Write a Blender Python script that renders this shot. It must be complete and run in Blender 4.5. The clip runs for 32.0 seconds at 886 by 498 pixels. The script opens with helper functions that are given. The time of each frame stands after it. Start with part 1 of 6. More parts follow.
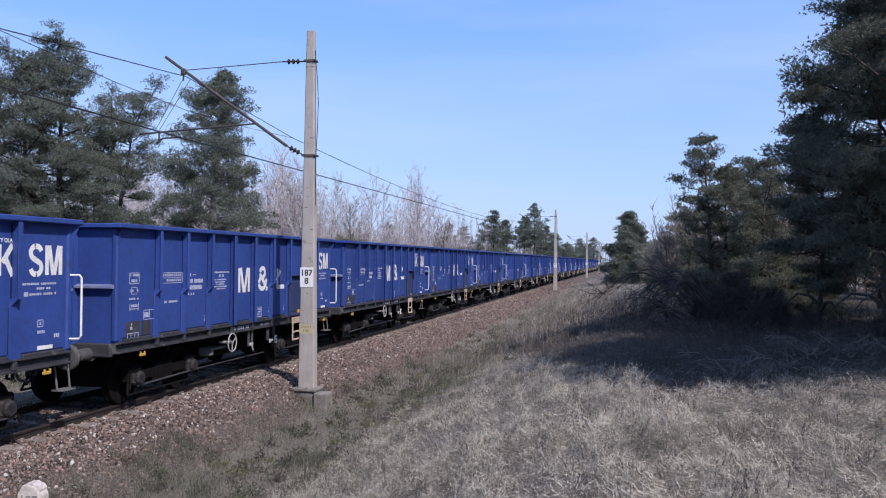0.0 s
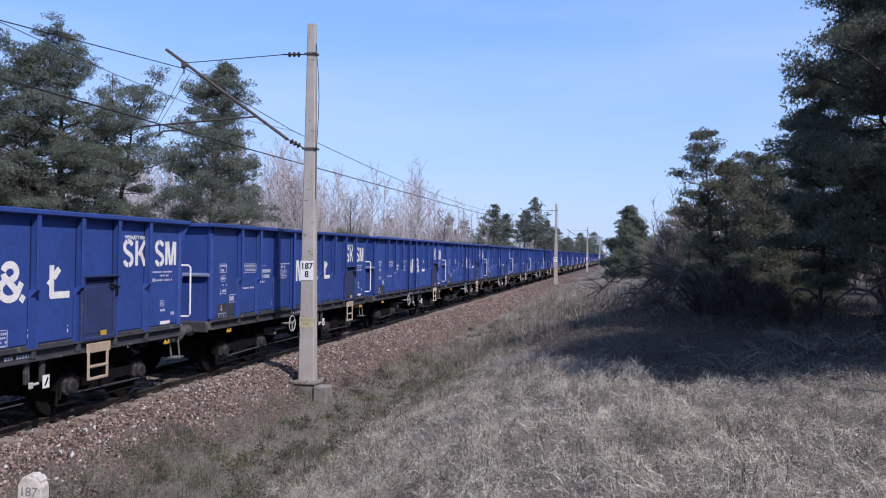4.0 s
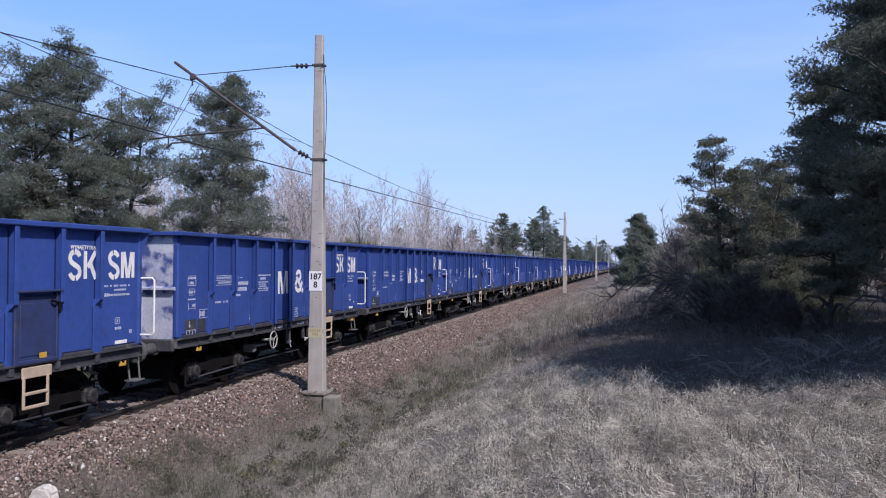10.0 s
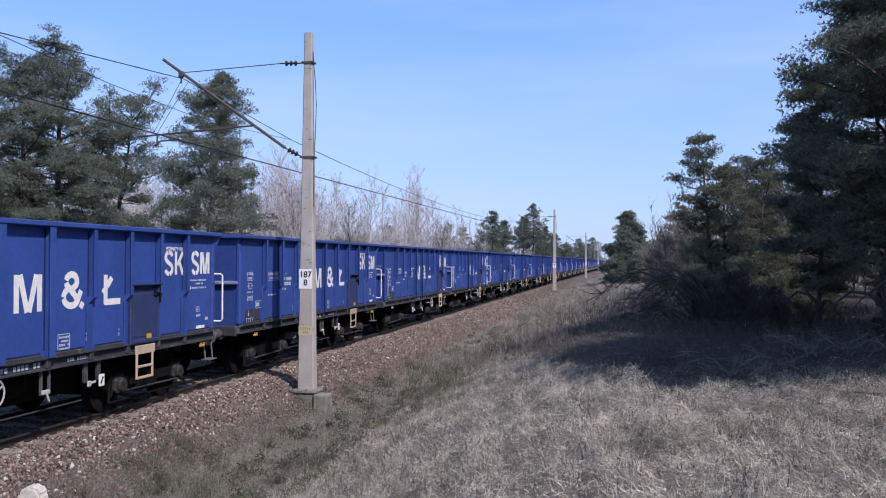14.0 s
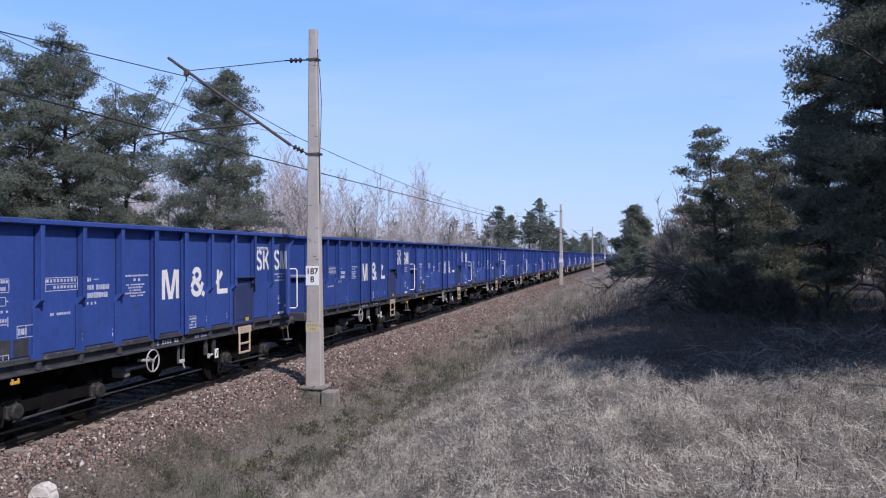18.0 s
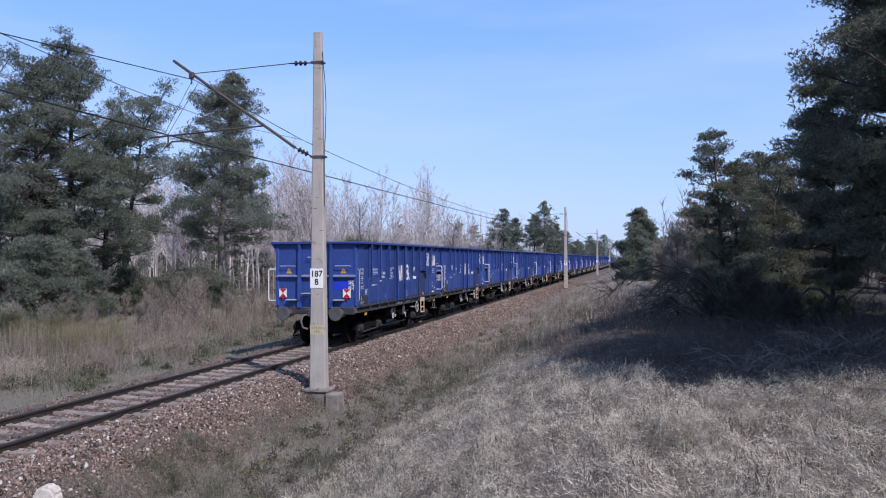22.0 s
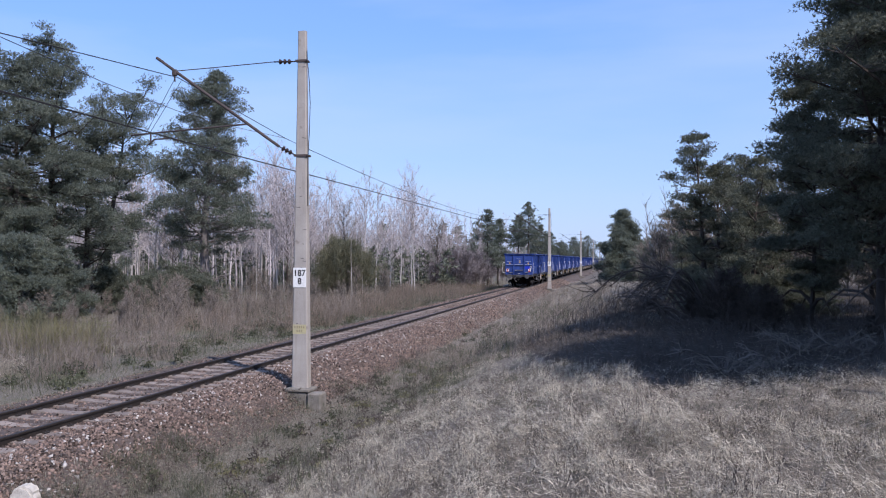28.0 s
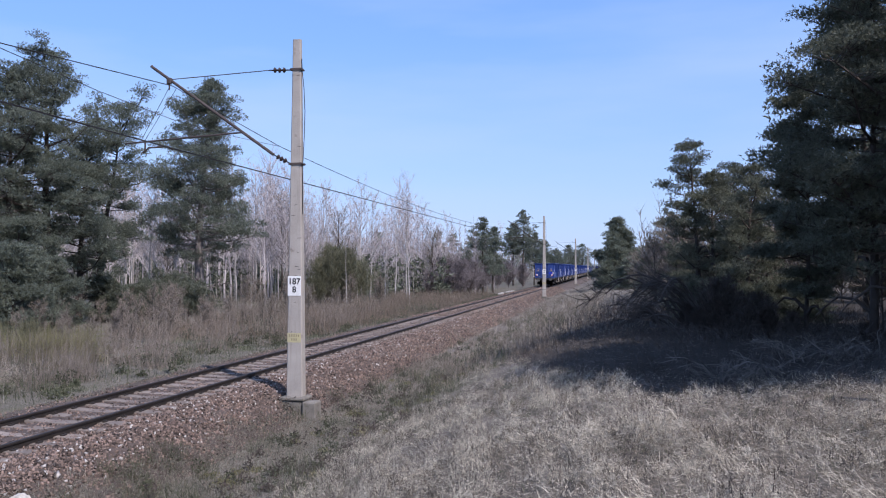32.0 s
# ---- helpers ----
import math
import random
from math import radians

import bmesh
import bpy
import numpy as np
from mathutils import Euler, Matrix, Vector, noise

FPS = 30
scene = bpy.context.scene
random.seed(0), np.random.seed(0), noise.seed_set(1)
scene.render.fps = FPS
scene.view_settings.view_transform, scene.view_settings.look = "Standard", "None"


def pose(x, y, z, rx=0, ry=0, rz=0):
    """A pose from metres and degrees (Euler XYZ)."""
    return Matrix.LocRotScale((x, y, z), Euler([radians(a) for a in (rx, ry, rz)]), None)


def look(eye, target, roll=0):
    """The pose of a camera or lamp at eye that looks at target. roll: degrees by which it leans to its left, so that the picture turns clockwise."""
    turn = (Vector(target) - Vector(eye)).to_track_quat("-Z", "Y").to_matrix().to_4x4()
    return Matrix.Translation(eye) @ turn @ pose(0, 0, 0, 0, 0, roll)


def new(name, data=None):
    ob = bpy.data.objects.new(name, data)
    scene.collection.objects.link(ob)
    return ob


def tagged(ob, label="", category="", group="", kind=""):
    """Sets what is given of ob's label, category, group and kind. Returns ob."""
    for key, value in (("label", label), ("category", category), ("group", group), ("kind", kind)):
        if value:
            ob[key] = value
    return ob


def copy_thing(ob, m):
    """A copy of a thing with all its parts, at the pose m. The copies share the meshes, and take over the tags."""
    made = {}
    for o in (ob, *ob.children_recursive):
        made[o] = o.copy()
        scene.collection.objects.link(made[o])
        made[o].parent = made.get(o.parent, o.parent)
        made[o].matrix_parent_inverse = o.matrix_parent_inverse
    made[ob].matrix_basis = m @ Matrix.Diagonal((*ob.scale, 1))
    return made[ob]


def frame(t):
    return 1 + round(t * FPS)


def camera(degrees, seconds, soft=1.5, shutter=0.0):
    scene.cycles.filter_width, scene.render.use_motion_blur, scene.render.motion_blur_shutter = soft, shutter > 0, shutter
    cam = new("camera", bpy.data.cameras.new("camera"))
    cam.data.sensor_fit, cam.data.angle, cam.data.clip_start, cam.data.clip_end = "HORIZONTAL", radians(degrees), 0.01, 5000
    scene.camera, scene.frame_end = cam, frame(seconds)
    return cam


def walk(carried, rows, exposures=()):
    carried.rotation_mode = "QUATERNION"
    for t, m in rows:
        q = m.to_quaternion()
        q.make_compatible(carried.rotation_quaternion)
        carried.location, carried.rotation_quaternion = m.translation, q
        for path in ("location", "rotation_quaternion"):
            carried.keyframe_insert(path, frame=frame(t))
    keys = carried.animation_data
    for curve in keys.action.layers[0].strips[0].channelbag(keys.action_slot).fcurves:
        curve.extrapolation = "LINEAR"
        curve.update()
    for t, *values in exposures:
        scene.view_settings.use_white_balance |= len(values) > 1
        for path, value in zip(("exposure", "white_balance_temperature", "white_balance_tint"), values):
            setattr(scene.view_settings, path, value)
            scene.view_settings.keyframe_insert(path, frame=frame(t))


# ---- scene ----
# x to the right of the line, y along the line, z = 0 on the rail heads; the track's centre line is x = TRACK
cam = camera(56.0, 32.0, 1.1)
PATH = [
    (0, -0.028, 0.001, 2.737, 90.774, -0.495, 12.473),
    (0.5, -0.025, 0.000, 2.737, 90.744, -0.334, 12.540),
    (1, -0.029, -0.000, 2.741, 90.724, -0.490, 12.058),
    (1.5, -0.014, 0.000, 2.741, 90.573, -0.744, 12.288),
    (2, -0.030, 0.000, 2.739, 90.756, -0.936, 11.842),
    (2.5, -0.030, 0.000, 2.740, 90.596, -0.714, 11.905),
    (3, -0.027, 0.001, 2.737, 90.617, -0.380, 11.827),
    (3.5, -0.022, -0.000, 2.736, 90.422, -0.671, 12.331),
    (5.5, -0.024, 0.001, 2.741, 90.297, -0.693, 12.743),
    (6, -0.029, -0.001, 2.738, 90.441, -0.717, 12.910),
    (6.5, -0.025, 0.000, 2.740, 90.721, -0.479, 12.837),
    (7, -0.041, 0.000, 2.737, 90.775, -0.496, 12.615),
    (7.5, -0.020, 0.001, 2.736, 90.594, -0.502, 12.580),
    (8, -0.014, -0.000, 2.738, 90.637, -0.518, 12.932),
    (8.5, -0.021, -0.000, 2.743, 90.472, -0.480, 13.376),
    (9, -0.025, -0.001, 2.740, 90.478, -0.500, 13.560),
    (9.5, -0.030, -0.000, 2.741, 90.691, -0.298, 13.345),
    (10, -0.013, 0.001, 2.739, 90.990, -0.288, 13.110),
    (10.5, -0.030, 0.000, 2.736, 90.866, -0.483, 13.112),
    (11, -0.028, 0.001, 2.738, 91.106, -0.227, 13.174),
    (11.5, -0.030, 0.000, 2.743, 91.095, -0.123, 13.292),
    (12, -0.027, -0.000, 2.737, 90.915, -0.296, 13.464),
    (12.5, -0.014, -0.001, 2.742, 90.884, -0.235, 13.274),
    (13, -0.018, 0.001, 2.738, 90.866, -0.138, 12.720),
    (13.5, -0.001, 0.000, 2.740, 90.792, -0.060, 12.543),
    (14, -0.022, 0.000, 2.736, 90.834, -0.140, 12.415),
    (14.5, -0.017, 0.000, 2.735, 90.914, -0.300, 12.588),
    (16.5, -0.025, -0.001, 2.740, 90.703, 0.113, 12.508),
    (17, -0.019, 0.000, 2.744, 90.747, 0.017, 12.881),
    (17.5, -0.020, -0.001, 2.743, 90.524, 0.081, 12.973),
    (18, -0.018, 0.000, 2.736, 90.535, 0.358, 12.864),
    (18.5, -0.019, 0.000, 2.742, 90.504, 0.389, 13.034),
    (19, -0.012, -0.002, 2.744, 90.765, 0.166, 13.083),
    (19.5, -0.013, -0.002, 2.742, 90.835, 0.138, 13.195),
    (20, -0.000, -0.001, 2.748, 90.865, 0.209, 13.119),
    (20.5, -0.017, -0.002, 2.743, 90.884, 0.473, 13.349),
    (21, -0.004, 0.000, 2.739, 90.652, 0.392, 13.145),
    (21.5, -0.011, -0.000, 2.742, 90.615, 0.175, 13.078),
    (22, -0.010, 0.000, 2.740, 90.718, 0.261, 13.181),
    (22.5, -0.003, -0.001, 2.744, 90.609, 0.203, 13.043),
    (23, -0.005, -0.001, 2.737, 90.447, -0.016, 13.381),
    (23.5, -0.011, -0.001, 2.740, 90.259, -0.084, 13.320),
    (24, -0.020, -0.001, 2.740, 90.219, -0.147, 13.299),
    (24.5, -0.012, 0.001, 2.735, 90.155, -0.299, 13.061),
    (25, -0.004, 0.000, 2.741, 90.325, -0.370, 12.938),
    (25.5, 0.010, 0.000, 2.740, 90.244, -0.142, 12.385),
    (27.5, -0.000, 0.000, 2.745, 90.441, -0.043, 12.197),
    (28, 0.006, 0.002, 2.739, 90.722, -0.091, 12.092),
    (28.5, 0.002, -0.001, 2.744, 90.994, 0.059, 12.205),
    (29, -0.009, -0.001, 2.742, 91.047, 0.023, 12.559),
    (29.5, -0.004, -0.001, 2.740, 91.062, 0.128, 12.505),
    (30, 0.004, -0.002, 2.742, 91.214, 0.037, 12.208),
    (30.5, -0.001, -0.001, 2.744, 91.418, 0.302, 12.080),
    (31, 0.006, -0.001, 2.740, 91.103, 0.220, 12.039),
    (31.5, -0.011, 0.001, 2.736, 91.162, 0.060, 11.787),
    (32, 0.005, 0.001, 2.741, 91.273, -0.003, 11.737),
]
walk(cam, [(t, pose(x, y, z, rx, ry, rz)) for t, x, y, z, rx, ry, rz in PATH], [(0.0, 0.37, 6350, 20), (32.0, 0.37, 6350, 20)])
TRACK = -10.05

# ---------------------------------------------------------------- world and sun
SUN_TO = Vector((0.745, -0.667, 0.0)).normalized() * math.cos(radians(43)) + Vector((0, 0, math.sin(radians(43))))
world = bpy.data.worlds.new("world")
scene.world = world
world.use_nodes = True
wn = world.node_tree
sky = wn.nodes.new("ShaderNodeTexSky")
sky.sky_type, sky.sun_disc = "NISHITA", False
sky.sun_elevation = radians(43)
sky.sun_rotation = math.atan2(SUN_TO.x, SUN_TO.y)
sky.air_density, sky.dust_density, sky.ozone_density, sky.altitude = 1.0, 0.5, 3.5, 600.0
# faint high cirrus streaks
wco = wn.nodes.new("ShaderNodeTexCoord")
wmap = wn.nodes.new("ShaderNodeMapping")
wmap.inputs["Rotation"].default_value = (0.1, 0.25, 0.5)
wmap.inputs["Scale"].default_value = (1.2, 2.0, 7.0)
cirrus = wn.nodes.new("ShaderNodeTexNoise")
cirrus.inputs["Scale"].default_value, cirrus.inputs["Detail"].default_value = 1.6, 5.0
wrange = wn.nodes.new("ShaderNodeMapRange")
wrange.inputs["From Min"].default_value, wrange.inputs["From Max"].default_value = 0.42, 0.78
wrange.inputs["To Max"].default_value = 0.34
wmix = wn.nodes.new("ShaderNodeMix")
wmix.data_type = "RGBA"
wmix.inputs[7].default_value = (3.6, 4.4, 6.0, 1)
haze = wn.nodes.new("ShaderNodeMix")
haze.data_type = "RGBA"
haze.inputs[7].default_value = (1.12, 2.62, 5.7, 1)
wn.links.new(sky.outputs[0], haze.inputs[6])
wn.links.new(wco.outputs["Generated"], wmap.inputs["Vector"])
wn.links.new(wmap.outputs[0], cirrus.inputs["Vector"])
wn.links.new(cirrus.outputs["Fac"], wrange.inputs["Value"])
# pale spring haze towards the horizon
wsep = wn.nodes.new("ShaderNodeSeparateXYZ")
wn.links.new(wco.outputs["Generated"], wsep.inputs[0])
thin = wn.nodes.new("ShaderNodeMapRange")
thin.inputs["From Min"].default_value, thin.inputs["From Max"].default_value = 0.28, 0.85
thin.inputs["To Min"].default_value, thin.inputs["To Max"].default_value = 0.55, 0.0
wn.links.new(wsep.outputs["Z"], thin.inputs["Value"])
wn.links.new(thin.outputs[0], haze.inputs[0])
low = wn.nodes.new("ShaderNodeMapRange")
low.inputs["From Min"].default_value, low.inputs["From Max"].default_value = 0.0, 0.26
low.inputs["To Min"].default_value, low.inputs["To Max"].default_value = 0.66, 0.0
wn.links.new(wsep.outputs["Z"], low.inputs["Value"])
mist = wn.nodes.new("ShaderNodeMix")
mist.data_type = "RGBA"
mist.inputs[7].default_value = (2.55, 3.38, 4.75, 1)
wn.links.new(low.outputs[0], mist.inputs[0])
wn.links.new(wmix.outputs[2], mist.inputs[6])
wn.links.new(wrange.outputs[0], wmix.inputs[0])
wn.links.new(haze.outputs[2], wmix.inputs[6])
wn.links.new(mist.outputs[2], wn.nodes["Background"].inputs[0])
wn.nodes["Background"].inputs[1].default_value = 0.145
sun = new("sun", bpy.data.lights.new("sun", "SUN"))
sun.data.energy, sun.data.angle, sun.data.color = 3.6, radians(0.5), (1.0, 0.955, 0.895)
sun.matrix_world = look(SUN_TO * 50, (0, 0, 0))


# ---------------------------------------------------------------- materials
def material(name, base, second=None, rough=0.8, metal=0.0, scale=3.0, fine=40.0, bump=0.15, amount=0.5, island=0.0, each=0.0,
             third=None, third_at=0.62, third_scale=1.2, spec=0.4, through_light=0.0, streak=None, streak_amount=0.5):
    m = bpy.data.materials.new(name)
    m.use_nodes = True
    n, l = m.node_tree.nodes, m.node_tree.links
    b = n["Principled BSDF"]
    b.inputs["Roughness"].default_value, b.inputs["Metallic"].default_value = rough, metal
    b.inputs["Specular IOR Level"].default_value = spec
    co = n.new("ShaderNodeTexCoord").outputs["Object"]
    second = second or tuple(c * 0.6 for c in base)

    def noisy(s, detail=6.0):
        t = n.new("ShaderNodeTexNoise")
        t.inputs["Scale"].default_value, t.inputs["Detail"].default_value = s, detail
        l.new(co, t.inputs["Vector"])
        return t.outputs["Fac"]

    def ramp(src, lo, hi):
        r = n.new("ShaderNodeMapRange")
        r.inputs["From Min"].default_value, r.inputs["From Max"].default_value = lo, hi
        l.new(src, r.inputs["Value"])
        return r.outputs["Result"]

    def mix(fac, a, c):
        x = n.new("ShaderNodeMix")
        x.data_type = "RGBA"
        for sock, v in ((x.inputs[0], fac), (x.inputs[6], a), (x.inputs[7], c)):
            if isinstance(v, (int, float)):
                sock.default_value = v
            elif isinstance(v, tuple):
                sock.default_value = (*v[:3], 1)
            else:
                l.new(v, sock)
        return x.outputs[2]

    col = mix(ramp(noisy(scale), 0.5 - amount * 0.5, 0.5 + amount * 0.5), base, second)
    if third:
        col = mix(ramp(noisy(third_scale, 9.0), third_at, third_at + 0.12), col, third)
    if streak:
        # runs of dirt and wear drawn out downwards
        mp = n.new("ShaderNodeMapping")
        mp.inputs["Scale"].default_value = (7.0, 7.0, 0.55)
        l.new(co, mp.inputs["Vector"])
        st = n.new("ShaderNodeTexNoise")
        st.inputs["Scale"].default_value, st.inputs["Detail"].default_value = 2.2, 8.0
        l.new(mp.outputs[0], st.inputs["Vector"])
        r = n.new("ShaderNodeMapRange")
        r.inputs["From Min"].default_value, r.inputs["From Max"].default_value, r.inputs["To Max"].default_value = 0.52, 0.72, streak_amount
        l.new(st.outputs["Fac"], r.inputs["Value"])
        col = mix(r.outputs["Result"], col, streak)
    grain = noisy(fine, 4.0)
    hsv = n.new("ShaderNodeHueSaturation")
    val = n.new("ShaderNodeMath")
    val.operation = "MULTIPLY_ADD"
    val.inputs[1].default_value, val.inputs[2].default_value = 0.5, 0.75
    l.new(grain, val.inputs[0])
    value = val.outputs[0]
    for what, k in (("island", island), ("each", each)):
        if k:
            if what == "island":
                src = n.new("ShaderNodeNewGeometry").outputs["Random Per Island"]
            else:
                src = n.new("ShaderNodeObjectInfo").outputs["Random"]
            r = n.new("ShaderNodeMapRange")
            r.inputs["To Min"].default_value, r.inputs["To Max"].default_value = 1 - k, 1 + k
            l.new(src, r.inputs["Value"])
            mm = n.new("ShaderNodeMath")
            mm.operation = "MULTIPLY"
            l.new(value, mm.inputs[0])
            l.new(r.outputs["Result"], mm.inputs[1])
            value = mm.outputs[0]
    l.new(value, hsv.inputs["Value"])
    l.new(col, hsv.inputs["Color"])
    l.new(hsv.outputs[0], b.inputs["Base Color"])
    if bump:
        bp = n.new("ShaderNodeBump")
        bp.inputs["Strength"].default_value, bp.inputs["Distance"].default_value = bump, 0.02
        l.new(grain, bp.inputs["Height"])
        l.new(bp.outputs[0], b.inputs["Normal"])
    if through_light:
        tr = n.new("ShaderNodeBsdfTranslucent")
        l.new(hsv.outputs[0], tr.inputs[0])
        ms = n.new("ShaderNodeMixShader")
        ms.inputs[0].default_value = through_light
        l.new(b.outputs[0], ms.inputs[1])
        l.new(tr.outputs[0], ms.inputs[2])
        l.new(ms.outputs[0], n["Material Output"].inputs["Surface"])
    return m


BLUE = material("wagon_blue", (0.030, 0.064, 0.246), (0.024, 0.052, 0.190), rough=0.55, spec=0.25, scale=1.3, fine=9, bump=0.06, each=0.14,
                third=(0.030, 0.045, 0.12), third_at=0.62, third_scale=2.2, streak=(0.075, 0.09, 0.22), streak_amount=0.12)
# post paint: slightly lighter for sun glint on the corners, with worn patches
POST_BLUE = material("worn_glint_blue", (0.031, 0.067, 0.252), (0.025, 0.055, 0.20), rough=0.5, spec=0.3, scale=2.3, fine=14, bump=0.06, each=0.14, third=(0.09, 0.12, 0.26), third_at=0.66, third_scale=6)
GREY_STEEL = material("frame_steel", (0.056, 0.056, 0.063), (0.026, 0.026, 0.029), rough=0.7, scale=4.5, fine=25, third=(0.12, 0.115, 0.11), third_at=0.6, third_scale=5, each=0.1, spec=0.25)
HATCH_BLUE = material("grimy_hatch_blue", (0.026, 0.042, 0.125), (0.018, 0.026, 0.07), rough=0.65, scale=3, fine=14, bump=0.05, third=(0.05, 0.05, 0.06), third_at=0.58, third_scale=4)
DUSTY = material("dust_caked_blue", (0.46, 0.47, 0.52), (0.25, 0.28, 0.40), rough=0.85, scale=2.2, fine=22, third=(0.05, 0.075, 0.21), third_at=0.50, third_scale=3.5)
# pale blue-grey; on the end ribs it paints in their lit tops
RIB_PAINT = material("pale_blue_grey", (0.20, 0.23, 0.33), (0.07, 0.10, 0.24), rough=0.7, scale=7, fine=22)
HOSE = material("grey_rubber", (0.16, 0.155, 0.15), (0.09, 0.088, 0.085), rough=0.7, scale=9)
# dark blue of the strips that paint shade into the posts' recesses
RECESS_SHADE = material("painted_recess_shade", (0.010, 0.016, 0.05), (0.016, 0.026, 0.08), rough=0.8, scale=4, spec=0.1, bump=0)
MID_GREY = material("worn_grey_steel", (0.105, 0.105, 0.11), (0.05, 0.049, 0.049), rough=0.6, scale=6, fine=25, spec=0.3)
WHEEL_GREY = material("grey_white_paint", (0.42, 0.41, 0.39), (0.26, 0.25, 0.24), rough=0.6, scale=9, fine=30, bump=0.03)
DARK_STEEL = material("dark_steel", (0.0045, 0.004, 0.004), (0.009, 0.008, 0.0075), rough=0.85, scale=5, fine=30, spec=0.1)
BOX_STEEL = material("axle_steel", (0.045, 0.043, 0.042), (0.011, 0.0105, 0.010), rough=0.65, scale=9, fine=30, spec=0.3)
WHITE = material("white_paint", (0.76, 0.75, 0.71), (0.60, 0.59, 0.56), rough=0.6, scale=6, fine=30, bump=0.03)
FAINT = material("faint_white_paint", (0.50, 0.52, 0.58), (0.26, 0.29, 0.42), rough=0.6, scale=14, fine=50, bump=0)
CREAM = material("cream_paint", (0.52, 0.41, 0.30), (0.36, 0.27, 0.19), rough=0.6, scale=6, fine=30, bump=0.05, each=0.2)
YELLOW = material("yellow_paint", (0.52, 0.31, 0.035), (0.38, 0.22, 0.04), rough=0.6, scale=8)
RED = material("red_reflector", (0.5, 0.02, 0.02), rough=0.4, scale=8, bump=0)
BRIGHT_BLUE = material("fresh_blue_paint", (0.012, 0.04, 0.50), (0.012, 0.04, 0.44), rough=0.5, scale=5, bump=0)
BLACK = material("black_paint", (0.012, 0.012, 0.013), rough=0.6, bump=0)
RAIL = material("rail_steel", (0.050, 0.041, 0.037), (0.030, 0.025, 0.022), rough=0.55, metal=0.3, scale=4, fine=50)
SLEEPER = material("sleeper_concrete", (0.31, 0.265, 0.23), (0.19, 0.16, 0.14), rough=0.9, scale=5, fine=40, each=0.18)
BALLAST = material("ballast_bed", (0.135, 0.103, 0.087), (0.06, 0.048, 0.043), rough=0.95, scale=16, fine=45, bump=0.8, third=(0.22, 0.18, 0.165), third_at=0.6, third_scale=22)
STONE = material("ballast_stone", (0.185, 0.130, 0.106), (0.128, 0.098, 0.083), rough=0.9, scale=2, fine=60, island=0.92)
PALE_STONE = material("pale_stone", (0.5, 0.47, 0.44), (0.36, 0.33, 0.31), rough=0.9, scale=4, fine=60, island=0.3)
CONCRETE = material("mast_concrete", (0.40, 0.37, 0.335), (0.31, 0.285, 0.255), rough=0.9, scale=2.2, fine=60, bump=0.2, third=(0.22, 0.19, 0.165), third_at=0.64, third_scale=5, streak=(0.2, 0.175, 0.15), streak_amount=0.3)
OLD_CONCRETE = material("weathered_concrete", (0.27, 0.25, 0.22), (0.12, 0.11, 0.095), rough=0.95, scale=4, fine=50, bump=0.5, third=(0.10, 0.10, 0.075), third_at=0.55, third_scale=5)
RUSTY = material("rusty_tube", (0.085, 0.066, 0.062), (0.05, 0.042, 0.040), rough=0.8, scale=9, fine=60)
INSULATOR = material("brown_porcelain", (0.035, 0.022, 0.020), rough=0.3, scale=5, bump=0)
WIRE = material("wire_copper", (0.030, 0.027, 0.026), rough=0.6, scale=5, bump=0)
ENAMEL = material("white_enamel", (0.78, 0.78, 0.76), (0.68, 0.68, 0.66), rough=0.4, scale=4, bump=0)
GREY_MARK = material("faded_black_paint", (0.11, 0.10, 0.09), (0.26, 0.25, 0.23), rough=0.8, scale=18, bump=0)
LIMESTONE = material("white_limewash", (0.66, 0.62, 0.55), (0.42, 0.385, 0.335), rough=0.95, scale=13, fine=70, bump=0.6, third=(0.30, 0.27, 0.23), third_at=0.60, third_scale=9)
# paler copy of the pine bark, sunlight put into its colour
LIT_BARK = material("sunlit_grey_pine_bark", (0.21, 0.185, 0.178), (0.12, 0.105, 0.10), rough=0.95, scale=4, fine=25, bump=0.5)
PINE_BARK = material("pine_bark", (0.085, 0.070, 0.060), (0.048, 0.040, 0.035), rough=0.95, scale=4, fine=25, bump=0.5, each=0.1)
# needles of stands mostly in shade, coloured darker than the lit copy
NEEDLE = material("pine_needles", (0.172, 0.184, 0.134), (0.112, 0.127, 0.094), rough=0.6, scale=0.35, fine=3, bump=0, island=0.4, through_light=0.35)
# paler copy of the needles, with sun and haze put into the colour
NEEDLE_LIT = material("lit_pine_needles", (0.238, 0.265, 0.204), (0.150, 0.174, 0.138), rough=0.6, scale=0.4, fine=3, bump=0, island=0.55, through_light=0.52)
BIRCH = material("birch_bark", (0.44, 0.41, 0.38), (0.24, 0.21, 0.19), rough=0.8, scale=1.6, fine=9, bump=0.05, each=0.25)
WHITE_BARK = material("white_birch_bark", (0.47, 0.45, 0.43), (0.25, 0.225, 0.21), rough=0.8, scale=1.3, fine=7, bump=0, island=0.35)
TWIG = material("bare_twigs", (0.47, 0.425, 0.425), (0.34, 0.305, 0.303), rough=0.85, scale=0.5, fine=5, bump=0, island=0.3, each=0.2)
BROWN_TWIG = material("brown_scrub_twigs", (0.245, 0.21, 0.178), (0.165, 0.142, 0.12), rough=0.85, scale=0.5, fine=5, bump=0, island=0.4)
RUST_TWIG = material("russet_scrub_shoots", (0.215, 0.165, 0.13), (0.14, 0.115, 0.095), rough=0.85, scale=0.15, fine=2, bump=0, island=0.4, through_light=0.1)
GREY_TWIG = material("purple_grey_twigs", (0.205, 0.178, 0.182), (0.15, 0.13, 0.132), rough=0.85, scale=0.5, fine=5, bump=0, island=0.35)
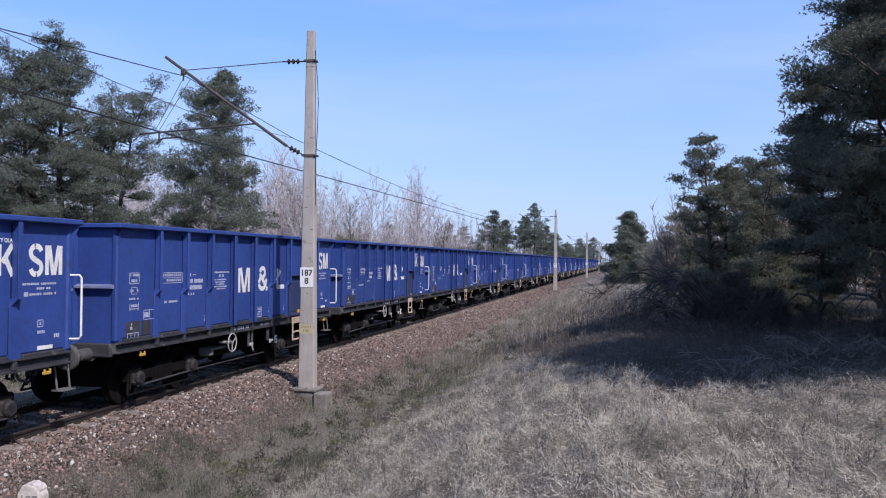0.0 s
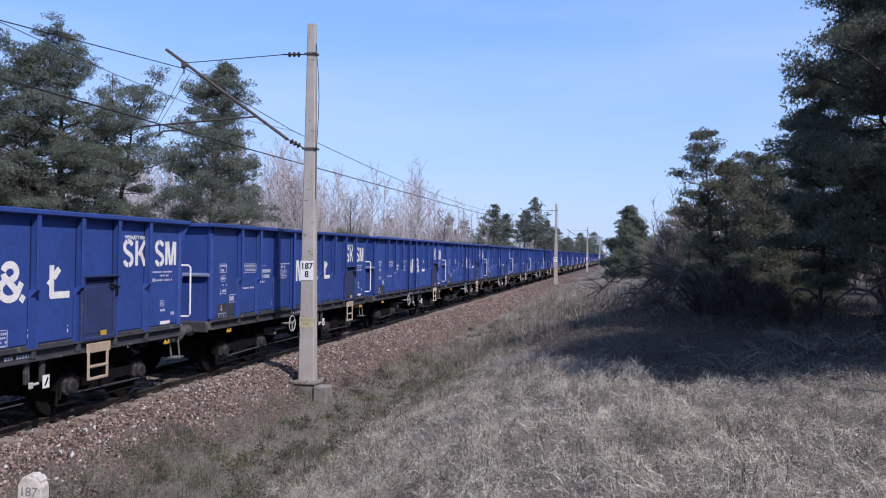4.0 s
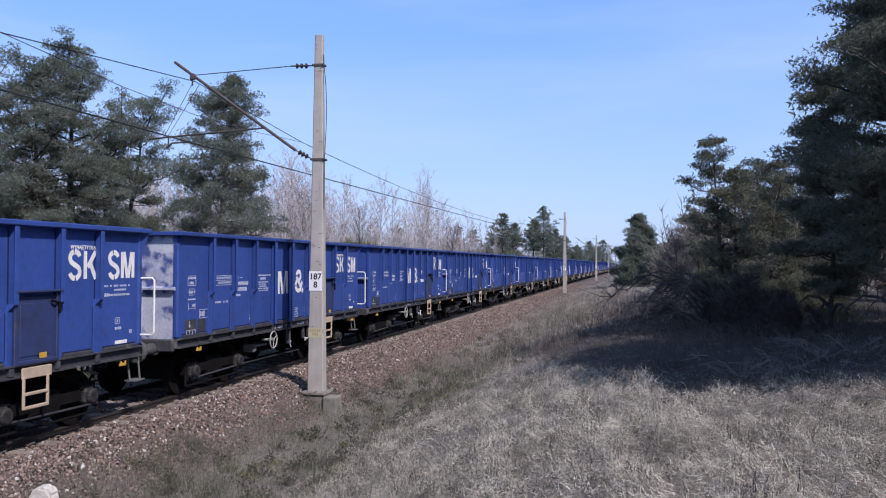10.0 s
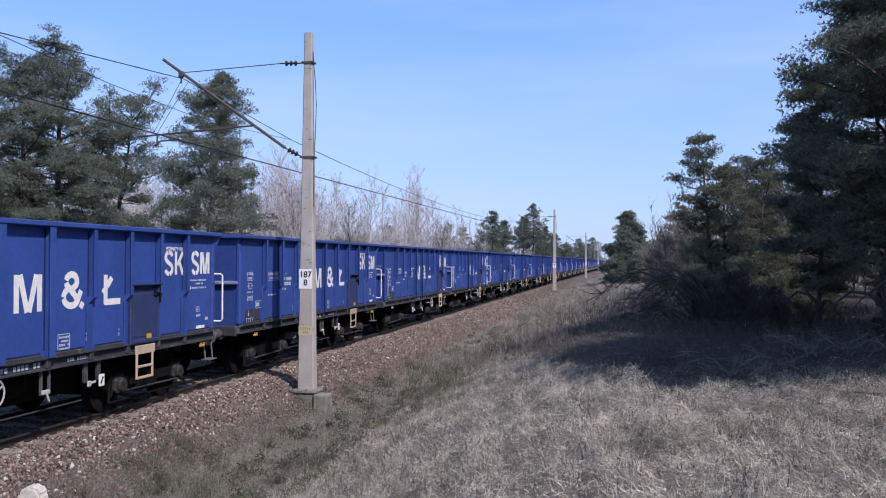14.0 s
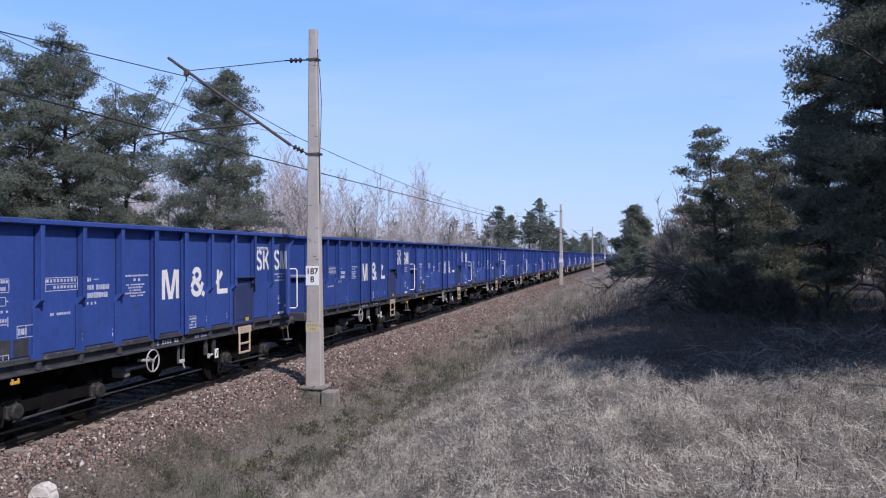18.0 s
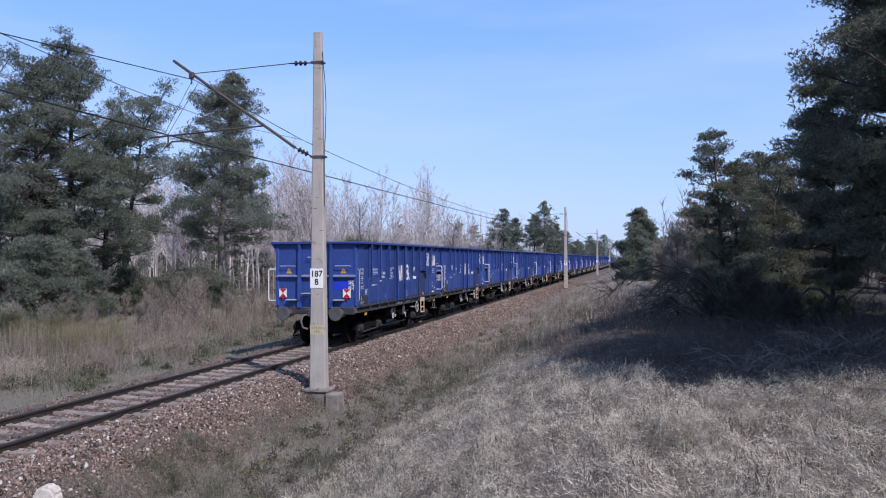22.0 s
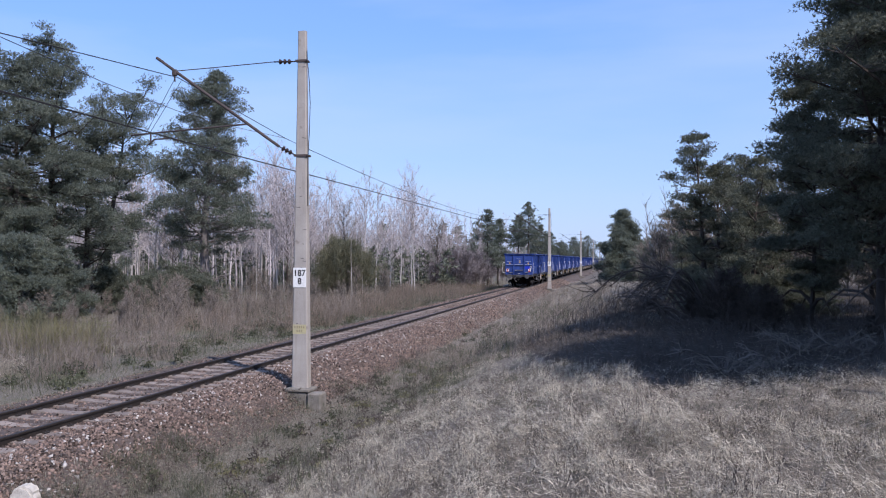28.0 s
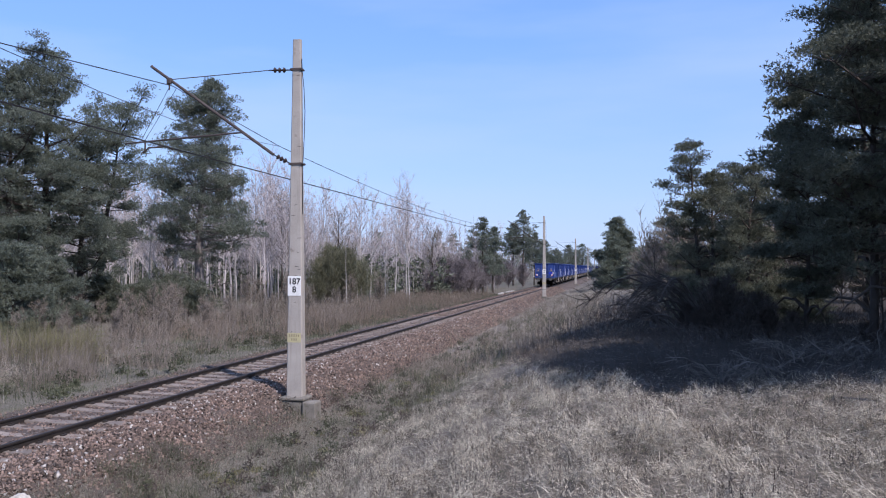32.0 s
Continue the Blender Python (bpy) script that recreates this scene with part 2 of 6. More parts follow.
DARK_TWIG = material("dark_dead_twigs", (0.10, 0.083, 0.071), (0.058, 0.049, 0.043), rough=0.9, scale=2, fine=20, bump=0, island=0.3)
BRUSH = material("dead_brushwood", (0.19, 0.168, 0.15), (0.09, 0.08, 0.07), rough=0.9, scale=3, fine=20, bump=0, each=0.4)
STRAW = material("dry_grass", (0.66, 0.605, 0.495), (0.46, 0.418, 0.336), rough=0.75, scale=0.9, fine=4, bump=0, island=0.38, through_light=0.2)
OLD_STRAW = material("old_dry_grass", (0.31, 0.272, 0.217), (0.135, 0.118, 0.094), rough=0.8, scale=0.9, fine=4, bump=0, island=0.8, through_light=0.2)
GREY_STRAW = material("grey_dry_grass", (0.31, 0.295, 0.245), (0.17, 0.165, 0.13), rough=0.8, scale=0.5, fine=4, bump=0, island=0.5, through_light=0.2)
REED = material("brown_dry_stems", (0.23, 0.185, 0.14), (0.15, 0.125, 0.10), rough=0.85, scale=0.12, fine=1.5, bump=0, island=0.45, through_light=0.2)
PALE_STEM = material("pale_grey_stems", (0.36, 0.325, 0.27), (0.25, 0.225, 0.19), rough=0.85, scale=0.2, fine=2, bump=0, island=0.5, through_light=0.2)
SHRUB = material("dark_green_shrub", (0.092, 0.100, 0.058), (0.060, 0.070, 0.045), rough=0.8, scale=0.5, fine=4, bump=0, island=0.5, through_light=0.15)
GREEN_TUFT = material("yellow_green_shoots", (0.21, 0.195, 0.095), (0.15, 0.145, 0.078), rough=0.8, scale=0.5, fine=4, bump=0, island=0.4, through_light=0.2)


YOUNG_LEAF = material("young_willow_leaf", (0.20, 0.197, 0.125), (0.13, 0.132, 0.09), rough=0.8, scale=0.5, fine=4, bump=0, island=0.5, through_light=0.3)


def ground_material():
    m = material("meadow_soil", (0.22, 0.19, 0.155), (0.10, 0.088, 0.072), rough=0.95, scale=17, fine=60, amount=0.35, bump=0.7, third=(0.10, 0.105, 0.055), third_at=0.6, third_scale=0.35)
    return m


SOIL = ground_material()
VERGE = material("grey_green_verge", (0.20, 0.18, 0.15), (0.10, 0.092, 0.074), rough=0.95, scale=14, fine=50, amount=0.4, bump=0.6, third=(0.12, 0.125, 0.065), third_at=0.52, third_scale=0.5)


# litter ground, its colour darkened to deepen the wood's shade
SHADE_LITTER = material("shade_dark_litter", (0.055, 0.045, 0.036), (0.032, 0.027, 0.022), rough=0.95, scale=2.5, fine=30, bump=0.7, third=(0.10, 0.085, 0.065), third_at=0.62, third_scale=4)


# ---------------------------------------------------------------- mesh builder
class Shape:
    """Collects vertices and faces of one mesh."""

    def __init__(self):
        self.v, self.f = [], []

    def add(self, verts, faces):
        k = len(self.v)
        self.v += [tuple(p) for p in verts]
        self.f += [tuple(i + k for i in q) for q in faces]
        return self

    def box(self, c, s, turn=None, chamfer=0.0):
        """A box round c of size s with chamfered long edges."""
        x, y, z = (a / 2 for a in s)
        if chamfer:
            e = min(chamfer, x * 0.9, y * 0.9, z * 0.9)
            pts, fc = [], []
            for sz, ix in ((-z, e), (-z + e, 0), (z - e, 0), (z, e)):
                pts += [(-x + ix + (0 if ix else e), -y + ix, sz), (x - ix - (0 if ix else e), -y + ix, sz), (x - ix, -y + ix + (0 if ix else e), sz), (x - ix, y - ix - (0 if ix else e), sz),
                        (x - ix - (0 if ix else e), y - ix, sz), (-x + ix + (0 if ix else e), y - ix, sz), (-x + ix, y - ix - (0 if ix else e), sz), (-x + ix, -y + ix + (0 if ix else e), sz)]
            for r in range(3):
                for i in range(8):
                    fc.append((r * 8 + i, r * 8 + (i + 1) % 8, r * 8 + 8 + (i + 1) % 8, r * 8 + 8 + i))
            fc += [tuple(range(7, -1, -1)), tuple(range(24, 32))]
        else:
            pts = [(a, b, d) for d in (-z, z) for a, b in ((-x, -y), (x, -y), (x, y), (-x, y))]
            fc = [(3, 2, 1, 0), (4, 5, 6, 7), (0, 1, 5, 4), (1, 2, 6, 5), (2, 3, 7, 6), (3, 0, 4, 7)]
        if turn is not None:
            pts = [turn @ Vector(p) for p in pts]
        return self.add([(p[0] + c[0], p[1] + c[1], p[2] + c[2]) for p in pts], fc)

    def tube(self, p, q, r0, r1=None, n=8, caps=True):
        p, q = Vector(p), Vector(q)
        r1 = r0 if r1 is None else r1
        d = (q - p).normalized()
        u = d.orthogonal().normalized()
        w = d.cross(u)
        pts = [c + (u * math.cos(a) + w * math.sin(a)) * r for c, r in ((p, r0), (q, r1)) for a in [2 * math.pi * i / n for i in range(n)]]
        fc = [(i, (i + 1) % n, n + (i + 1) % n, n + i) for i in range(n)]
        if caps:
            fc += [tuple(range(n - 1, -1, -1)), tuple(range(n, 2 * n))]
        return self.add(pts, fc)

    def path(self, pts, r, n=6):
        """A bent tube along points; r: one radius, or one for each point."""
        rs = r if isinstance(r, (list, tuple)) else [r] * len(pts)
        pts = [Vector(p) for p in pts]
        ring = []
        u = None
        for i, p in enumerate(pts):
            d = (pts[min(i + 1, len(pts) - 1)] - pts[max(i - 1, 0)]).normalized()
            u = d.orthogonal().normalized() if u is None else (u - d * u.dot(d)).normalized()
            w = d.cross(u)
            ring += [p + (u * math.cos(a) + w * math.sin(a)) * rs[i] for a in [2 * math.pi * k / n for k in range(n)]]
        fc = [(i * n + k, i * n + (k + 1) % n, (i + 1) * n + (k + 1) % n, (i + 1) * n + k) for i in range(len(pts) - 1) for k in range(n)]
        fc += [tuple(range(n - 1, -1, -1)), tuple(range((len(pts) - 1) * n, len(pts) * n))]
        return self.add(ring, fc)

    def lathe(self, c, axis, prof, n=16):
        """A turned body: prof lists (distance along axis, radius)."""
        c, d = Vector(c), Vector(axis).normalized()
        u = d.orthogonal().normalized()
        w = d.cross(u)
        pts = [c + d * h + (u * math.cos(a) + w * math.sin(a)) * r for h, r in prof for a in [2 * math.pi * k / n for k in range(n)]]
        fc = [(i * n + k, i * n + (k + 1) % n, (i + 1) * n + (k + 1) % n, (i + 1) * n + k) for i in range(len(prof) - 1) for k in range(n)]
        fc += [tuple(range(n - 1, -1, -1)), tuple(range((len(prof) - 1) * n, len(prof) * n))]
        return self.add(pts, fc)

    def prism(self, outline, a, b):
        """An outline in (x, z) drawn out along y from a to b."""
        n = len(outline)
        pts = [(x, y, z) for y in (a, b) for x, z in outline]
        fc = [(i, (i + 1) % n, n + (i + 1) % n, n + i) for i in range(n)] + [tuple(range(n - 1, -1, -1)), tuple(range(n, 2 * n))]
        return self.add(pts, fc)

    def mesh(self, name, mat, smooth=False):
        me = bpy.data.meshes.new(name)
        me.from_pydata(self.v, [], self.f)
        me.materials.append(mat)
        if smooth:
            me.polygons.foreach_set("use_smooth", [True] * len(me.polygons))
        me.update()
        return me


def part(name, shape, mat, parent=None, label="", smooth=False):
    ob = new(name, shape.mesh(name, mat, smooth))
    ob.parent = parent
    if label:
        ob["label"] = label
    return ob


def thing(name, label, category, group="", kind="", at=None):
    ob = new(name)
    ob.empty_display_size = 0.2
    if at is not None:
        ob.matrix_basis = at
    return tagged(ob, label, category, group, kind)


def soup(name, verts, faces, mat):
    """One mesh from numpy arrays of vertices (n, 3) and triangles or quads."""
    me = bpy.data.meshes.new(name)
    verts, faces = np.asarray(verts, np.float32), np.asarray(faces, np.int32)
    k = faces.shape[1]
    me.vertices.add(len(verts))
    me.vertices.foreach_set("co", verts.ravel())
    me.loops.add(faces.size)
    me.loops.foreach_set("vertex_index", faces.ravel())
    me.polygons.add(len(faces))
    me.polygons.foreach_set("loop_start", np.arange(0, faces.size, k, dtype=np.int32))
    me.polygons.foreach_set("loop_total", np.full(len(faces), k, np.int32))
    me.materials.append(mat)
    me.update(calc_edges=True)
    me.validate()
    return me


# ---------------------------------------------------------------- ground
PROFILE = [(-400, 2.0), (-120, 0.2), (-60, -0.35), (-14, -0.6), (-6, -0.62), (-3.4, -0.66), (-2.0, -0.55), (2.3, -0.55), (3.1, -0.78), (4.2, -0.84), (5.2, -0.62),
           (6.5, -0.1), (8.0, 0.55), (9.0, 0.88), (10.05, 1.08), (14, 1.15), (22, 1.2), (40, 1.5), (120, 2.5), (400, 3.5)]


def ground_at(x, y):
    """The height of the ground, for arrays or numbers."""
    x, y = np.asarray(x, float), np.asarray(y, float)
    d = x - TRACK
    z = np.interp(d, [p[0] for p in PROFILE], [p[1] for p in PROFILE])
    fade = np.clip((y - 20) / 80, 0, 1)
    fade = fade * fade * (3 - 2 * fade)
    low = np.interp(d, [-400, -3, 3.1, 5, 9, 16, 30, 60, 400], [2, -0.66, -0.6, -0.25, 0.2, 0.7, 1.0, 1.2, 3.0])
    z = np.where(d > 3, z * (1 - fade) + low * fade, z)
    z = z - 0.38 * np.exp(-(((x - 1.2) / 2.2) ** 2 + ((y - 15.6) / 2.6) ** 2))
    wav = 0.06 * np.sin(x * 1.7 + 0.6 * y) * np.sin(y * 1.1 - 0.4 * x) + 0.035 * np.sin(x * 4.1 + 1.3) * np.sin(y * 3.3 + x) + 0.1 * np.sin(x * 0.31 + 2) * np.sin(y * 0.23)
    return z + 0.2 * wav * np.clip((np.abs(d) - 2.6) / 2, 0, 1)


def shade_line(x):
    """Where the straw gives way to litter darkened to paint the wood's shade."""
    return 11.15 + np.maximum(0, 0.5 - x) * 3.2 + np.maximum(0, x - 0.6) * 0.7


def ground_sheet():
    xs = np.r_[-1500, -900, -500, np.arange(-300, -40, 12), np.arange(-40, -15, 1.2), np.arange(-15, 12, 0.22), np.arange(12, 40, 1.2), np.arange(40, 300, 14), 500, 900, 1500]
    ys = np.r_[-600, -300, np.arange(-120, -10, 6), np.arange(-10, 2, 0.8), np.arange(2, 40, 0.25), np.arange(40, 120, 1.5), np.arange(120, 500, 12), 700, 1200, 2000, 3500]
    gx, gy = np.meshgrid(xs, ys)
    v = np.stack([gx, gy, ground_at(gx, gy)], -1).reshape(-1, 3)
    i, j = np.meshgrid(np.arange(len(xs) - 1), np.arange(len(ys) - 1))
    a = (j * len(xs) + i).ravel()
    f = np.stack([a, a + 1, a + 1 + len(xs), a + len(xs)], -1)
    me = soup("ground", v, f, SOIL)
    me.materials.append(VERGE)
    me.materials.append(SHADE_LITTER)
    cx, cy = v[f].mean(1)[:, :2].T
    # faces beyond the shade line get the darkened litter colour
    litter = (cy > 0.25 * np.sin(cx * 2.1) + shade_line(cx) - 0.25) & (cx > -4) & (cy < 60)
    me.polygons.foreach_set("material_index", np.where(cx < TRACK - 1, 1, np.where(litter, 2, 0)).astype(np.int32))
    me.polygons.foreach_set("use_smooth", [True] * len(f))
    return tagged(new("ground", me), "dry matted grass and soil sloping beside the railway line", "ground", kind="structure")


ground_sheet()


# ---------------------------------------------------------------- track
def ballast_bed():
    ds = np.r_[-3.3, -2.9, -2.5, -2.1, -1.8, np.arange(-1.6, 1.7, 0.2), 1.8, 2.1, 2.4, 2.7, 3.0, 3.3]
    ys = np.r_[np.arange(-60, 2, 2.0), np.arange(2, 45, 0.25), np.arange(45, 120, 1.0), np.arange(120, 700, 10)]
    g, y = np.meshgrid(ds, ys)
    z = np.interp(np.abs(g), [0, 1.75, 2.1, 3.3], [-0.135, -0.135, -0.22, -0.92])
    z = z + 0.025 * np.sin(g * 9 + y * 3.7) * np.sin(y * 5.3) * (y < 60)
    v = np.stack([g + TRACK, y, z], -1).reshape(-1, 3)
    i, j = np.meshgrid(np.arange(len(ds) - 1), np.arange(len(ys) - 1))
    a = (j * len(ds) + i).ravel()
    f = np.stack([a, a + 1, a + 1 + len(ds), a + len(ds)], -1)
    me = soup("ballast_bed", v, f, BALLAST)
    me.polygons.foreach_set("use_smooth", [True] * len(f))
    return tagged(new("ballast_bed", me), "reddish-brown crushed stone ballast bed under the track", "ballast", kind="structure")


ballast_bed()

track = thing("railway_track", "single standard-gauge track with rusty rails on concrete sleepers", "railway track", kind="structure")
RAIL_OUTLINE = [(-0.075, -0.172), (0.075, -0.172), (0.075, -0.160), (0.012, -0.138), (0.010, -0.045), (0.036, -0.034), (0.036, -0.008), (0.028, 0.0), (-0.028, 0.0),
                (-0.036, -0.008), (-0.036, -0.034), (-0.010, -0.045), (-0.012, -0.138), (-0.075, -0.160)]
for side in (-0.7535, 0.7535):
    r = part("rail", Shape().prism(RAIL_OUTLINE, -70, 700), RAIL, track)
    r.location = (TRACK + side, 0, 0)
# a sleeper: lower in the middle, with chamfered ends
sl = Shape()
outl = [(-1.25, -0.36), (1.25, -0.36), (1.25, -0.14), (1.18, -0.105), (0.5, -0.105), (0.35, -0.125), (-0.35, -0.125), (-0.5, -0.105), (-1.18, -0.105), (-1.25, -0.14)]
sl.prism(outl, -0.13, 0.13)
sleeper_mesh = sl.mesh("sleeper", SLEEPER)
clip = Shape()
for e in (-1, 1):
    clip.box((e * 0.095, 0, -0.092), (0.07, 0.12, 0.03), chamfer=0.008)
    clip.tube((e * 0.1, 0, -0.10), (e * 0.1, 0, -0.055), 0.016, n=6)
clip_mesh = clip.mesh("rail_clip", RAIL)
for i in range(180):
    s = new("sleeper", sleeper_mesh)
    s.parent = track
    s.location = (TRACK + random.uniform(-0.02, 0.02), 4.2 + i * 0.6, random.uniform(-0.008, 0.004))
    s.rotation_euler = (0, 0, random.uniform(-0.012, 0.012))
    if i < 60:
        for side in (-0.7535, 0.7535):
            c = new("rail_clip", clip_mesh)
            c.parent = s
            c.location = (side, 0, 0)


# ---------------------------------------------------------------- wagons
LENGTH = 11.86
END, HALF, FLOOR, TOP = 5.31, 1.36, 1.24, 3.30
POSTS = [-4.07, -3.09, -2.07, -1.03, 0.02, 1.07, 2.11, 3.09, 4.05]


def blocks(shape, x, cells):
    """Painted marks on a side wall: (y, z, width, height) each, proud of the wall."""
    for y, z, w, h in cells:
        shape.box((x, y, z), (0.004, w, h))
    return shape


def writing(name, text, size, at, mat, parent, bold=0.0):
    """Flat lettering in the plane y = const, facing -y."""
    cu = bpy.data.curves.new(name, "FONT")
    cu.body, cu.size, cu.align_x, cu.align_y, cu.extrude, cu.offset = text, size, "CENTER", "CENTER", 0.0015, bold
    tmp = bpy.data.objects.new(name, cu)
    scene.collection.objects.link(tmp)
    me = bpy.data.meshes.new_from_object(tmp.evaluated_get(bpy.context.evaluated_depsgraph_get()))
    bpy.data.objects.remove(tmp)
    me.materials.clear()
    me.materials.append(mat)
    ob = new(name, me)
    ob.parent = parent
    ob.matrix_basis = pose(*at, 90, 0, 0)
    return ob


GEAR_SHIFT = {1: 0.0, -1: -0.25}


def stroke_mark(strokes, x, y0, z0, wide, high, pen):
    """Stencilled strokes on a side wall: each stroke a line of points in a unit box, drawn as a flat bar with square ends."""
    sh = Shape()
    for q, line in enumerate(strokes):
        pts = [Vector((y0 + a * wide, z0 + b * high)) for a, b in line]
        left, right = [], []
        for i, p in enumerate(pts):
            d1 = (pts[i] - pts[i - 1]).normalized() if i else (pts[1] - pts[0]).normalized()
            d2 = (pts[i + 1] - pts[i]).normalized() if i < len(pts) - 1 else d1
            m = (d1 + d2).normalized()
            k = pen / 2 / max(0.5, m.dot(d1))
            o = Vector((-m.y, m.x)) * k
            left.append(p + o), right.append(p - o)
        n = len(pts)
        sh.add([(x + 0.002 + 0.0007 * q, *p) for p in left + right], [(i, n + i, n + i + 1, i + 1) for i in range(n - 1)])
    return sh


def arc(cy, cz, ry, rz, a0, a1, n=9):
    return [(cy + ry * math.cos(radians(a0 + (a1 - a0) * k / n)), cz + rz * math.sin(radians(a0 + (a1 - a0) * k / n))) for k in range(n + 1)]


# letter shapes of the stencilled initials: M, slashed L, ampersand, S, K
LETTER_M = [[(0.07, 0), (0.07, 1)], [(0.93, 0), (0.93, 1)], [(0.19, 1), (0.47, 0.0)], [(0.81, 1), (0.53, 0.0)]]
LETTER_L_SLASH = [[(0.2, 0.03), (0.2, 1)], [(0.13, 0.09), (0.98, 0.09)], [(0.06, 0.40), (0.14, 0.50)], [(0.27, 0.62), (0.52, 0.90)]]
AMPERSAND = [arc(0.42, 0.76, 0.24, 0.20, -60, 170, 9), arc(0.42, 0.76, 0.24, 0.20, 190, 225, 3) + [(0.56, 0.36), (0.72, 0.16)], [(0.80, 0.10), (0.95, 0.0)], arc(0.40, 0.30, 0.33, 0.26, 120, 178, 5),
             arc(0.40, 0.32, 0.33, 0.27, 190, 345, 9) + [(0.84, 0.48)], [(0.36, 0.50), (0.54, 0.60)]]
LETTER_S = [arc(0.5, 0.75, 0.38, 0.22, 15, 95, 5), arc(0.5, 0.75, 0.38, 0.22, 105, 235, 7) + [(0.62, 0.46)] + arc(0.5, 0.25, 0.38, 0.22, 45, -80, 7), arc(0.5, 0.25, 0.38, 0.22, -92, -170, 5)]
LETTER_K = [[(0.12, 0), (0.12, 1)], [(0.30, 0.42), (0.88, 1.0)], [(0.46, 0.58), (0.90, 0.0)]]


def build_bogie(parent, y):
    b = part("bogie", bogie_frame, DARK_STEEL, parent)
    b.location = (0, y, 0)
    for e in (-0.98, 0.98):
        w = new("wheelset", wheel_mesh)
        w.parent, w.location = b, (0, e, 0.46)
        for s in (-1, 1):
            a = new("axle_box", axle_mesh if s > 0 else axle_mesh_far)
            a.parent, a.location = b, (s * 1.06, e, 0.50)


def bogie_shapes():
    f = Shape()
    for s in (-1, 1):
        x = s * 1.0
        f.prism([(x - 0.07, 0.44), (x + 0.07, 0.44), (x + 0.07, 0.62), (x - 0.07, 0.62)], -1.2, 1.2)
        f.box((x, 0, 0.5), (0.16, 0.7, 0.42), chamfer=0.05)
        for e in (-1, 1):
            f.tube((x, e * 0.2, 0.36), (x, e * 0.2, 0.66), 0.09, n=10)
            f.box((x, e * 0.98, 0.66), (0.2, 0.42, 0.12), chamfer=0.03)
            f.tube((x + s * 0.1, e * 1.2, 0.3), (x + s * 0.02, e * 1.0, 0.55), 0.02, n=6)
    f.box((0, 0, 0.62), (2.0, 0.4, 0.2), chamfer=0.04)
    f.box((0, 0, 0.8), (0.6, 0.6, 0.2), chamfer=0.05)
    # added black block: stands in for the dark between the wheels
    f.box((0, 0, 0.56), (1.24, 2.3, 0.5), chamfer=0.06)
    for s in (-1, 1):
        f.tube((s * 1.12, -1.3, 0.22), (s * 1.12, 1.3, 0.22), 0.022, n=6)
        for e in (-1, 1):
            f.tube((s * 1.12, e * 1.3, 0.22), (s * 1.05, e * 1.18, 0.5), 0.022, n=6)
    w = Shape()
    w.tube((-1.05, 0, 0), (1.05, 0, 0), 0.085, n=10)
    for s in (-1, 1):
        prof = [(0.69, 0.12), (0.69, 0.36), (0.685, 0.46 + 0.028), (0.715, 0.46 + 0.028), (0.722, 0.463), (0.82, 0.457), (0.82, 0.38), (0.78, 0.36), (0.765, 0.14), (0.82, 0.12)]
        w.lathe((0, 0, 0), (s, 0, 0), prof, 16)
    out = []
    for s in (1, -1):
        a = Shape()
        a.box((0, 0, 0), (0.2, 0.28, 0.26), chamfer=0.05)
        a.lathe((0, 0, 0), (s, 0, 0), [(0.08, 0.13), (0.13, 0.125), (0.16, 0.10), (0.165, 0.03)], 14)
        out.append(a.mesh("axle_box", BOX_STEEL))
    return f, w.mesh("wheelset", DARK_STEEL), out[0], out[1]


bogie_frame, wheel_mesh, axle_mesh, axle_mesh_far = bogie_shapes()


def buffer_shape(sy):
    b = Shape()
    b.lathe((0, 0, 0), (0, sy, 0), [(0, 0.14), (0.04, 0.14), (0.05, 0.105), (0.33, 0.10), (0.34, 0.085), (0.56, 0.08), (0.57, 0.2), (0.585, 0.222), (0.605, 0.225), (0.62, 0.21)], 18)
    return b


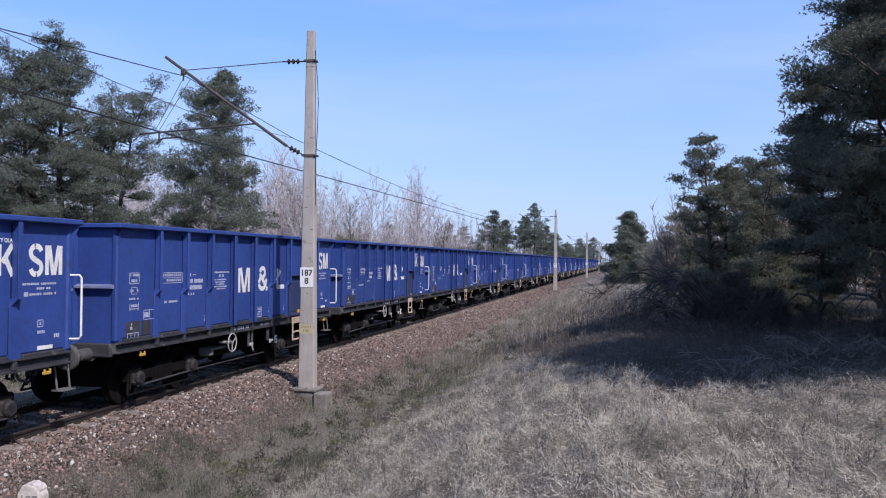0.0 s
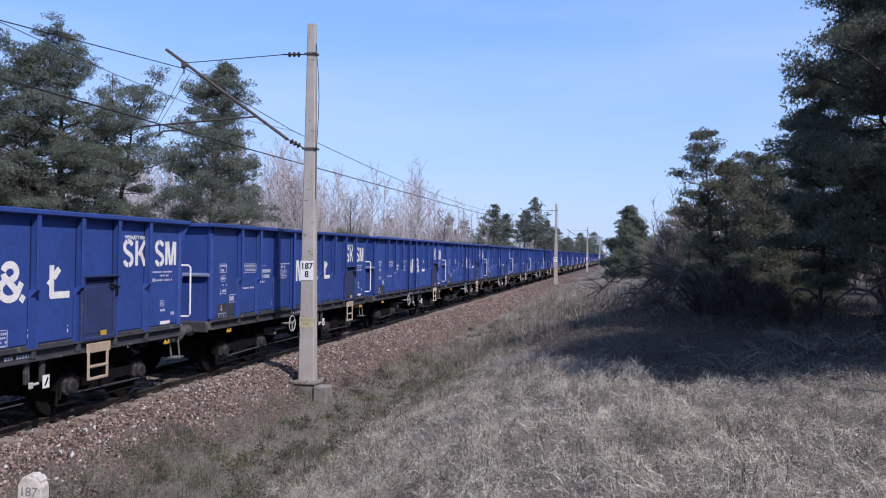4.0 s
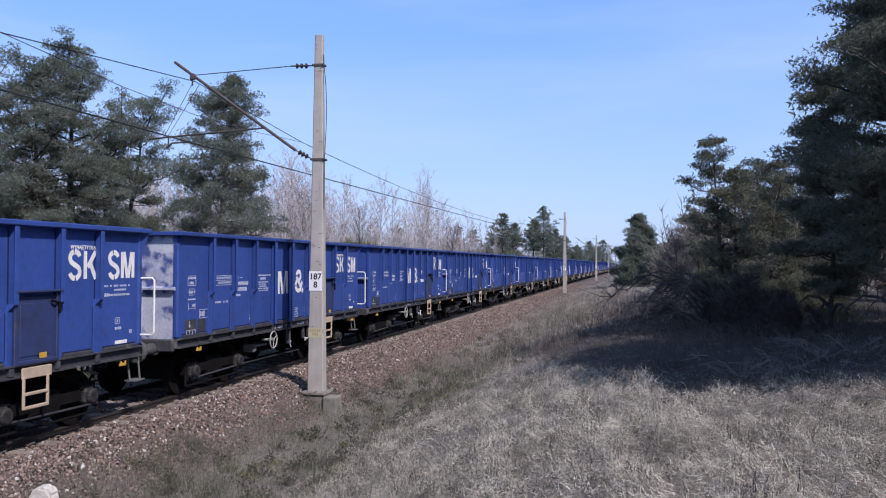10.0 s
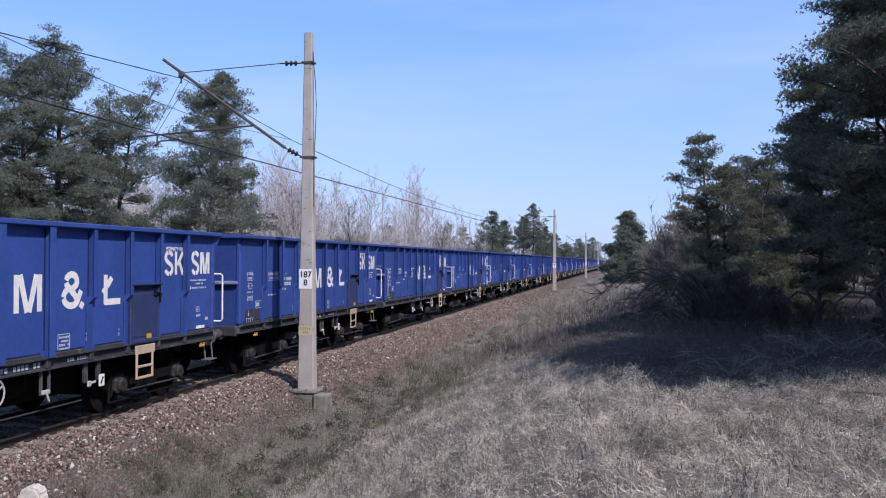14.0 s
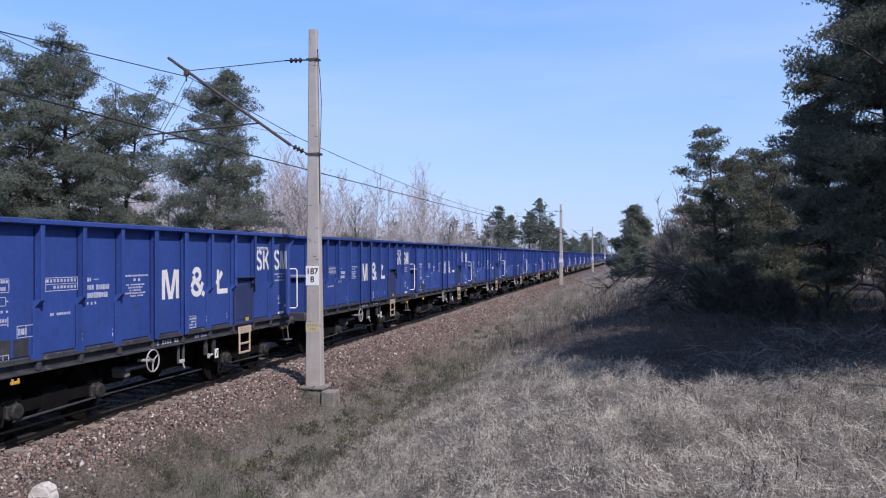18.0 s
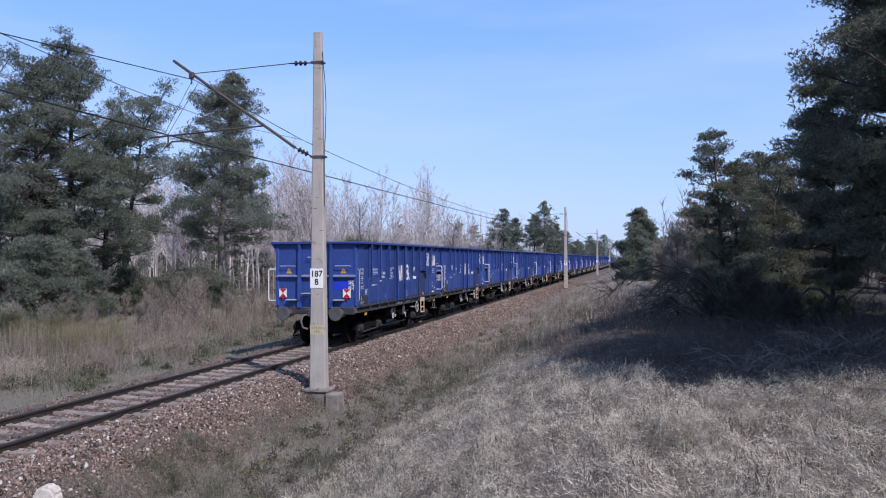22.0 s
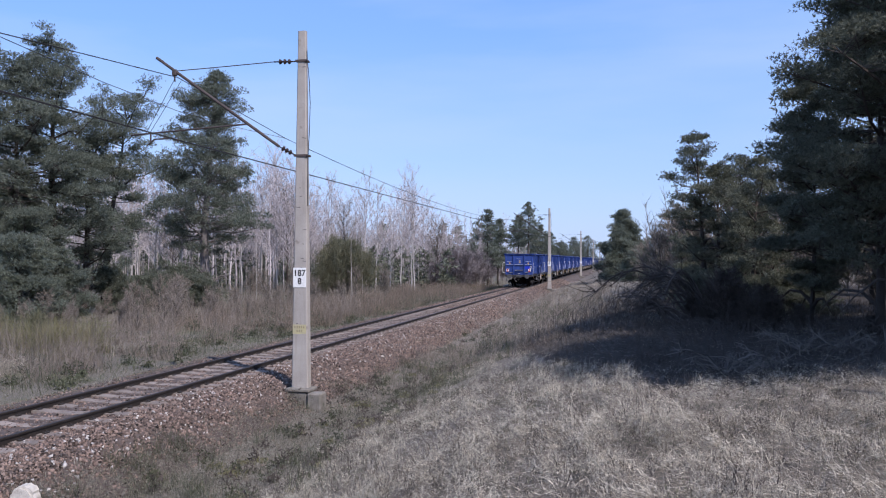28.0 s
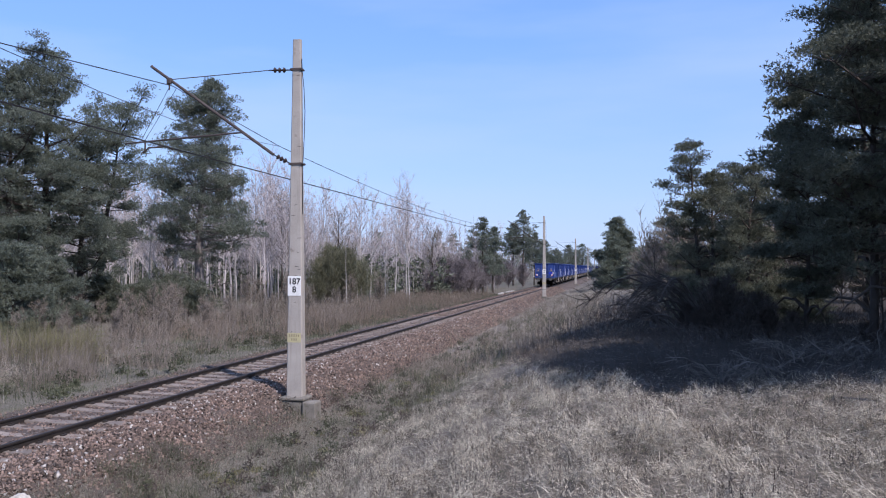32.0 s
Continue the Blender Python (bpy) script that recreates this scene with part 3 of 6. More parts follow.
def wagon(last=False, wheel_at=-1.2, rear_bar=False, dusty=False, hatch_at=2.6, patch=False):
    w = thing("open_wagon", "blue high-sided open freight wagon with white stencilled letters", "freight wagon", "wagons of the goods train")
    # body: floor, side and end walls with an open top
    part("floor", Shape().box((0, 0, FLOOR + 0.03), (2 * HALF - 0.08, 2 * END - 0.08, 0.06)), BLUE, w)
    for s in (-1, 1):
        part("side_wall", Shape().box((s * (HALF - 0.02), 0, (FLOOR + TOP) / 2), (0.04, 2 * END, TOP - FLOOR)), BLUE, w)
        part("end_wall", Shape().box((0, s * (END - 0.02), (FLOOR + TOP) / 2), (2 * HALF - 0.08, 0.04, TOP - FLOOR)), BLUE if not (dusty and s < 0) else DUSTY, w)
    for s in (-1, 1):
        part("top_rim", Shape().box((s * (HALF + 0.045), 0, TOP - 0.01), (0.21, 2 * END + 0.26, 0.085), chamfer=0.015), BLUE, w)
        part("top_rim", Shape().box((0, s * (END + 0.045), TOP - 0.012), (2 * HALF - 0.08, 0.17, 0.08), chamfer=0.015), BLUE, w)
    shade_strips = Shape()
    for s in (-1, 1):
        for y in POSTS:
            # a T-section: a web stands out from the wall and carries a flange; the slighter posts turn into a flat strap below the waist
            big = y in (-1.03, 0.02)
            wd = 0.046 if not big else 0.066
            x0, foot = s * HALF, 1.25 if big else 2.12
            p = Shape()
            for xa, xb, half in ((0.0, 0.118, 0.016), (0.114, 0.13, wd)):
                mid = (TOP - 0.05 + foot) / 2
                p.box((x0 + s * (xa + xb) / 2, y, mid), (xb - xa, 2 * half, TOP - 0.05 - foot), chamfer=0.004 if half > 0.02 else 0.0)
            if not big:
                pts = []
                for z, ww, dp in ((2.13, wd, 0.128), (2.02, wd * 1.5, 0.03), (1.25, wd * 1.5, 0.026)):
                    pts += [(x0, y - ww, z), (x0 + s * dp, y - ww * 0.9, z), (x0 + s * dp, y + ww * 0.9, z), (x0, y + ww, z)]
                p.add(pts, [(r * 4 + k, r * 4 + k + 1, r * 4 + 5 + k, r * 4 + 4 + k) for r in range(2) for k in range(3)] + [(3, 2, 1, 0), (8, 9, 10, 11)])
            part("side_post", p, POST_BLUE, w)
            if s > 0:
                # shade next to web and strap, painted as thin dark strips
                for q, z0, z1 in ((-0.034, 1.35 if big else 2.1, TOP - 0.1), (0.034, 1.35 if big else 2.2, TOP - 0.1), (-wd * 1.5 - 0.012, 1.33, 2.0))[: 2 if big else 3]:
                    shade_strips.box((s * (HALF + 0.001), y + q, (z0 + z1) / 2), (0.003, 0.03 if z1 > 2.5 else 0.014, z1 - z0))
        for e in (-1, 1):
            c = Shape().box((s * (HALF - 0.03), e * (END - 0.03), (FLOOR + TOP) / 2), (0.12, 0.12, TOP - FLOOR - 0.04), chamfer=0.03)
            c.add([(s * (HALF + 0.02), e * (END - 0.05), TOP - 0.05), (s * (HALF + 0.12), e * (END + 0.08), TOP - 0.05), (s * (HALF + 0.02), e * (END + 0.02), TOP - 0.34)], [(0, 1, 2)])
            part("corner_post", c, BLUE, w)
        # solebar
        so = Shape().prism([(s * 1.30, 1.06), (s * 1.42, 1.06), (s * 1.42, 1.08), (s * 1.36, 1.095), (s * 1.36, 1.21), (s * 1.44, 1.23), (s * 1.44, 1.25), (s * 1.30, 1.25)][:: s], -END, END)
        for y in POSTS:
            so.box((s * 1.395, y, 1.155), (0.07, 0.09, 0.13), chamfer=0.01)
        for a, b in zip([-END] + POSTS, POSTS + [END]):
            so.box((s * (HALF + 0.012), (a + b) / 2 + 0.02, 1.262), (0.07, (b - a) * 0.74, 0.085), chamfer=0.012)
        # a dark line over each sill plate paints the shadow there
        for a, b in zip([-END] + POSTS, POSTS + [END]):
            shade_strips.box((s * (HALF + 0.003), (a + b) / 2 + 0.02, 1.318), (0.006, (b - a) * 0.74, 0.02))
        sb = part("solebar", so, GREY_STEEL, w)
        nb = blocks(Shape(), s * 1.366, [(-0.9 + 0.085 * k, 1.15, 0.055, 0.075) for k in range(12) if k not in (2, 7, 10)] + [(0.55 + 0.06 * k, 1.15, 0.04, 0.05) for k in range(9) if k != 3])
        tagged(part("number_print", nb, FAINT, sb), kind="stuff")
        for y in (-4.55, 4.75):
            hk = Shape().box((s * 1.40, y, 0.97), (0.05, 0.16, 0.05), chamfer=0.01).tube((s * 1.41, y - 0.06, 0.97), (s * 1.41, y - 0.06, 1.03), 0.018, n=6).tube((s * 1.41, y + 0.06, 0.97), (s * 1.41, y + 0.06, 1.03), 0.018, n=6)
            part("tow_hook", hk, YELLOW, w, "small yellow tow hook")
    for e in (-1, 1):
        hs = Shape().box((0, e * (END + 0.03), 1.12), (2.62, 0.1, 0.24), chamfer=0.02)
        part("headstock", hs, GREY_STEEL, w)
        dp = Shape().box((0, e * (END + 0.09), 1.06), (0.5, 0.06, 0.26), chamfer=0.02)
        for z in (0.98, 1.06, 1.14):
            dp.box((0, e * (END + 0.125), z), (0.56, 0.03, 0.03), chamfer=0.008)
        part("draw_plate", dp, MID_GREY, w)
        for x in (-0.54, 0.54):
            p = Shape().add([(x - 0.07, e * END, 1.22), (x + 0.07, e * END, 1.22), (x + 0.06, e * (END + 0.12), 1.22), (x - 0.06, e * (END + 0.12), 1.22),
                             (x - 0.05, e * END, TOP - 0.05), (x + 0.05, e * END, TOP - 0.05), (x + 0.045, e * (END + 0.09), TOP - 0.05), (x - 0.045, e * (END + 0.09), TOP - 0.05)],
                            [(3, 2, 1, 0), (4, 5, 6, 7), (0, 1, 5, 4), (1, 2, 6, 5), (2, 3, 7, 6), (3, 0, 4, 7)])
            p.add([(x - 0.03, e * END, TOP - 0.05), (x - 0.03, e * (END + 0.13), TOP - 0.05), (x - 0.03, e * (END + 0.09), TOP - 0.30), (x + 0.03, e * END, TOP - 0.05), (x + 0.03, e * (END + 0.13), TOP - 0.05), (x + 0.03, e * (END + 0.09), TOP - 0.30)],
                  [(0, 1, 2), (5, 4, 3), (1, 4, 5, 2), (0, 3, 4, 1), (0, 2, 5, 3)])
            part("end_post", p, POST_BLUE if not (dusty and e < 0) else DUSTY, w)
        for x, wd in ((-0.97, 0.72), (0.0, 0.92), (0.97, 0.74)):
            sh = Shape().add([(x - wd / 2, e * END, 2.18), (x + wd / 2, e * END, 2.18), (x + wd / 2, e * (END + 0.11), 2.20), (x - wd / 2, e * (END + 0.11), 2.20),
                              (x - wd / 2, e * END, 2.27), (x + wd / 2, e * END, 2.27), (x + wd / 2, e * (END + 0.11), 2.235), (x - wd / 2, e * (END + 0.11), 2.235)],
                             [(3, 2, 1, 0), (4, 5, 6, 7), (0, 1, 5, 4), (1, 2, 6, 5), (2, 3, 7, 6), (3, 0, 4, 7)])
            # ribs paler than the wall: dusty wear plus sunlit upper faces in the colour
            part("end_rib", sh, RIB_PAINT if not (dusty and e < 0) else DUSTY, w)
        for x in (-0.875, 0.875):
            bf = part("buffer", buffer_shape(e), MID_GREY, w, smooth=False)
            bf.location = (x, e * END, 1.06)
        ho = Shape().path([(0.0, e * (END + 0.1), 1.06), (0.0, e * (END + 0.35), 1.07), (0.0, e * (END + 0.42), 1.12), (0.0, e * (END + 0.36), 1.17)], 0.035)
        part("draw_hook", ho, MID_GREY, w)
        cp = Shape().path([(0.0, e * (END + 0.3), 1.04), (0.05, e * (END + 0.34), 0.9), (0.06, e * (END + 0.34), 0.7)], 0.028).path([(-0.05, e * (END + 0.34), 0.9), (-0.06, e * (END + 0.34), 0.7), (0.06, e * (END + 0.34), 0.7)], 0.028)
        part("screw_coupling", cp, BOX_STEEL, w)
        hose = Shape().path([(-0.3, e * (END + 0.08), 1.0), (-0.34, e * (END + 0.28), 0.97), (-0.38, e * (END + 0.34), 0.8), (-0.33, e * (END + 0.3), 0.6), (-0.18, e * (END + 0.26), 0.55)], 0.03)
        part("brake_hose", hose, HOSE, w, "grey rubber brake hose")
        st = Shape().path([(e * 1.2, e * END - e * 0.12, 1.0), (e * 1.24, e * END - e * 0.1, 0.62), (e * 1.24, e * END + e * 0.2, 0.62), (e * 1.2, e * END + e * 0.2, 1.0)], 0.018)
        st.box((e * 1.24, e * END + e * 0.05, 0.62), (0.2, 0.32, 0.02))
        part("shunter_step", st, HOSE, w)
        # handrails: one stands out from the corner, the other lies flush
        for s in (-1, 1):
            if s != e and not rear_bar:
                continue
            proud = s == e
            x = s * (HALF + ((0.27 if rear_bar or dusty else 0.2) if proud else 0.1))
            hr = Shape().path([(s * HALF, e * (END - 0.03), 2.45), (x - s * 0.04, e * (END + 0.02), 2.45), (x, e * (END + 0.02), 2.41), (x, e * (END + 0.02), 1.48), (x - s * 0.04, e * (END + 0.02), 1.44), (s * HALF, e * (END - 0.03), 1.44)], 0.018 if proud else 0.012)
            part("handrail", hr, WHITE if proud else FAINT, w, "white tubular handrail" if proud else "worn grey-white handrail")
        dressed = e < 0 and rear_bar
        for x, z, wd in ((0.0, 2.83, 0.5), (-0.93, 2.55, 0.5), (0.93, 2.55, 0.5)) if dressed else ():
            g = Shape().path([(x - wd / 2, e * END, z - 0.02), (x - wd / 2, e * (END + 0.11), z), (x + wd / 2, e * (END + 0.11), z), (x + wd / 2, e * END, z - 0.02)], 0.012, 5)
            part("grab_bar", g, FAINT, w)
        for x, z, wd, dp in ((0.0, 1.68, 0.78, 0.28), (-0.8, 1.47, 0.32, 0.2), (0.8, 1.47, 0.32, 0.2)) if dressed else ():
            sp = Shape()
            for k in range(5):
                sp.box((x, e * (END + 0.03 + dp * k / 4.4), z), (wd, 0.022, 0.03))
            for k in (-1, 0, 1):
                sp.box((x + k * (wd / 2 - 0.01), e * (END + dp / 2 + 0.02), z - 0.002), (0.015, dp, 0.022))
            part("end_step", sp, WHEEL_GREY, w, "pale grating step")
        for x in (-0.93, 0.93) if dressed else ():
            tri = Shape().add([(x - 0.1, e * (END + 0.004), 2.31), (x + 0.1, e * (END + 0.004), 2.31), (x + 0.03, e * (END + 0.004), 2.46), (x - 0.03, e * (END + 0.004), 2.46)], [(0, 1, 2, 3)[:: -e]])
            part("warning_mark", tri, YELLOW, w)
        if dressed:
            wm = Shape().box((0.08, e * (END + 0.004), 2.55), (0.2, 0.006, 0.34))
            part("warning_plate", wm, RIB_PAINT, w)
            for z, q in ((2.47, 0.12), (2.63, 0.06)):
                part("warning_mark", Shape().box((0.08, e * (END + 0.009), z), (q, 0.004, q)), YELLOW, w)
        npl = blocks(Shape(), 0, [])
        npl.box((0, e * (END + 0.005), 1.33), (0.24, 0.004, 0.07))
        part("builder_plate", npl, FAINT, w)
    tagged(part("panel_seam", shade_strips, RECESS_SHADE, w, "dark strips painted as shade beside posts and plates"), kind="stuff")
    # marks, hatch, ladder and brake gear on the side towards the path
    for s in (1,):
        X = s * (HALF + 0.003)
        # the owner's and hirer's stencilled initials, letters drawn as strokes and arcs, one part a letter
        for mark, y0, z0, wide, high in ((LETTER_M, -0.66, 1.96, 0.57, 0.56), (AMPERSAND, 0.38, 1.98, 0.56, 0.55), (LETTER_L_SLASH, 1.40, 1.98, 0.54, 0.51), (LETTER_S, 3.36, 2.46, 0.31, 0.45), (LETTER_K, 3.73, 2.46, 0.34, 0.45),
                                         (LETTER_S, 4.37, 2.46, 0.31, 0.45), (LETTER_M, 4.74, 2.46, 0.36, 0.45)):
            part("stencil_mark", stroke_mark(mark, X, y0, z0, wide, high, 0.108 if wide > 0.5 else 0.085), WHITE, w, "white stencilled letter of the owner's and hirer's initials")
        wr = writing("hire_notice", "WYNAJĘTY DLA", 0.085, (0, 0, 0), WHITE, w, 0.0015)
        wr.matrix_basis = pose(X, 3.72, 2.965, 90, 0, 90)
        small = Shape()
        cells = []

        def row(y0, y1, z, tall, wide=0.035, skip=0.12):
            y = y0
            while y < y1:
                q = wide * random.uniform(0.7, 1.3)
                if random.random() > skip:
                    cells.append((y + q / 2, z, q, tall * random.uniform(0.8, 1.0)))
                y += q + 0.014

        def ring(y0, y1, z0, z1, t=0.012):
            cells.extend([((y0 + y1) / 2, z0, y1 - y0, t), ((y0 + y1) / 2, z1, y1 - y0, t), (y0, (z0 + z1) / 2, t, z1 - z0 - 2 * t), (y1, (z0 + z1) / 2, t, z1 - z0 - 2 * t)])

        # load panel by the corner: frame, lozenge, gauge line, bracket
        ring(-4.92, -4.62, 2.27, 2.46)
        row(-4.90, -4.64, 2.42, 0.045), row(-4.86, -4.68, 2.32, 0.06, 0.05)
        ring(-4.86, -4.68, 2.08, 2.20), row(-4.83, -4.71, 2.14, 0.06, 0.03)
        cells.extend([(-4.89, 2.14, 0.035, 0.02), (-4.65, 2.14, 0.035, 0.02)])
        row(-4.92, -4.62, 1.995, 0.035, 0.04, 0.3)
        ring(-4.90, -4.64, 1.81, 1.815), row(-4.86, -4.68, 1.87, 0.055, 0.04)
        cells.extend([(-4.90, 1.85, 0.014, 0.14), (-4.64, 1.85, 0.014, 0.14)])
        ring(-4.46, -4.13, 1.60, 1.77), row(-4.44, -4.30, 1.685, 0.10, 0.05, 0.0)
        cells.append((-4.28, 1.685, 0.012, 0.15))
        # ruled table of loads
        ring(-3.86, -3.12, 2.25, 2.45), cells.append((-3.49, 2.352, 0.72, 0.01))
        for k in range(9):
            cells.append((-3.82 + 0.08 * k, 2.405, 0.045, 0.05))
            if k > 1:
                cells.append((-3.82 + 0.08 * k, 2.305, 0.05, 0.045))
        row(-3.81, -3.27, 1.89, 0.045, 0.04, 0.2)
        # the wagon's number in three lines, and a short line
        row(-2.88, -2.78, 2.40, 0.07, 0.04, 0), cells.append((-2.64, 2.40, 0.13, 0.014))
        row(-2.88, -2.29, 2.27, 0.09, 0.045, 0.08), row(-2.88, -2.36, 2.14, 0.09, 0.045, 0.08), row(-2.88, -2.64, 2.01, 0.05, 0.03)
        # owner's address
        row(-1.89, -1.12, 2.435, 0.035, 0.03, 0.0), row(-1.66, -1.42, 2.36, 0.06, 0.05, 0.2)
        for z, a0, a1 in ((2.275, -1.80, -1.26), (2.225, -1.74, -1.32), (2.175, -1.70, -1.36), (2.125, -1.84, -1.24), (2.075, -1.78, -1.28)):
            row(a0, a1, z, 0.032, 0.03, 0.1)
        # beside the hire notice, and low down
        row(4.25, 4.98, 2.33, 0.035, 0.03), row(4.55, 4.86, 2.26, 0.035, 0.03), row(4.28, 4.34, 2.18, 0.07, 0.05, 0), row(4.40, 4.98, 2.175, 0.04, 0.03)
        ring(4.58, 4.70, 1.68, 1.78), cells.append((4.64, 1.73, 0.03, 0.05)), row(4.58, 4.72, 1.60, 0.05, 0.03, 0), row(4.95, 5.05, 1.52, 0.07, 0.03, 0.2)
        ring(0.30, 0.58, 1.29, 1.57)
        for z in (1.34, 1.40, 1.46, 1.52):
            row(0.33, 0.55, z, 0.035, 0.03, 0.15)
        for y in (-3.0, -2.2, 1.0, 1.9):
            cells.append((y, 1.45, 0.02, 0.06)), cells.append((y, 1.53, 0.015, 0.03))
        blocks(small, X, cells)
        tagged(part("small_print", small, FAINT, w, "faded white small print drawn as bars"), kind="stuff")
        stp = blocks(Shape(), X, [(s * 4.75, 1.36, 0.34, 0.06)])
        part("white_stripe_mark", stp, WHITE, w)
        # dark patch plate with marks, and the hatch
        part("stencil_patch", blocks(Shape(), s * (HALF + 0.002), [(s * -4.8, 1.42, 0.42, 0.34)]), GREY_STEEL, w)
        sg = blocks(Shape(), s * (HALF + 0.006), [(s * -4.8, 1.30, 0.34, 0.012), (s * -4.8, 1.38, 0.34, 0.012), (s * -4.97, 1.34, 0.012, 0.08), (s * -4.86, 1.34, 0.012, 0.08), (s * -4.74, 1.34, 0.012, 0.08), (s * -4.63, 1.34, 0.012, 0.08), (s * -4.85, 1.47, 0.05, 0.06), (s * -4.85, 1.54, 0.02, 0.04)])
        tagged(part("stencil_print", sg, FAINT, w, "small white stencilled grid"), kind="stuff")
        part("stencil_patch", blocks(Shape(), s * (HALF + 0.002), [(s * -4.38, 1.44, 0.30, 0.28)]), GREY_STEEL, w)
        hy = s * hatch_at
        ha = Shape().box((s * (HALF + 0.02), hy, 1.74), (0.05, 0.86, 0.98), chamfer=0.012)
        ha.box((s * (HALF + 0.045), hy, 1.74), (0.02, 0.66, 0.78), chamfer=0.008)
        hatch = part("hatch_door", ha, HATCH_BLUE, w, "grimy darker blue hatch door")
        hf = Shape().box((s * (HALF + 0.07), hy, 2.30), (0.14, 1.0, 0.035), chamfer=0.008).box((s * (HALF + 0.06), hy - s * 0.44, 1.76), (0.05, 0.06, 1.05), chamfer=0.01).box((s * (HALF + 0.06), hy + s * 0.44, 1.76), (0.05, 0.06, 1.05), chamfer=0.01)
        hf.box((s * (HALF + 0.06), hy, 1.27), (0.06, 0.9, 0.06), chamfer=0.01)
        part("hatch_frame", hf, HATCH_BLUE, hatch)
        ln = Shape().path([(s * (HALF + 0.09), hy + s * 0.28, 2.15), (s * (HALF + 0.12), hy + s * 0.42, 2.12), (s * (HALF + 0.12), hy + s * 0.42, 1.95)], 0.022)
        part("latch", ln, DARK_STEEL, hatch)
        part("latch_plate", Shape().box((s * (HALF + 0.08), hy + s * 0.12, 1.35), (0.02, 0.14, 0.08)), YELLOW, hatch)
        # ladder under the hatch
        ly = hatch_at - 0.02
        ld = Shape().box((s * 1.45, s * ly, 1.12), (0.03, 0.62, 0.16), chamfer=0.008)
        for yy in (ly - 0.28, ly + 0.22):
            ld.box((s * 1.46, s * yy, 0.83), (0.03, 0.05, 0.46), chamfer=0.008)
        for zz in (0.82, 0.62):
            ld.box((s * 1.46, s * (ly - 0.03), zz), (0.05, 0.5, 0.045), chamfer=0.008)
        part("ladder", ld, CREAM, w, "tan-painted two-rung ladder")
        # handbrake wheel
        hw = Shape()
        cy, cz, n = s * wheel_at, 0.88, 18
        hw.path([(s * 1.5, cy + 0.2 * math.cos(a), cz + 0.2 * math.sin(a)) for a in [2 * math.pi * k / n for k in range(n + 1)]], 0.014, 6)
        for k in range(3):
            a = 2 * math.pi * k / 3 + 0.5
            hw.tube((s * 1.5, cy, cz), (s * 1.5, cy + 0.2 * math.cos(a), cz + 0.2 * math.sin(a)), 0.014, n=5)
        hw.tube((s * 1.2, cy, cz), (s * 1.52, cy, cz), 0.03, n=8)
        part("handbrake_wheel", hw, WHEEL_GREY, w, "greyish-white spoked handbrake wheel")
        # small gear hanging below the solebar
        flip = -1 if wheel_at > 0 else 1
        for yy in (-0.04, 0.14):
            part("brake_hanger", Shape().box((1.33, flip * yy - GEAR_SHIFT[flip], 0.87), (0.05, 0.035, 0.40), chamfer=0.008), MID_GREY, w)
        part("release_handle", Shape().box((1.37, flip * 0.02 - GEAR_SHIFT[flip], 0.72), (0.05, 0.17, 0.07), chamfer=0.012).tube((1.39, flip * 0.02 - GEAR_SHIFT[flip], 0.69), (1.41, flip * 0.05 - GEAR_SHIFT[flip], 0.58), 0.018, n=6), WHEEL_GREY, w, "pale brake release handle")
        for yy in (1.02, 1.36):
            part("brake_hanger", Shape().box((1.33, flip * yy, 0.90), (0.06, 0.09, 0.36), chamfer=0.01), GREY_STEEL, w)
        pl = part("changeover_plate", Shape().box((1.39, flip * 1.38, 0.72), (0.012, 0.15, 0.20), chamfer=0.004), WHITE, w, "white brake changeover plate with a black bar")
        part("plate_bar", Shape().box((1.399, flip * 1.38, 0.72), (0.006, 0.03, 0.13), Matrix.Rotation(-0.5, 3, "X")), BLACK, pl)
        part("changeover_lever", Shape().tube((1.36, flip * 1.08, 0.70), (1.40, flip * 1.2, 0.72), 0.022, n=6).box((1.38, flip * 1.06, 0.70), (0.04, 0.09, 0.10), chamfer=0.015), WHEEL_GREY, w)
        part("weigh_valve", Shape().box((1.0, flip * -1.15, 0.74), (0.3, 0.7, 0.05), chamfer=0.01).box((0.95, flip * -1.35, 0.68), (0.3, 0.16, 0.2), chamfer=0.03), HOSE, w)
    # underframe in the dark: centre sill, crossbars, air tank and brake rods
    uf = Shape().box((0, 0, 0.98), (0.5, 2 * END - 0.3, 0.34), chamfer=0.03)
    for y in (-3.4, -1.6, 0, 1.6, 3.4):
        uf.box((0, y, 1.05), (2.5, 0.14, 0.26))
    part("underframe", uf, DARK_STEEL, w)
    # added black boxes that fill the space under the wagon like deep shadow
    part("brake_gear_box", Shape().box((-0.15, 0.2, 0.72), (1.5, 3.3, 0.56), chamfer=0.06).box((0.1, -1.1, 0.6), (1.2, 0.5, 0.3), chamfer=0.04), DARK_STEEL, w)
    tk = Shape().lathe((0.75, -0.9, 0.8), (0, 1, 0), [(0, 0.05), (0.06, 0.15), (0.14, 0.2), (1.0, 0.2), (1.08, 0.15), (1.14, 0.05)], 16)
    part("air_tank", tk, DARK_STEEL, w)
    br = Shape().tube((1.16, -4.3, 0.36), (1.14, -2.0, 0.40), 0.02, n=6).tube((1.14, -2.0, 0.40), (1.14, 1.2, 0.40), 0.014, n=6).tube((1.14, 2.2, 0.38), (1.16, 4.4, 0.36), 0.02, n=6).tube((-0.9, -4.6, 0.42), (-0.9, 4.6, 0.42), 0.02, n=6)
    part("brake_rod", br, GREY_STEEL, w)
    for y in (-3.27, 3.27):
        build_bogie(w, y)
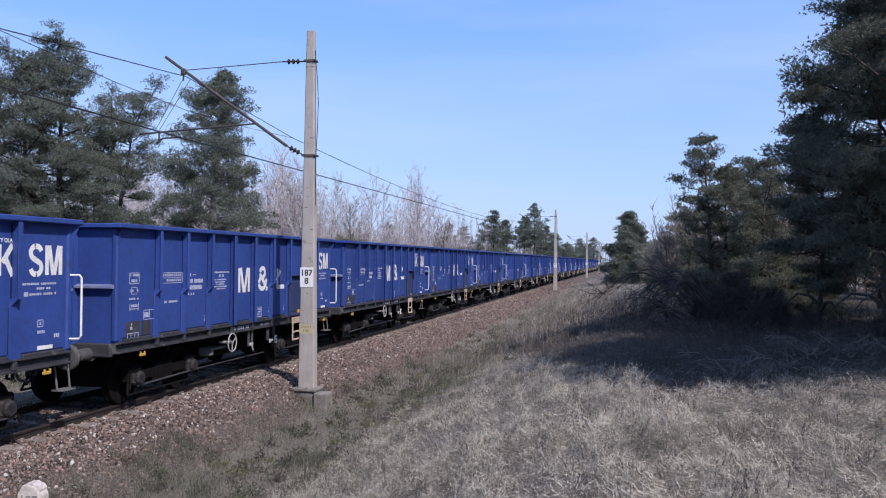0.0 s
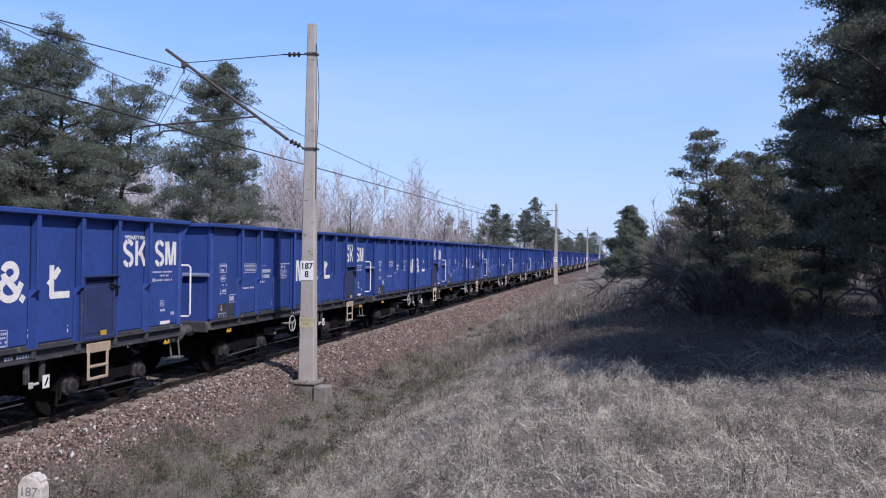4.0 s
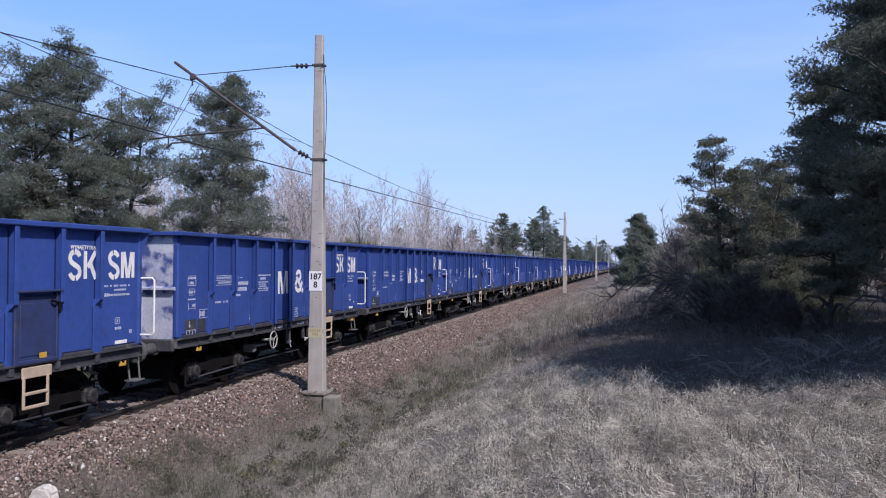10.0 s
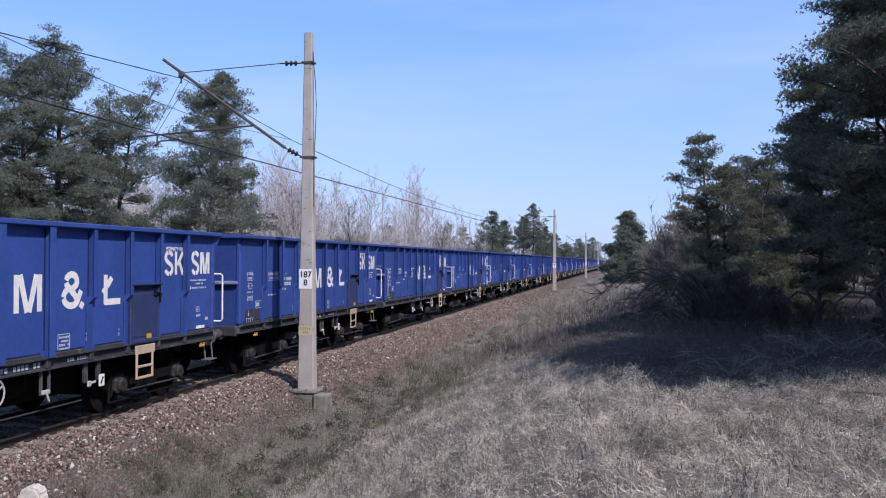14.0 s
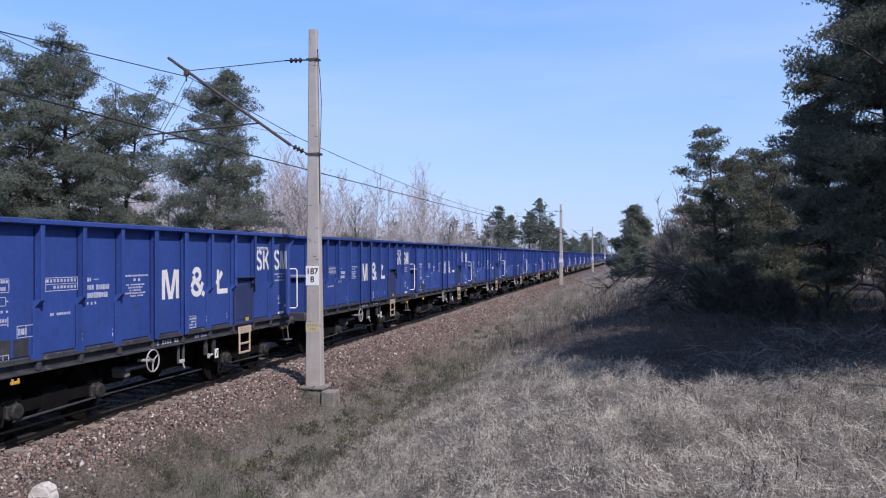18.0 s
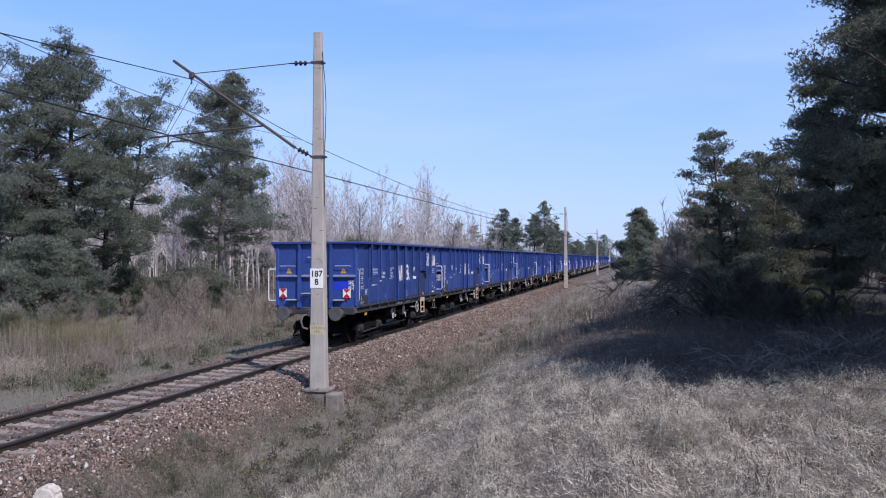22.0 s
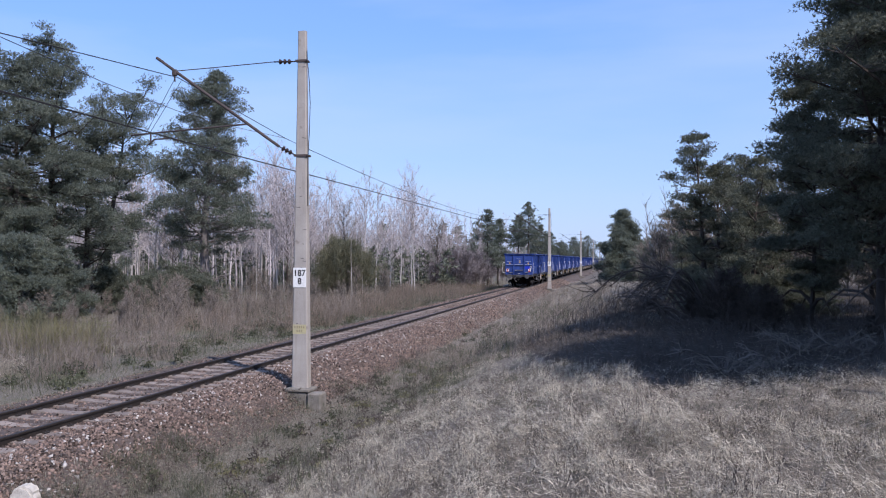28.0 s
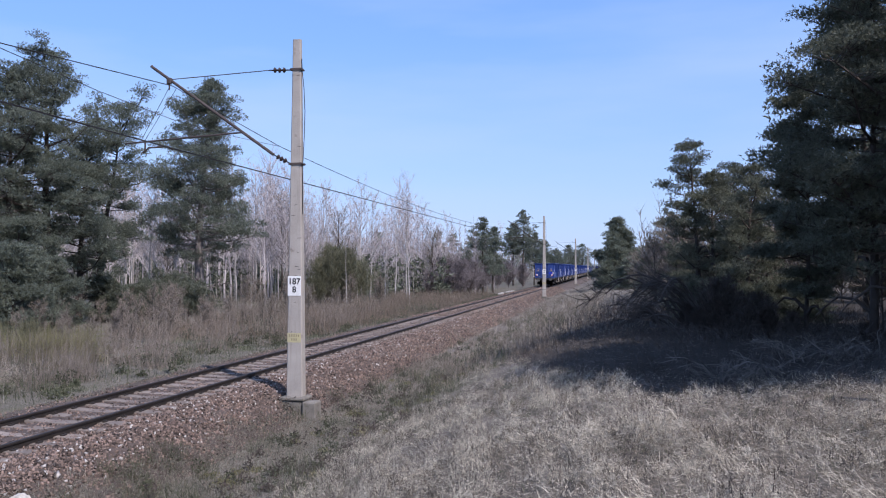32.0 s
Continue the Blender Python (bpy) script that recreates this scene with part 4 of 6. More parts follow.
    if last:
        tagged(w, "blue open freight wagon closing the train, with red-white tail boards")
        for x in (-1.12, 1.05):
            y = -END - 0.05
            bd = part("tail_board", Shape().box((x, y, 1.68), (0.26, 0.01, 0.28), chamfer=0.003), WHITE, w, "white tail board with red triangles")
            t2 = Shape().add([(x - 0.12, y - 0.007, 1.815), (x + 0.12, y - 0.007, 1.815), (x, y - 0.007, 1.68), (x - 0.12, y - 0.007, 1.545), (x + 0.12, y - 0.007, 1.545)], [(0, 2, 1), (2, 3, 4)])
            part("red_triangle", t2, RED, bd)
            part("board_bracket", Shape().tube((x, y + 0.01, 1.84), (x, y + 0.01, 1.90), 0.012, n=6), GREY_STEEL, bd)
            part("board_foot", Shape().tube((x, y + 0.01, 1.47), (x, y + 0.01, 1.535), 0.022, n=8), RED, bd)
    if last or patch:
        part("fresh_paint_patch", Shape().box((0.86, -END - 0.004, 1.93), (0.5, 0.004, 0.3)), BRIGHT_BLUE, w, "brighter blue repainted rectangle")
        nt = Shape()
        for r in range(7):
            for k in range(5):
                if random.random() > 0.12:
                    nt.box((1.115 + 0.052 * k, -END - 0.0075, 1.80 + 0.045 * r), (0.044 * random.uniform(0.6, 1.0), 0.004, 0.034))
        tagged(part("notice_print", nt, WHITE, w, "small white notice drawn as bars"), kind="stuff")
    return w


RUN = [(0.0, -183.4), (1.0, -173.88), (2.0, -164.05), (6.0, -125.22), (7.0, -115.68), (8.0, -105.95), (9.0, -96.28), (10.0, -86.86), (11.0, -77.1), (13.0, -57.88), (16.6, -22.6), (19.0, 0.85), (21.0, 20.48), (23.0, 40.2), (25.5, 64.45), (28.0, 88.6), (32.0, 125.6)]
COUNT = 40
last_wagon = wagon(True, 1.55, True)
kind_a, kind_b = wagon(False, -1.2), wagon(False, 1.55, True)
kind_c = wagon(False, -1.2, hatch_at=3.57)
special = {0: last_wagon, 1: wagon(False, 1.55, True, patch=True), 2: kind_a, 8: kind_b, 14: kind_c, 7: wagon(False, 1.55, True, hatch_at=3.57), 9: tagged(wagon(False, -1.2, dusty=True), "blue open freight wagon with a pale dust-caked end wall")}
wagons = [special[i] if i in special else copy_thing(kind_c if i in (15, 22, 29) else kind_a, pose(TRACK, 0, 0)) for i in range(COUNT)]


# ---------------------------------------------------------------- catenary masts and wires
MAST_X, MAST_Y, SPAN = -7.36, 18.51, 69.0


def mast():
    m = thing("catenary_mast", "tapered grey concrete catenary mast with steel cantilever beside the track", "catenary mast", "masts along the line", at=pose(MAST_X, MAST_Y, 0))
    sh = Shape()
    rings = []
    for z, hx in ((-0.28, 0.200), (0.6, 0.189), (2.5, 0.166), (5.0, 0.136), (8.13, 0.098)):
        hy, c = hx * 0.62, 0.022
        rings += [(-hx + c, -hy, z), (hx - c, -hy, z), (hx, -hy + c, z), (hx, hy - c, z), (hx - c, hy, z), (-hx + c, hy, z), (-hx, hy - c, z), (-hx, -hy + c, z)]
    fc = [(r * 8 + i, r * 8 + (i + 1) % 8, r * 8 + 8 + (i + 1) % 8, r * 8 + 8 + i) for r in range(4) for i in range(8)] + [tuple(range(7, -1, -1)), tuple(range(32, 40))]
    part("shaft", sh.add(rings, fc), CONCRETE, m)
    fo = Shape().box((0, 0, -0.31), (0.60, 0.54, 0.09), chamfer=0.025).box((-0.02, 0, -0.75), (0.5, 0.46, 0.8), chamfer=0.03)
    part("foundation", fo, OLD_CONCRETE, m, "weathered concrete foundation block")
    fo = Shape().box((0.42, -0.1, -0.75), (0.34, 0.4, 0.78), chamfer=0.03)
    part("anchor_block", fo, OLD_CONCRETE, m)
    for z, hx in ((7.42, 0.108), (5.18, 0.136)):
        hy = hx * 0.62 + 0.012
        b = Shape().box((0, -hy, z), (2 * hx + 0.06, 0.022, 0.05)).box((0, hy, z), (2 * hx + 0.06, 0.022, 0.05))
        for s in (-1, 1):
            b.box((s * (hx + 0.02), 0, z), (0.03, 2 * hy + 0.02, 0.04))
            b.tube((s * (hx + 0.02), -hy - 0.05, z), (s * (hx + 0.02), hy + 0.05, z), 0.012, n=6)
        part("clamp_band", b, RUSTY, m)
    # earth wire down the side
    part("earth_wire", Shape().path([(0.12, -0.03, 7.66), (0.14, -0.05, 7.4), (0.19, -0.06, 6.95), (0.215, -0.06, 6.4), (0.20, -0.06, 5.8), (0.165, -0.06, 5.1), (0.158, -0.04, 4.0)], 0.009, 5), WIRE, m)
    dx = -MAST_X

    def at(x, z):
        return (x + dx, 0, z)

    part("cantilever_tube", Shape().tube(at(-7.95, 5.42), at(-11.17, 7.69), 0.036, n=10), RUSTY, m)
    part("top_tie", Shape().path([at(-8.08, 7.44), at(-9.3, 7.39), at(-10.62, 7.34)], 0.011, 6), RUSTY, m)
    for p, q in ((at(-7.49, 5.18), at(-7.95, 5.42)), (at(-7.47, 7.42), at(-8.08, 7.44))):
        ins = Shape()
        P, Q = Vector(p), Vector(q)
        d = (Q - P).normalized()
        ins.tube(P, Q, 0.016, n=6)
        L = (Q - P).length
        prof = []
        for k in range(3):
            h = L * (0.30 + 0.19 * k)
            prof += [(h, 0.022), (h + 0.015, 0.05), (h + 0.045, 0.066), (h + 0.055, 0.06), (h + 0.06, 0.022)]
        ins.lathe(P, d, prof, 12)
        part("insulator", ins, INSULATOR, m, "dark brown ribbed insulator")
    part("messenger_clamp", Shape().box(at(-10.68, 7.3), (0.12, 0.1, 0.16), chamfer=0.02).tube(at(-10.68, 7.22), at(-10.68, 7.08), 0.02, n=6), RUSTY, m)
    part("registration_tube", Shape().tube(at(-8.72, 5.98), at(-11.85, 5.80), 0.022, n=8), RUSTY, m)
    part("steady_arm", Shape().path([at(-11.32, 5.84), at(-11.32, 5.60), at(-11.38, 5.56), at(-11.22, 5.68), at(-10.75, 5.70), at(-10.56, 5.62)], 0.022, 6), RUSTY, m)
    plate = part("number_plate", Shape().box((-0.012, -0.112, 2.31), (0.325, 0.008, 0.46), chamfer=0.003), ENAMEL, m, "white enamel plate with black distance figures")
    writing("figure_row", "187", 0.20, (-0.012, -0.1185, 2.41), BLACK, plate, 0.004)
    writing("figure_row", "8", 0.20, (-0.012, -0.1185, 2.22), BLACK, plate, 0.004)
    yl = part("yellow_plate", Shape().box((-0.01, -0.1150, 1.10), (0.335, 0.004, 0.22)), PALE_YELLOW, m, "faded yellow plate painted on the mast")
    yb = Shape()
    for r, n in ((1.15, 5), (1.06, 3)):
        for k in range(n):
            yb.box((-0.01 + (k - (n - 1) / 2) * 0.055, -0.1185, r), (0.03, 0.002, 0.055))
    tagged(part("figure_print", yb, FADED_MARK, yl), kind="stuff")
    r = random.Random(4)
    ck = Shape()
    for k in range(16):
        z = r.uniform(0.5, 7.8)
        hx = 0.200 - 0.0122 * (z + 0.28)
        ck.box((r.uniform(-0.6, 0.9) * hx * 0.8, -hx * 0.62 - 0.0005, z), (r.uniform(0.03, 0.10), 0.004, r.uniform(0.006, 0.014)), Matrix.Rotation(r.uniform(-0.2, 0.2), 3, "Y"))
    tagged(part("crack_marks", ck, RUSTY, m, "dark hairline cracks in the concrete"), kind="stuff")
    return m


FADED_MARK = material("faded_brown_paint", (0.20, 0.175, 0.10), (0.32, 0.28, 0.16), rough=0.8, scale=25, bump=0)
PALE_YELLOW = material("faded_yellow", (0.46, 0.41, 0.22), (0.38, 0.345, 0.24), rough=0.8, scale=12, fine=60)
first_mast = mast()
for k in (-1, 1, 2, 3, 4, 5):
    copy_thing(first_mast, pose(MAST_X, MAST_Y + SPAN * k, 0))


def wire_x(k):
    return -10.6 if k % 2 == 0 else -9.9


STITCH = 6.5


def hang(k, u):
    """Messenger wire in span k at fraction u."""
    e = STITCH / SPAN
    v = min(u, 1 - u)
    z = 7.18 - 0.56 * v / e if v < e else 5.93 + 0.69 * ((0.5 - v) / (0.5 - e)) ** 2
    return (wire_x(k) * (1 - u) + wire_x(k + 1) * u, MAST_Y + SPAN * (k + u), z)


for k in range(-1, 5):
    mw = Shape().path([hang(k, u / 69) for u in [0, 6.5] + list(range(8, 62, 3)) + [62.5, 69]], 0.011, 5)
    tagged(part("messenger_wire", mw, WIRE), "thin dark messenger wire sagging between two masts", "overhead wire", "overhead wires")
    for off in (-0.03, 0.03):
        cw = Shape().path([(wire_x(k) * (1 - u) + wire_x(k + 1) * u + off, MAST_Y + SPAN * (k + u), 5.65) for u in (0, 0.25, 0.5, 0.75, 1)], 0.009, 5)
        tagged(part("contact_wire", cw, WIRE), "copper contact wire running level over the track", "overhead wire", "overhead wires")
    dr = Shape()
    n = 9
    for i in range(1, n):
        u = i / n
        x, y, z = hang(k, u)
        if 0.14 < u < 0.86:
            dr.tube((x, y, z), (x, y, 5.65), 0.005, n=4)
    tagged(part("dropper_wires", dr, WIRE), "thin dropper wires hanging from the messenger wire", "overhead wire", kind="stuff")
for k in range(0, 5):
    # stitch wire below each mast's messenger clamp
    a, b, y0 = hang(k - 1, 1 - STITCH / SPAN), hang(k, STITCH / SPAN), MAST_Y + SPAN * k
    st = Shape().path([a, (wire_x(k), y0 - 3, 6.44), (wire_x(k), y0, 6.36), (wire_x(k), y0 + 3, 6.44), b], 0.008, 4)
    for dy in (-3, 3):
        st.tube((wire_x(k), y0 + dy, 6.44), (wire_x(k), y0 + dy, 5.65), 0.005, n=4)
    st.tube((wire_x(k) - 0.08, y0, 7.15), (wire_x(k) - 0.85, y0, 5.83), 0.006, n=4).tube((wire_x(k) + 0.1, y0, 7.1), (wire_x(k) - 0.75, y0, 5.83), 0.006, n=4)
    tagged(part("stitch_wire", st, WIRE), "thin stitch wire slung under the messenger clamp", "overhead wire", "overhead wires")

# ---------------------------------------------------------------- distance stone
ST = thing("kilometre_stone", "whitewashed concrete distance stone standing in the verge", "distance stone", at=pose(-6.88, 8.6, float(ground_at(-6.86, 8.6)) + 0.07, 0, 2, 8))
stone = Shape().prism([(-0.145, -0.2), (0.145, -0.2), (0.15, 0.55), (0.142, 0.655), (0.118, 0.70), (0.122, 0.73), (0.085, 0.775), (0.05, 0.78), (0.02, 0.80), (-0.05, 0.792), (-0.075, 0.765), (-0.105, 0.76), (-0.128, 0.70), (-0.15, 0.68), (-0.146, 0.5)], -0.075, 0.075)
stone.prism([(-0.13, -0.2), (0.13, -0.2), (0.132, 0.64), (0.10, 0.70), (0.06, 0.755), (-0.04, 0.77), (-0.09, 0.73), (-0.13, 0.65)], -0.0935, -0.0751)
part("post", stone, LIMESTONE, ST)
writing("figure_row", "187", 0.15, (-0.01, -0.0965, 0.60), GREY_MARK, ST, 0.001)
writing("figure_row", "8", 0.15, (0, -0.0965, 0.43), GREY_MARK, ST, 0.001)


# ---------------------------------------------------------------- trees
def turned(rng, n):
    """Random unit vectors."""
    v = rng.normal(size=(n, 3))
    return v / np.linalg.norm(v, axis=1, keepdims=True)


def tufts(rng, centres, length, width, blades, out=(0.0, 0.0, 0.35)):
    """Needle tufts: thin blades that spread from each centre, drawn the way `out`."""
    c = np.repeat(centres, blades, 0)
    d = turned(rng, len(c)) * 0.85 + out
    d /= np.linalg.norm(d, axis=1, keepdims=True) + 1e-9
    L = length * rng.uniform(0.6, 1.25, (len(c), 1))
    side = np.cross(d, turned(rng, len(c)))
    side /= np.linalg.norm(side, axis=1, keepdims=True) + 1e-9
    v = np.stack([c - side * width, c + side * width, c + d * L], 1).reshape(-1, 3)
    f = np.arange(len(v)).reshape(-1, 3)
    return v, f


def pine(label, px, py, height, base, radius, seed, needle, limbs=50, plates=6, plate=0.55, per=50, tuft=0.16, width=0.013, blades=6, lean=(0.0, 0.0), flat=0.62, name="pine_tree", group="pines by the line", girth=1.0, low_limbs=0,
         rise=0.5, prof=(0.7, 0.95, 1.0, 0.74, 0.42, 0.14), bark=None, low_span=(0.35, 0.95)):
    """A Scots pine: boughs in loose whorls that carry flattened cushions of needle tufts, with gaps of sky between them."""
    rng = np.random.default_rng(seed)
    zg = float(ground_at(px, py))
    t = thing(name, label, "tree", group, at=pose(px, py, zg - 0.15))
    top = height - zg + 0.15
    zs = np.linspace(0, top * 0.985, 9)
    wob = np.cumsum(rng.normal(0, 0.012 * top / 9 * 3, (9, 2)), 0)
    wob -= wob[0]
    axis = np.c_[wob[:, 0] + lean[0] * (zs / top) ** 1.5, wob[:, 1] + lean[1] * (zs / top) ** 1.5, zs]
    r0 = (0.012 * top + 0.03) * girth
    part("trunk", Shape().path(axis.tolist(), [r0 * (1.15 - 1.1 * (k / 8)) for k in range(9)], 9), bark or PINE_BARK, t, smooth=True)
    limb, heart, size, low = Shape(), [], [], []
    b = base - zg

    def trunk_at(z):
        return np.array([np.interp(z, zs, axis[:, 0]), np.interp(z, zs, axis[:, 1]), z])

    for k in range(limbs):
        u = min(0.985, (k + rng.uniform(-0.5, 1.5)) / limbs)
        p0 = trunk_at(b + (top - b) * max(u, 0))
        az = 2.4 * k + rng.uniform(-0.6, 0.6)
        L = radius * float(np.interp(u, [0, 0.15, 0.4, 0.7, 0.9, 1], list(prof))) * rng.choice([0.5, 0.75, 0.95, 1.15]) * rng.uniform(0.85, 1.1)
        d = np.array([math.cos(az), math.sin(az), rng.uniform(-0.25, rise) + 0.7 * u * u])
        d *= 1.08 / np.linalg.norm(d)
        p1 = p0 + d * L * 0.5 + [0, 0, -0.04 * L]
        p2 = p0 + d * L + [0, 0, rng.uniform(0.0, 0.22) * L]
        limb.path([p0.tolist(), p1.tolist(), p2.tolist()], [0.016 * L + 0.012, 0.010 * L + 0.007, 0.006], 4)
        n = max(2, int(round(plates * (0.35 + 0.65 * L / radius))))
        for j in range(n):
            q = 1.0 if j == 0 else rng.uniform(0.38, 1.0)
            s0 = p0 + (p1 - p0) * q * 2 if q < 0.5 else p1 + (p2 - p1) * (q * 2 - 1)
            side = rng.choice([-1, 1]) * rng.uniform(0.1, 0.36) * L * (1.2 - 0.6 * q) * (j > 0)
            s1 = s0 + np.array([-math.sin(az) * side, math.cos(az) * side, rng.uniform(-0.05, 0.2) * L * (j > 0) + 0.05])
            if j:
                limb.tube(s0.tolist(), s1.tolist(), 0.007 + 0.003 * L, 0.004, 3, False)
            heart.append(s1)
            size.append(plate * rng.uniform(0.6, 1.3) * (0.65 + 0.35 * L / radius))
    heart.append(trunk_at(top * 0.985))
    size.append(plate * 0.6)
    for k in range(low_limbs):
        az = rng.uniform(0, 2 * math.pi)
        z0 = b * rng.uniform(*low_span)
        L = radius * rng.uniform(0.5, 1.0)
        o = trunk_at(z0)
        pts = [(o[0] + math.cos(az) * L * q, o[1] + math.sin(az) * L * q, z0 + L * (0.4 * math.sin(q * 3) - 0.15 * q)) for q in (0, 0.3, 0.6, 0.85, 1.0)]
        limb.path(pts, [0.052, 0.042, 0.03, 0.018, 0.006], 5)
    tagged(part("branchwork", limb, bark or PINE_BARK, t), kind="stuff")
    heart, size = np.array(heart), np.array(size)
    i = np.repeat(np.arange(len(heart)), np.maximum(6, (per * (size / plate) ** 1.6)).astype(int))
    r, a = np.sqrt(rng.uniform(0, 1, len(i))), rng.uniform(0, 2 * math.pi, len(i))
    lump = 1 + 0.28 * np.sin(3 * a + i) + 0.2 * np.sin(5 * a + 2.3 * i)
    dome = flat * (np.sqrt(1.02 - r * r) * rng.uniform(-0.45, 1.0, len(i)) - 0.1)
    c = heart[i] + np.c_[r * lump * np.cos(a), r * lump * np.sin(a), dome + rng.normal(0, 0.05, len(i))] * size[i][:, None]
    out = np.repeat(np.c_[np.cos(a) * r, np.sin(a) * r, np.clip(dome / flat, -0.2, 1) + 0.25], blades, 0)
    v, f = tufts(rng, c, tuft, width, blades, out)
    crown = new("crown", soup("crown", v, f, needle))
    crown.parent = t
    tagged(crown, kind="stuff")
    return t


def ray_place(px, depth):
    """A place on the ground from its bearing and its distance from the path."""
    r = (px - 784) / 1474 * depth
    a = radians(11.73)
    return r * math.cos(a) - depth * math.sin(a), r * math.sin(a) + depth * math.cos(a)


def height_at(py, depth):
    return 2.74 + (474.5 - py) / 1474 * depth


GREEN = "tall Scots pine with dense grey-green crown in dry undergrowth"
# far side of the line
ROUND = (0.75, 0.95, 1.0, 0.85, 0.6, 0.3)
SPIRE = (0.8, 1.0, 0.95, 0.72, 0.42, 0.16)
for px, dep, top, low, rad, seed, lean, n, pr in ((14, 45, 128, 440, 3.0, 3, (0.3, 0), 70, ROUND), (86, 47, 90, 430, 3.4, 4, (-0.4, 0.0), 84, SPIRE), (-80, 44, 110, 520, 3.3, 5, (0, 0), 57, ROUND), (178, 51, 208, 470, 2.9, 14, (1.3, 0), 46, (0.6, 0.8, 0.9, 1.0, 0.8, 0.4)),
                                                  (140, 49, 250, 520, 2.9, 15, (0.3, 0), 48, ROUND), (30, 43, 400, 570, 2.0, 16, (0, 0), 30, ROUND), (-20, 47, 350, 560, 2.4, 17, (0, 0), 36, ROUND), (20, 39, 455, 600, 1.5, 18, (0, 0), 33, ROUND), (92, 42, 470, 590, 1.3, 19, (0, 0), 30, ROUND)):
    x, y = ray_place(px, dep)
    pine(GREEN, x, y, height_at(top, dep), height_at(low, dep), rad, seed, NEEDLE_LIT, limbs=n, plates=10, plate=0.48, per=60, tuft=0.13, width=0.017, blades=5, lean=lean, low_limbs=4, prof=pr, girth=1.3)
x, y = ray_place(356, 62)
pine("slender Scots pine with bare arching lower boughs", x, y, height_at(146, 62), height_at(462, 62), 3.9, 8, NEEDLE_LIT, limbs=105, plates=11, plate=0.6, per=60, flat=0.75, tuft=0.16, width=0.021, blades=5, lean=(0.7, 0.0), low_limbs=14, prof=(0.75, 1.0, 0.86, 0.6, 0.27, 0.04), girth=1.5, bark=LIT_BARK, low_span=(0.25, 0.62))
for px, dep, top, rad, seed in ((268, 54, 512, 1.7, 131), (300, 58, 500, 1.9, 132), (335, 57, 514, 1.6, 133), (232, 52, 518, 1.4, 134), (188, 50, 500, 1.5, 135)):
    x, y = ray_place(px, dep)
    pine("low bushy pine half hidden in the brown scrub", x, y, height_at(top, dep), float(ground_at(x, y)) + 0.1, rad, seed, NEEDLE, limbs=30, plates=7, plate=0.5, per=44, tuft=0.16, width=0.02, blades=5, prof=(1.0, 1.0, 0.9, 0.7, 0.45, 0.2))
CONE = (0.9, 1.0, 0.82, 0.5, 0.22, 0.05)
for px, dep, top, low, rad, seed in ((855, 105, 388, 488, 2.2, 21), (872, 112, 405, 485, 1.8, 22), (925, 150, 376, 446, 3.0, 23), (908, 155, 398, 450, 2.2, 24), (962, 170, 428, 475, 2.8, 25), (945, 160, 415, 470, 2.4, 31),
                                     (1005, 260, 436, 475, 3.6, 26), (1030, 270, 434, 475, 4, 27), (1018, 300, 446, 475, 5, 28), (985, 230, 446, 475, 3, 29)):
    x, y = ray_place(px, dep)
    pine("distant dark green Scots pine above the line", x, y, height_at(top, dep), height_at(low, dep), rad, seed, NEEDLE_LIT, limbs=56, plates=6, plate=0.17 * rad, per=17, tuft=0.3, width=0.035, blades=5, rise=0.3, prof=CONE)
# near side
x, y = ray_place(1094, 97)
pine("rounded young pine beside the line", x, y, height_at(390, 97), height_at(522, 97), 2.7, 41, NEEDLE_LIT, limbs=120, plates=9, plate=0.5, per=26, tuft=0.26, width=0.03, blades=5, prof=(1.0, 1.05, 0.92, 0.58, 0.28, 0.05))
for px, dep, top, rad, seed in ((1088, 95, 425, 2.0, 141), (1101, 98, 418, 2.1, 142), (1118, 90, 462, 1.5, 143)):
    x, y = ray_place(px, dep)
    pine("young pine crowding beside the line", x, y, height_at(top, dep), height_at(522, dep), rad, seed, NEEDLE_LIT, limbs=70, plates=8, plate=0.5, per=26, tuft=0.26, width=0.03, blades=5, prof=(1.0, 1.05, 0.92, 0.6, 0.3, 0.06))
for px, dep, top, low, rad, seed, n in ((1181, 46, 378, 540, 1.15, 42, 42), (1150, 60, 440, 540, 1.1, 43, 30), (1206, 36, 392, 540, 1.0, 44, 36)):
    x, y = ray_place(px, dep)
    pine("young pine among bare scrub", x, y, height_at(top, dep), height_at(low, dep), rad, seed, NEEDLE, limbs=n, plates=8, plate=0.26, per=44, tuft=0.085, width=0.012, blades=5)
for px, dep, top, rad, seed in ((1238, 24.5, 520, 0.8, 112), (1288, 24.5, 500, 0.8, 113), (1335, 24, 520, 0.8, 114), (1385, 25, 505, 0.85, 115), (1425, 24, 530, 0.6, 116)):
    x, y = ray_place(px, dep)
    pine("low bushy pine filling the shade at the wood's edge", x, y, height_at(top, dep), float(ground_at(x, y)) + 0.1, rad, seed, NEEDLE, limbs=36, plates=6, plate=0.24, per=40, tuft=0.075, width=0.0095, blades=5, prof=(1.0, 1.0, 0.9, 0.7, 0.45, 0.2))
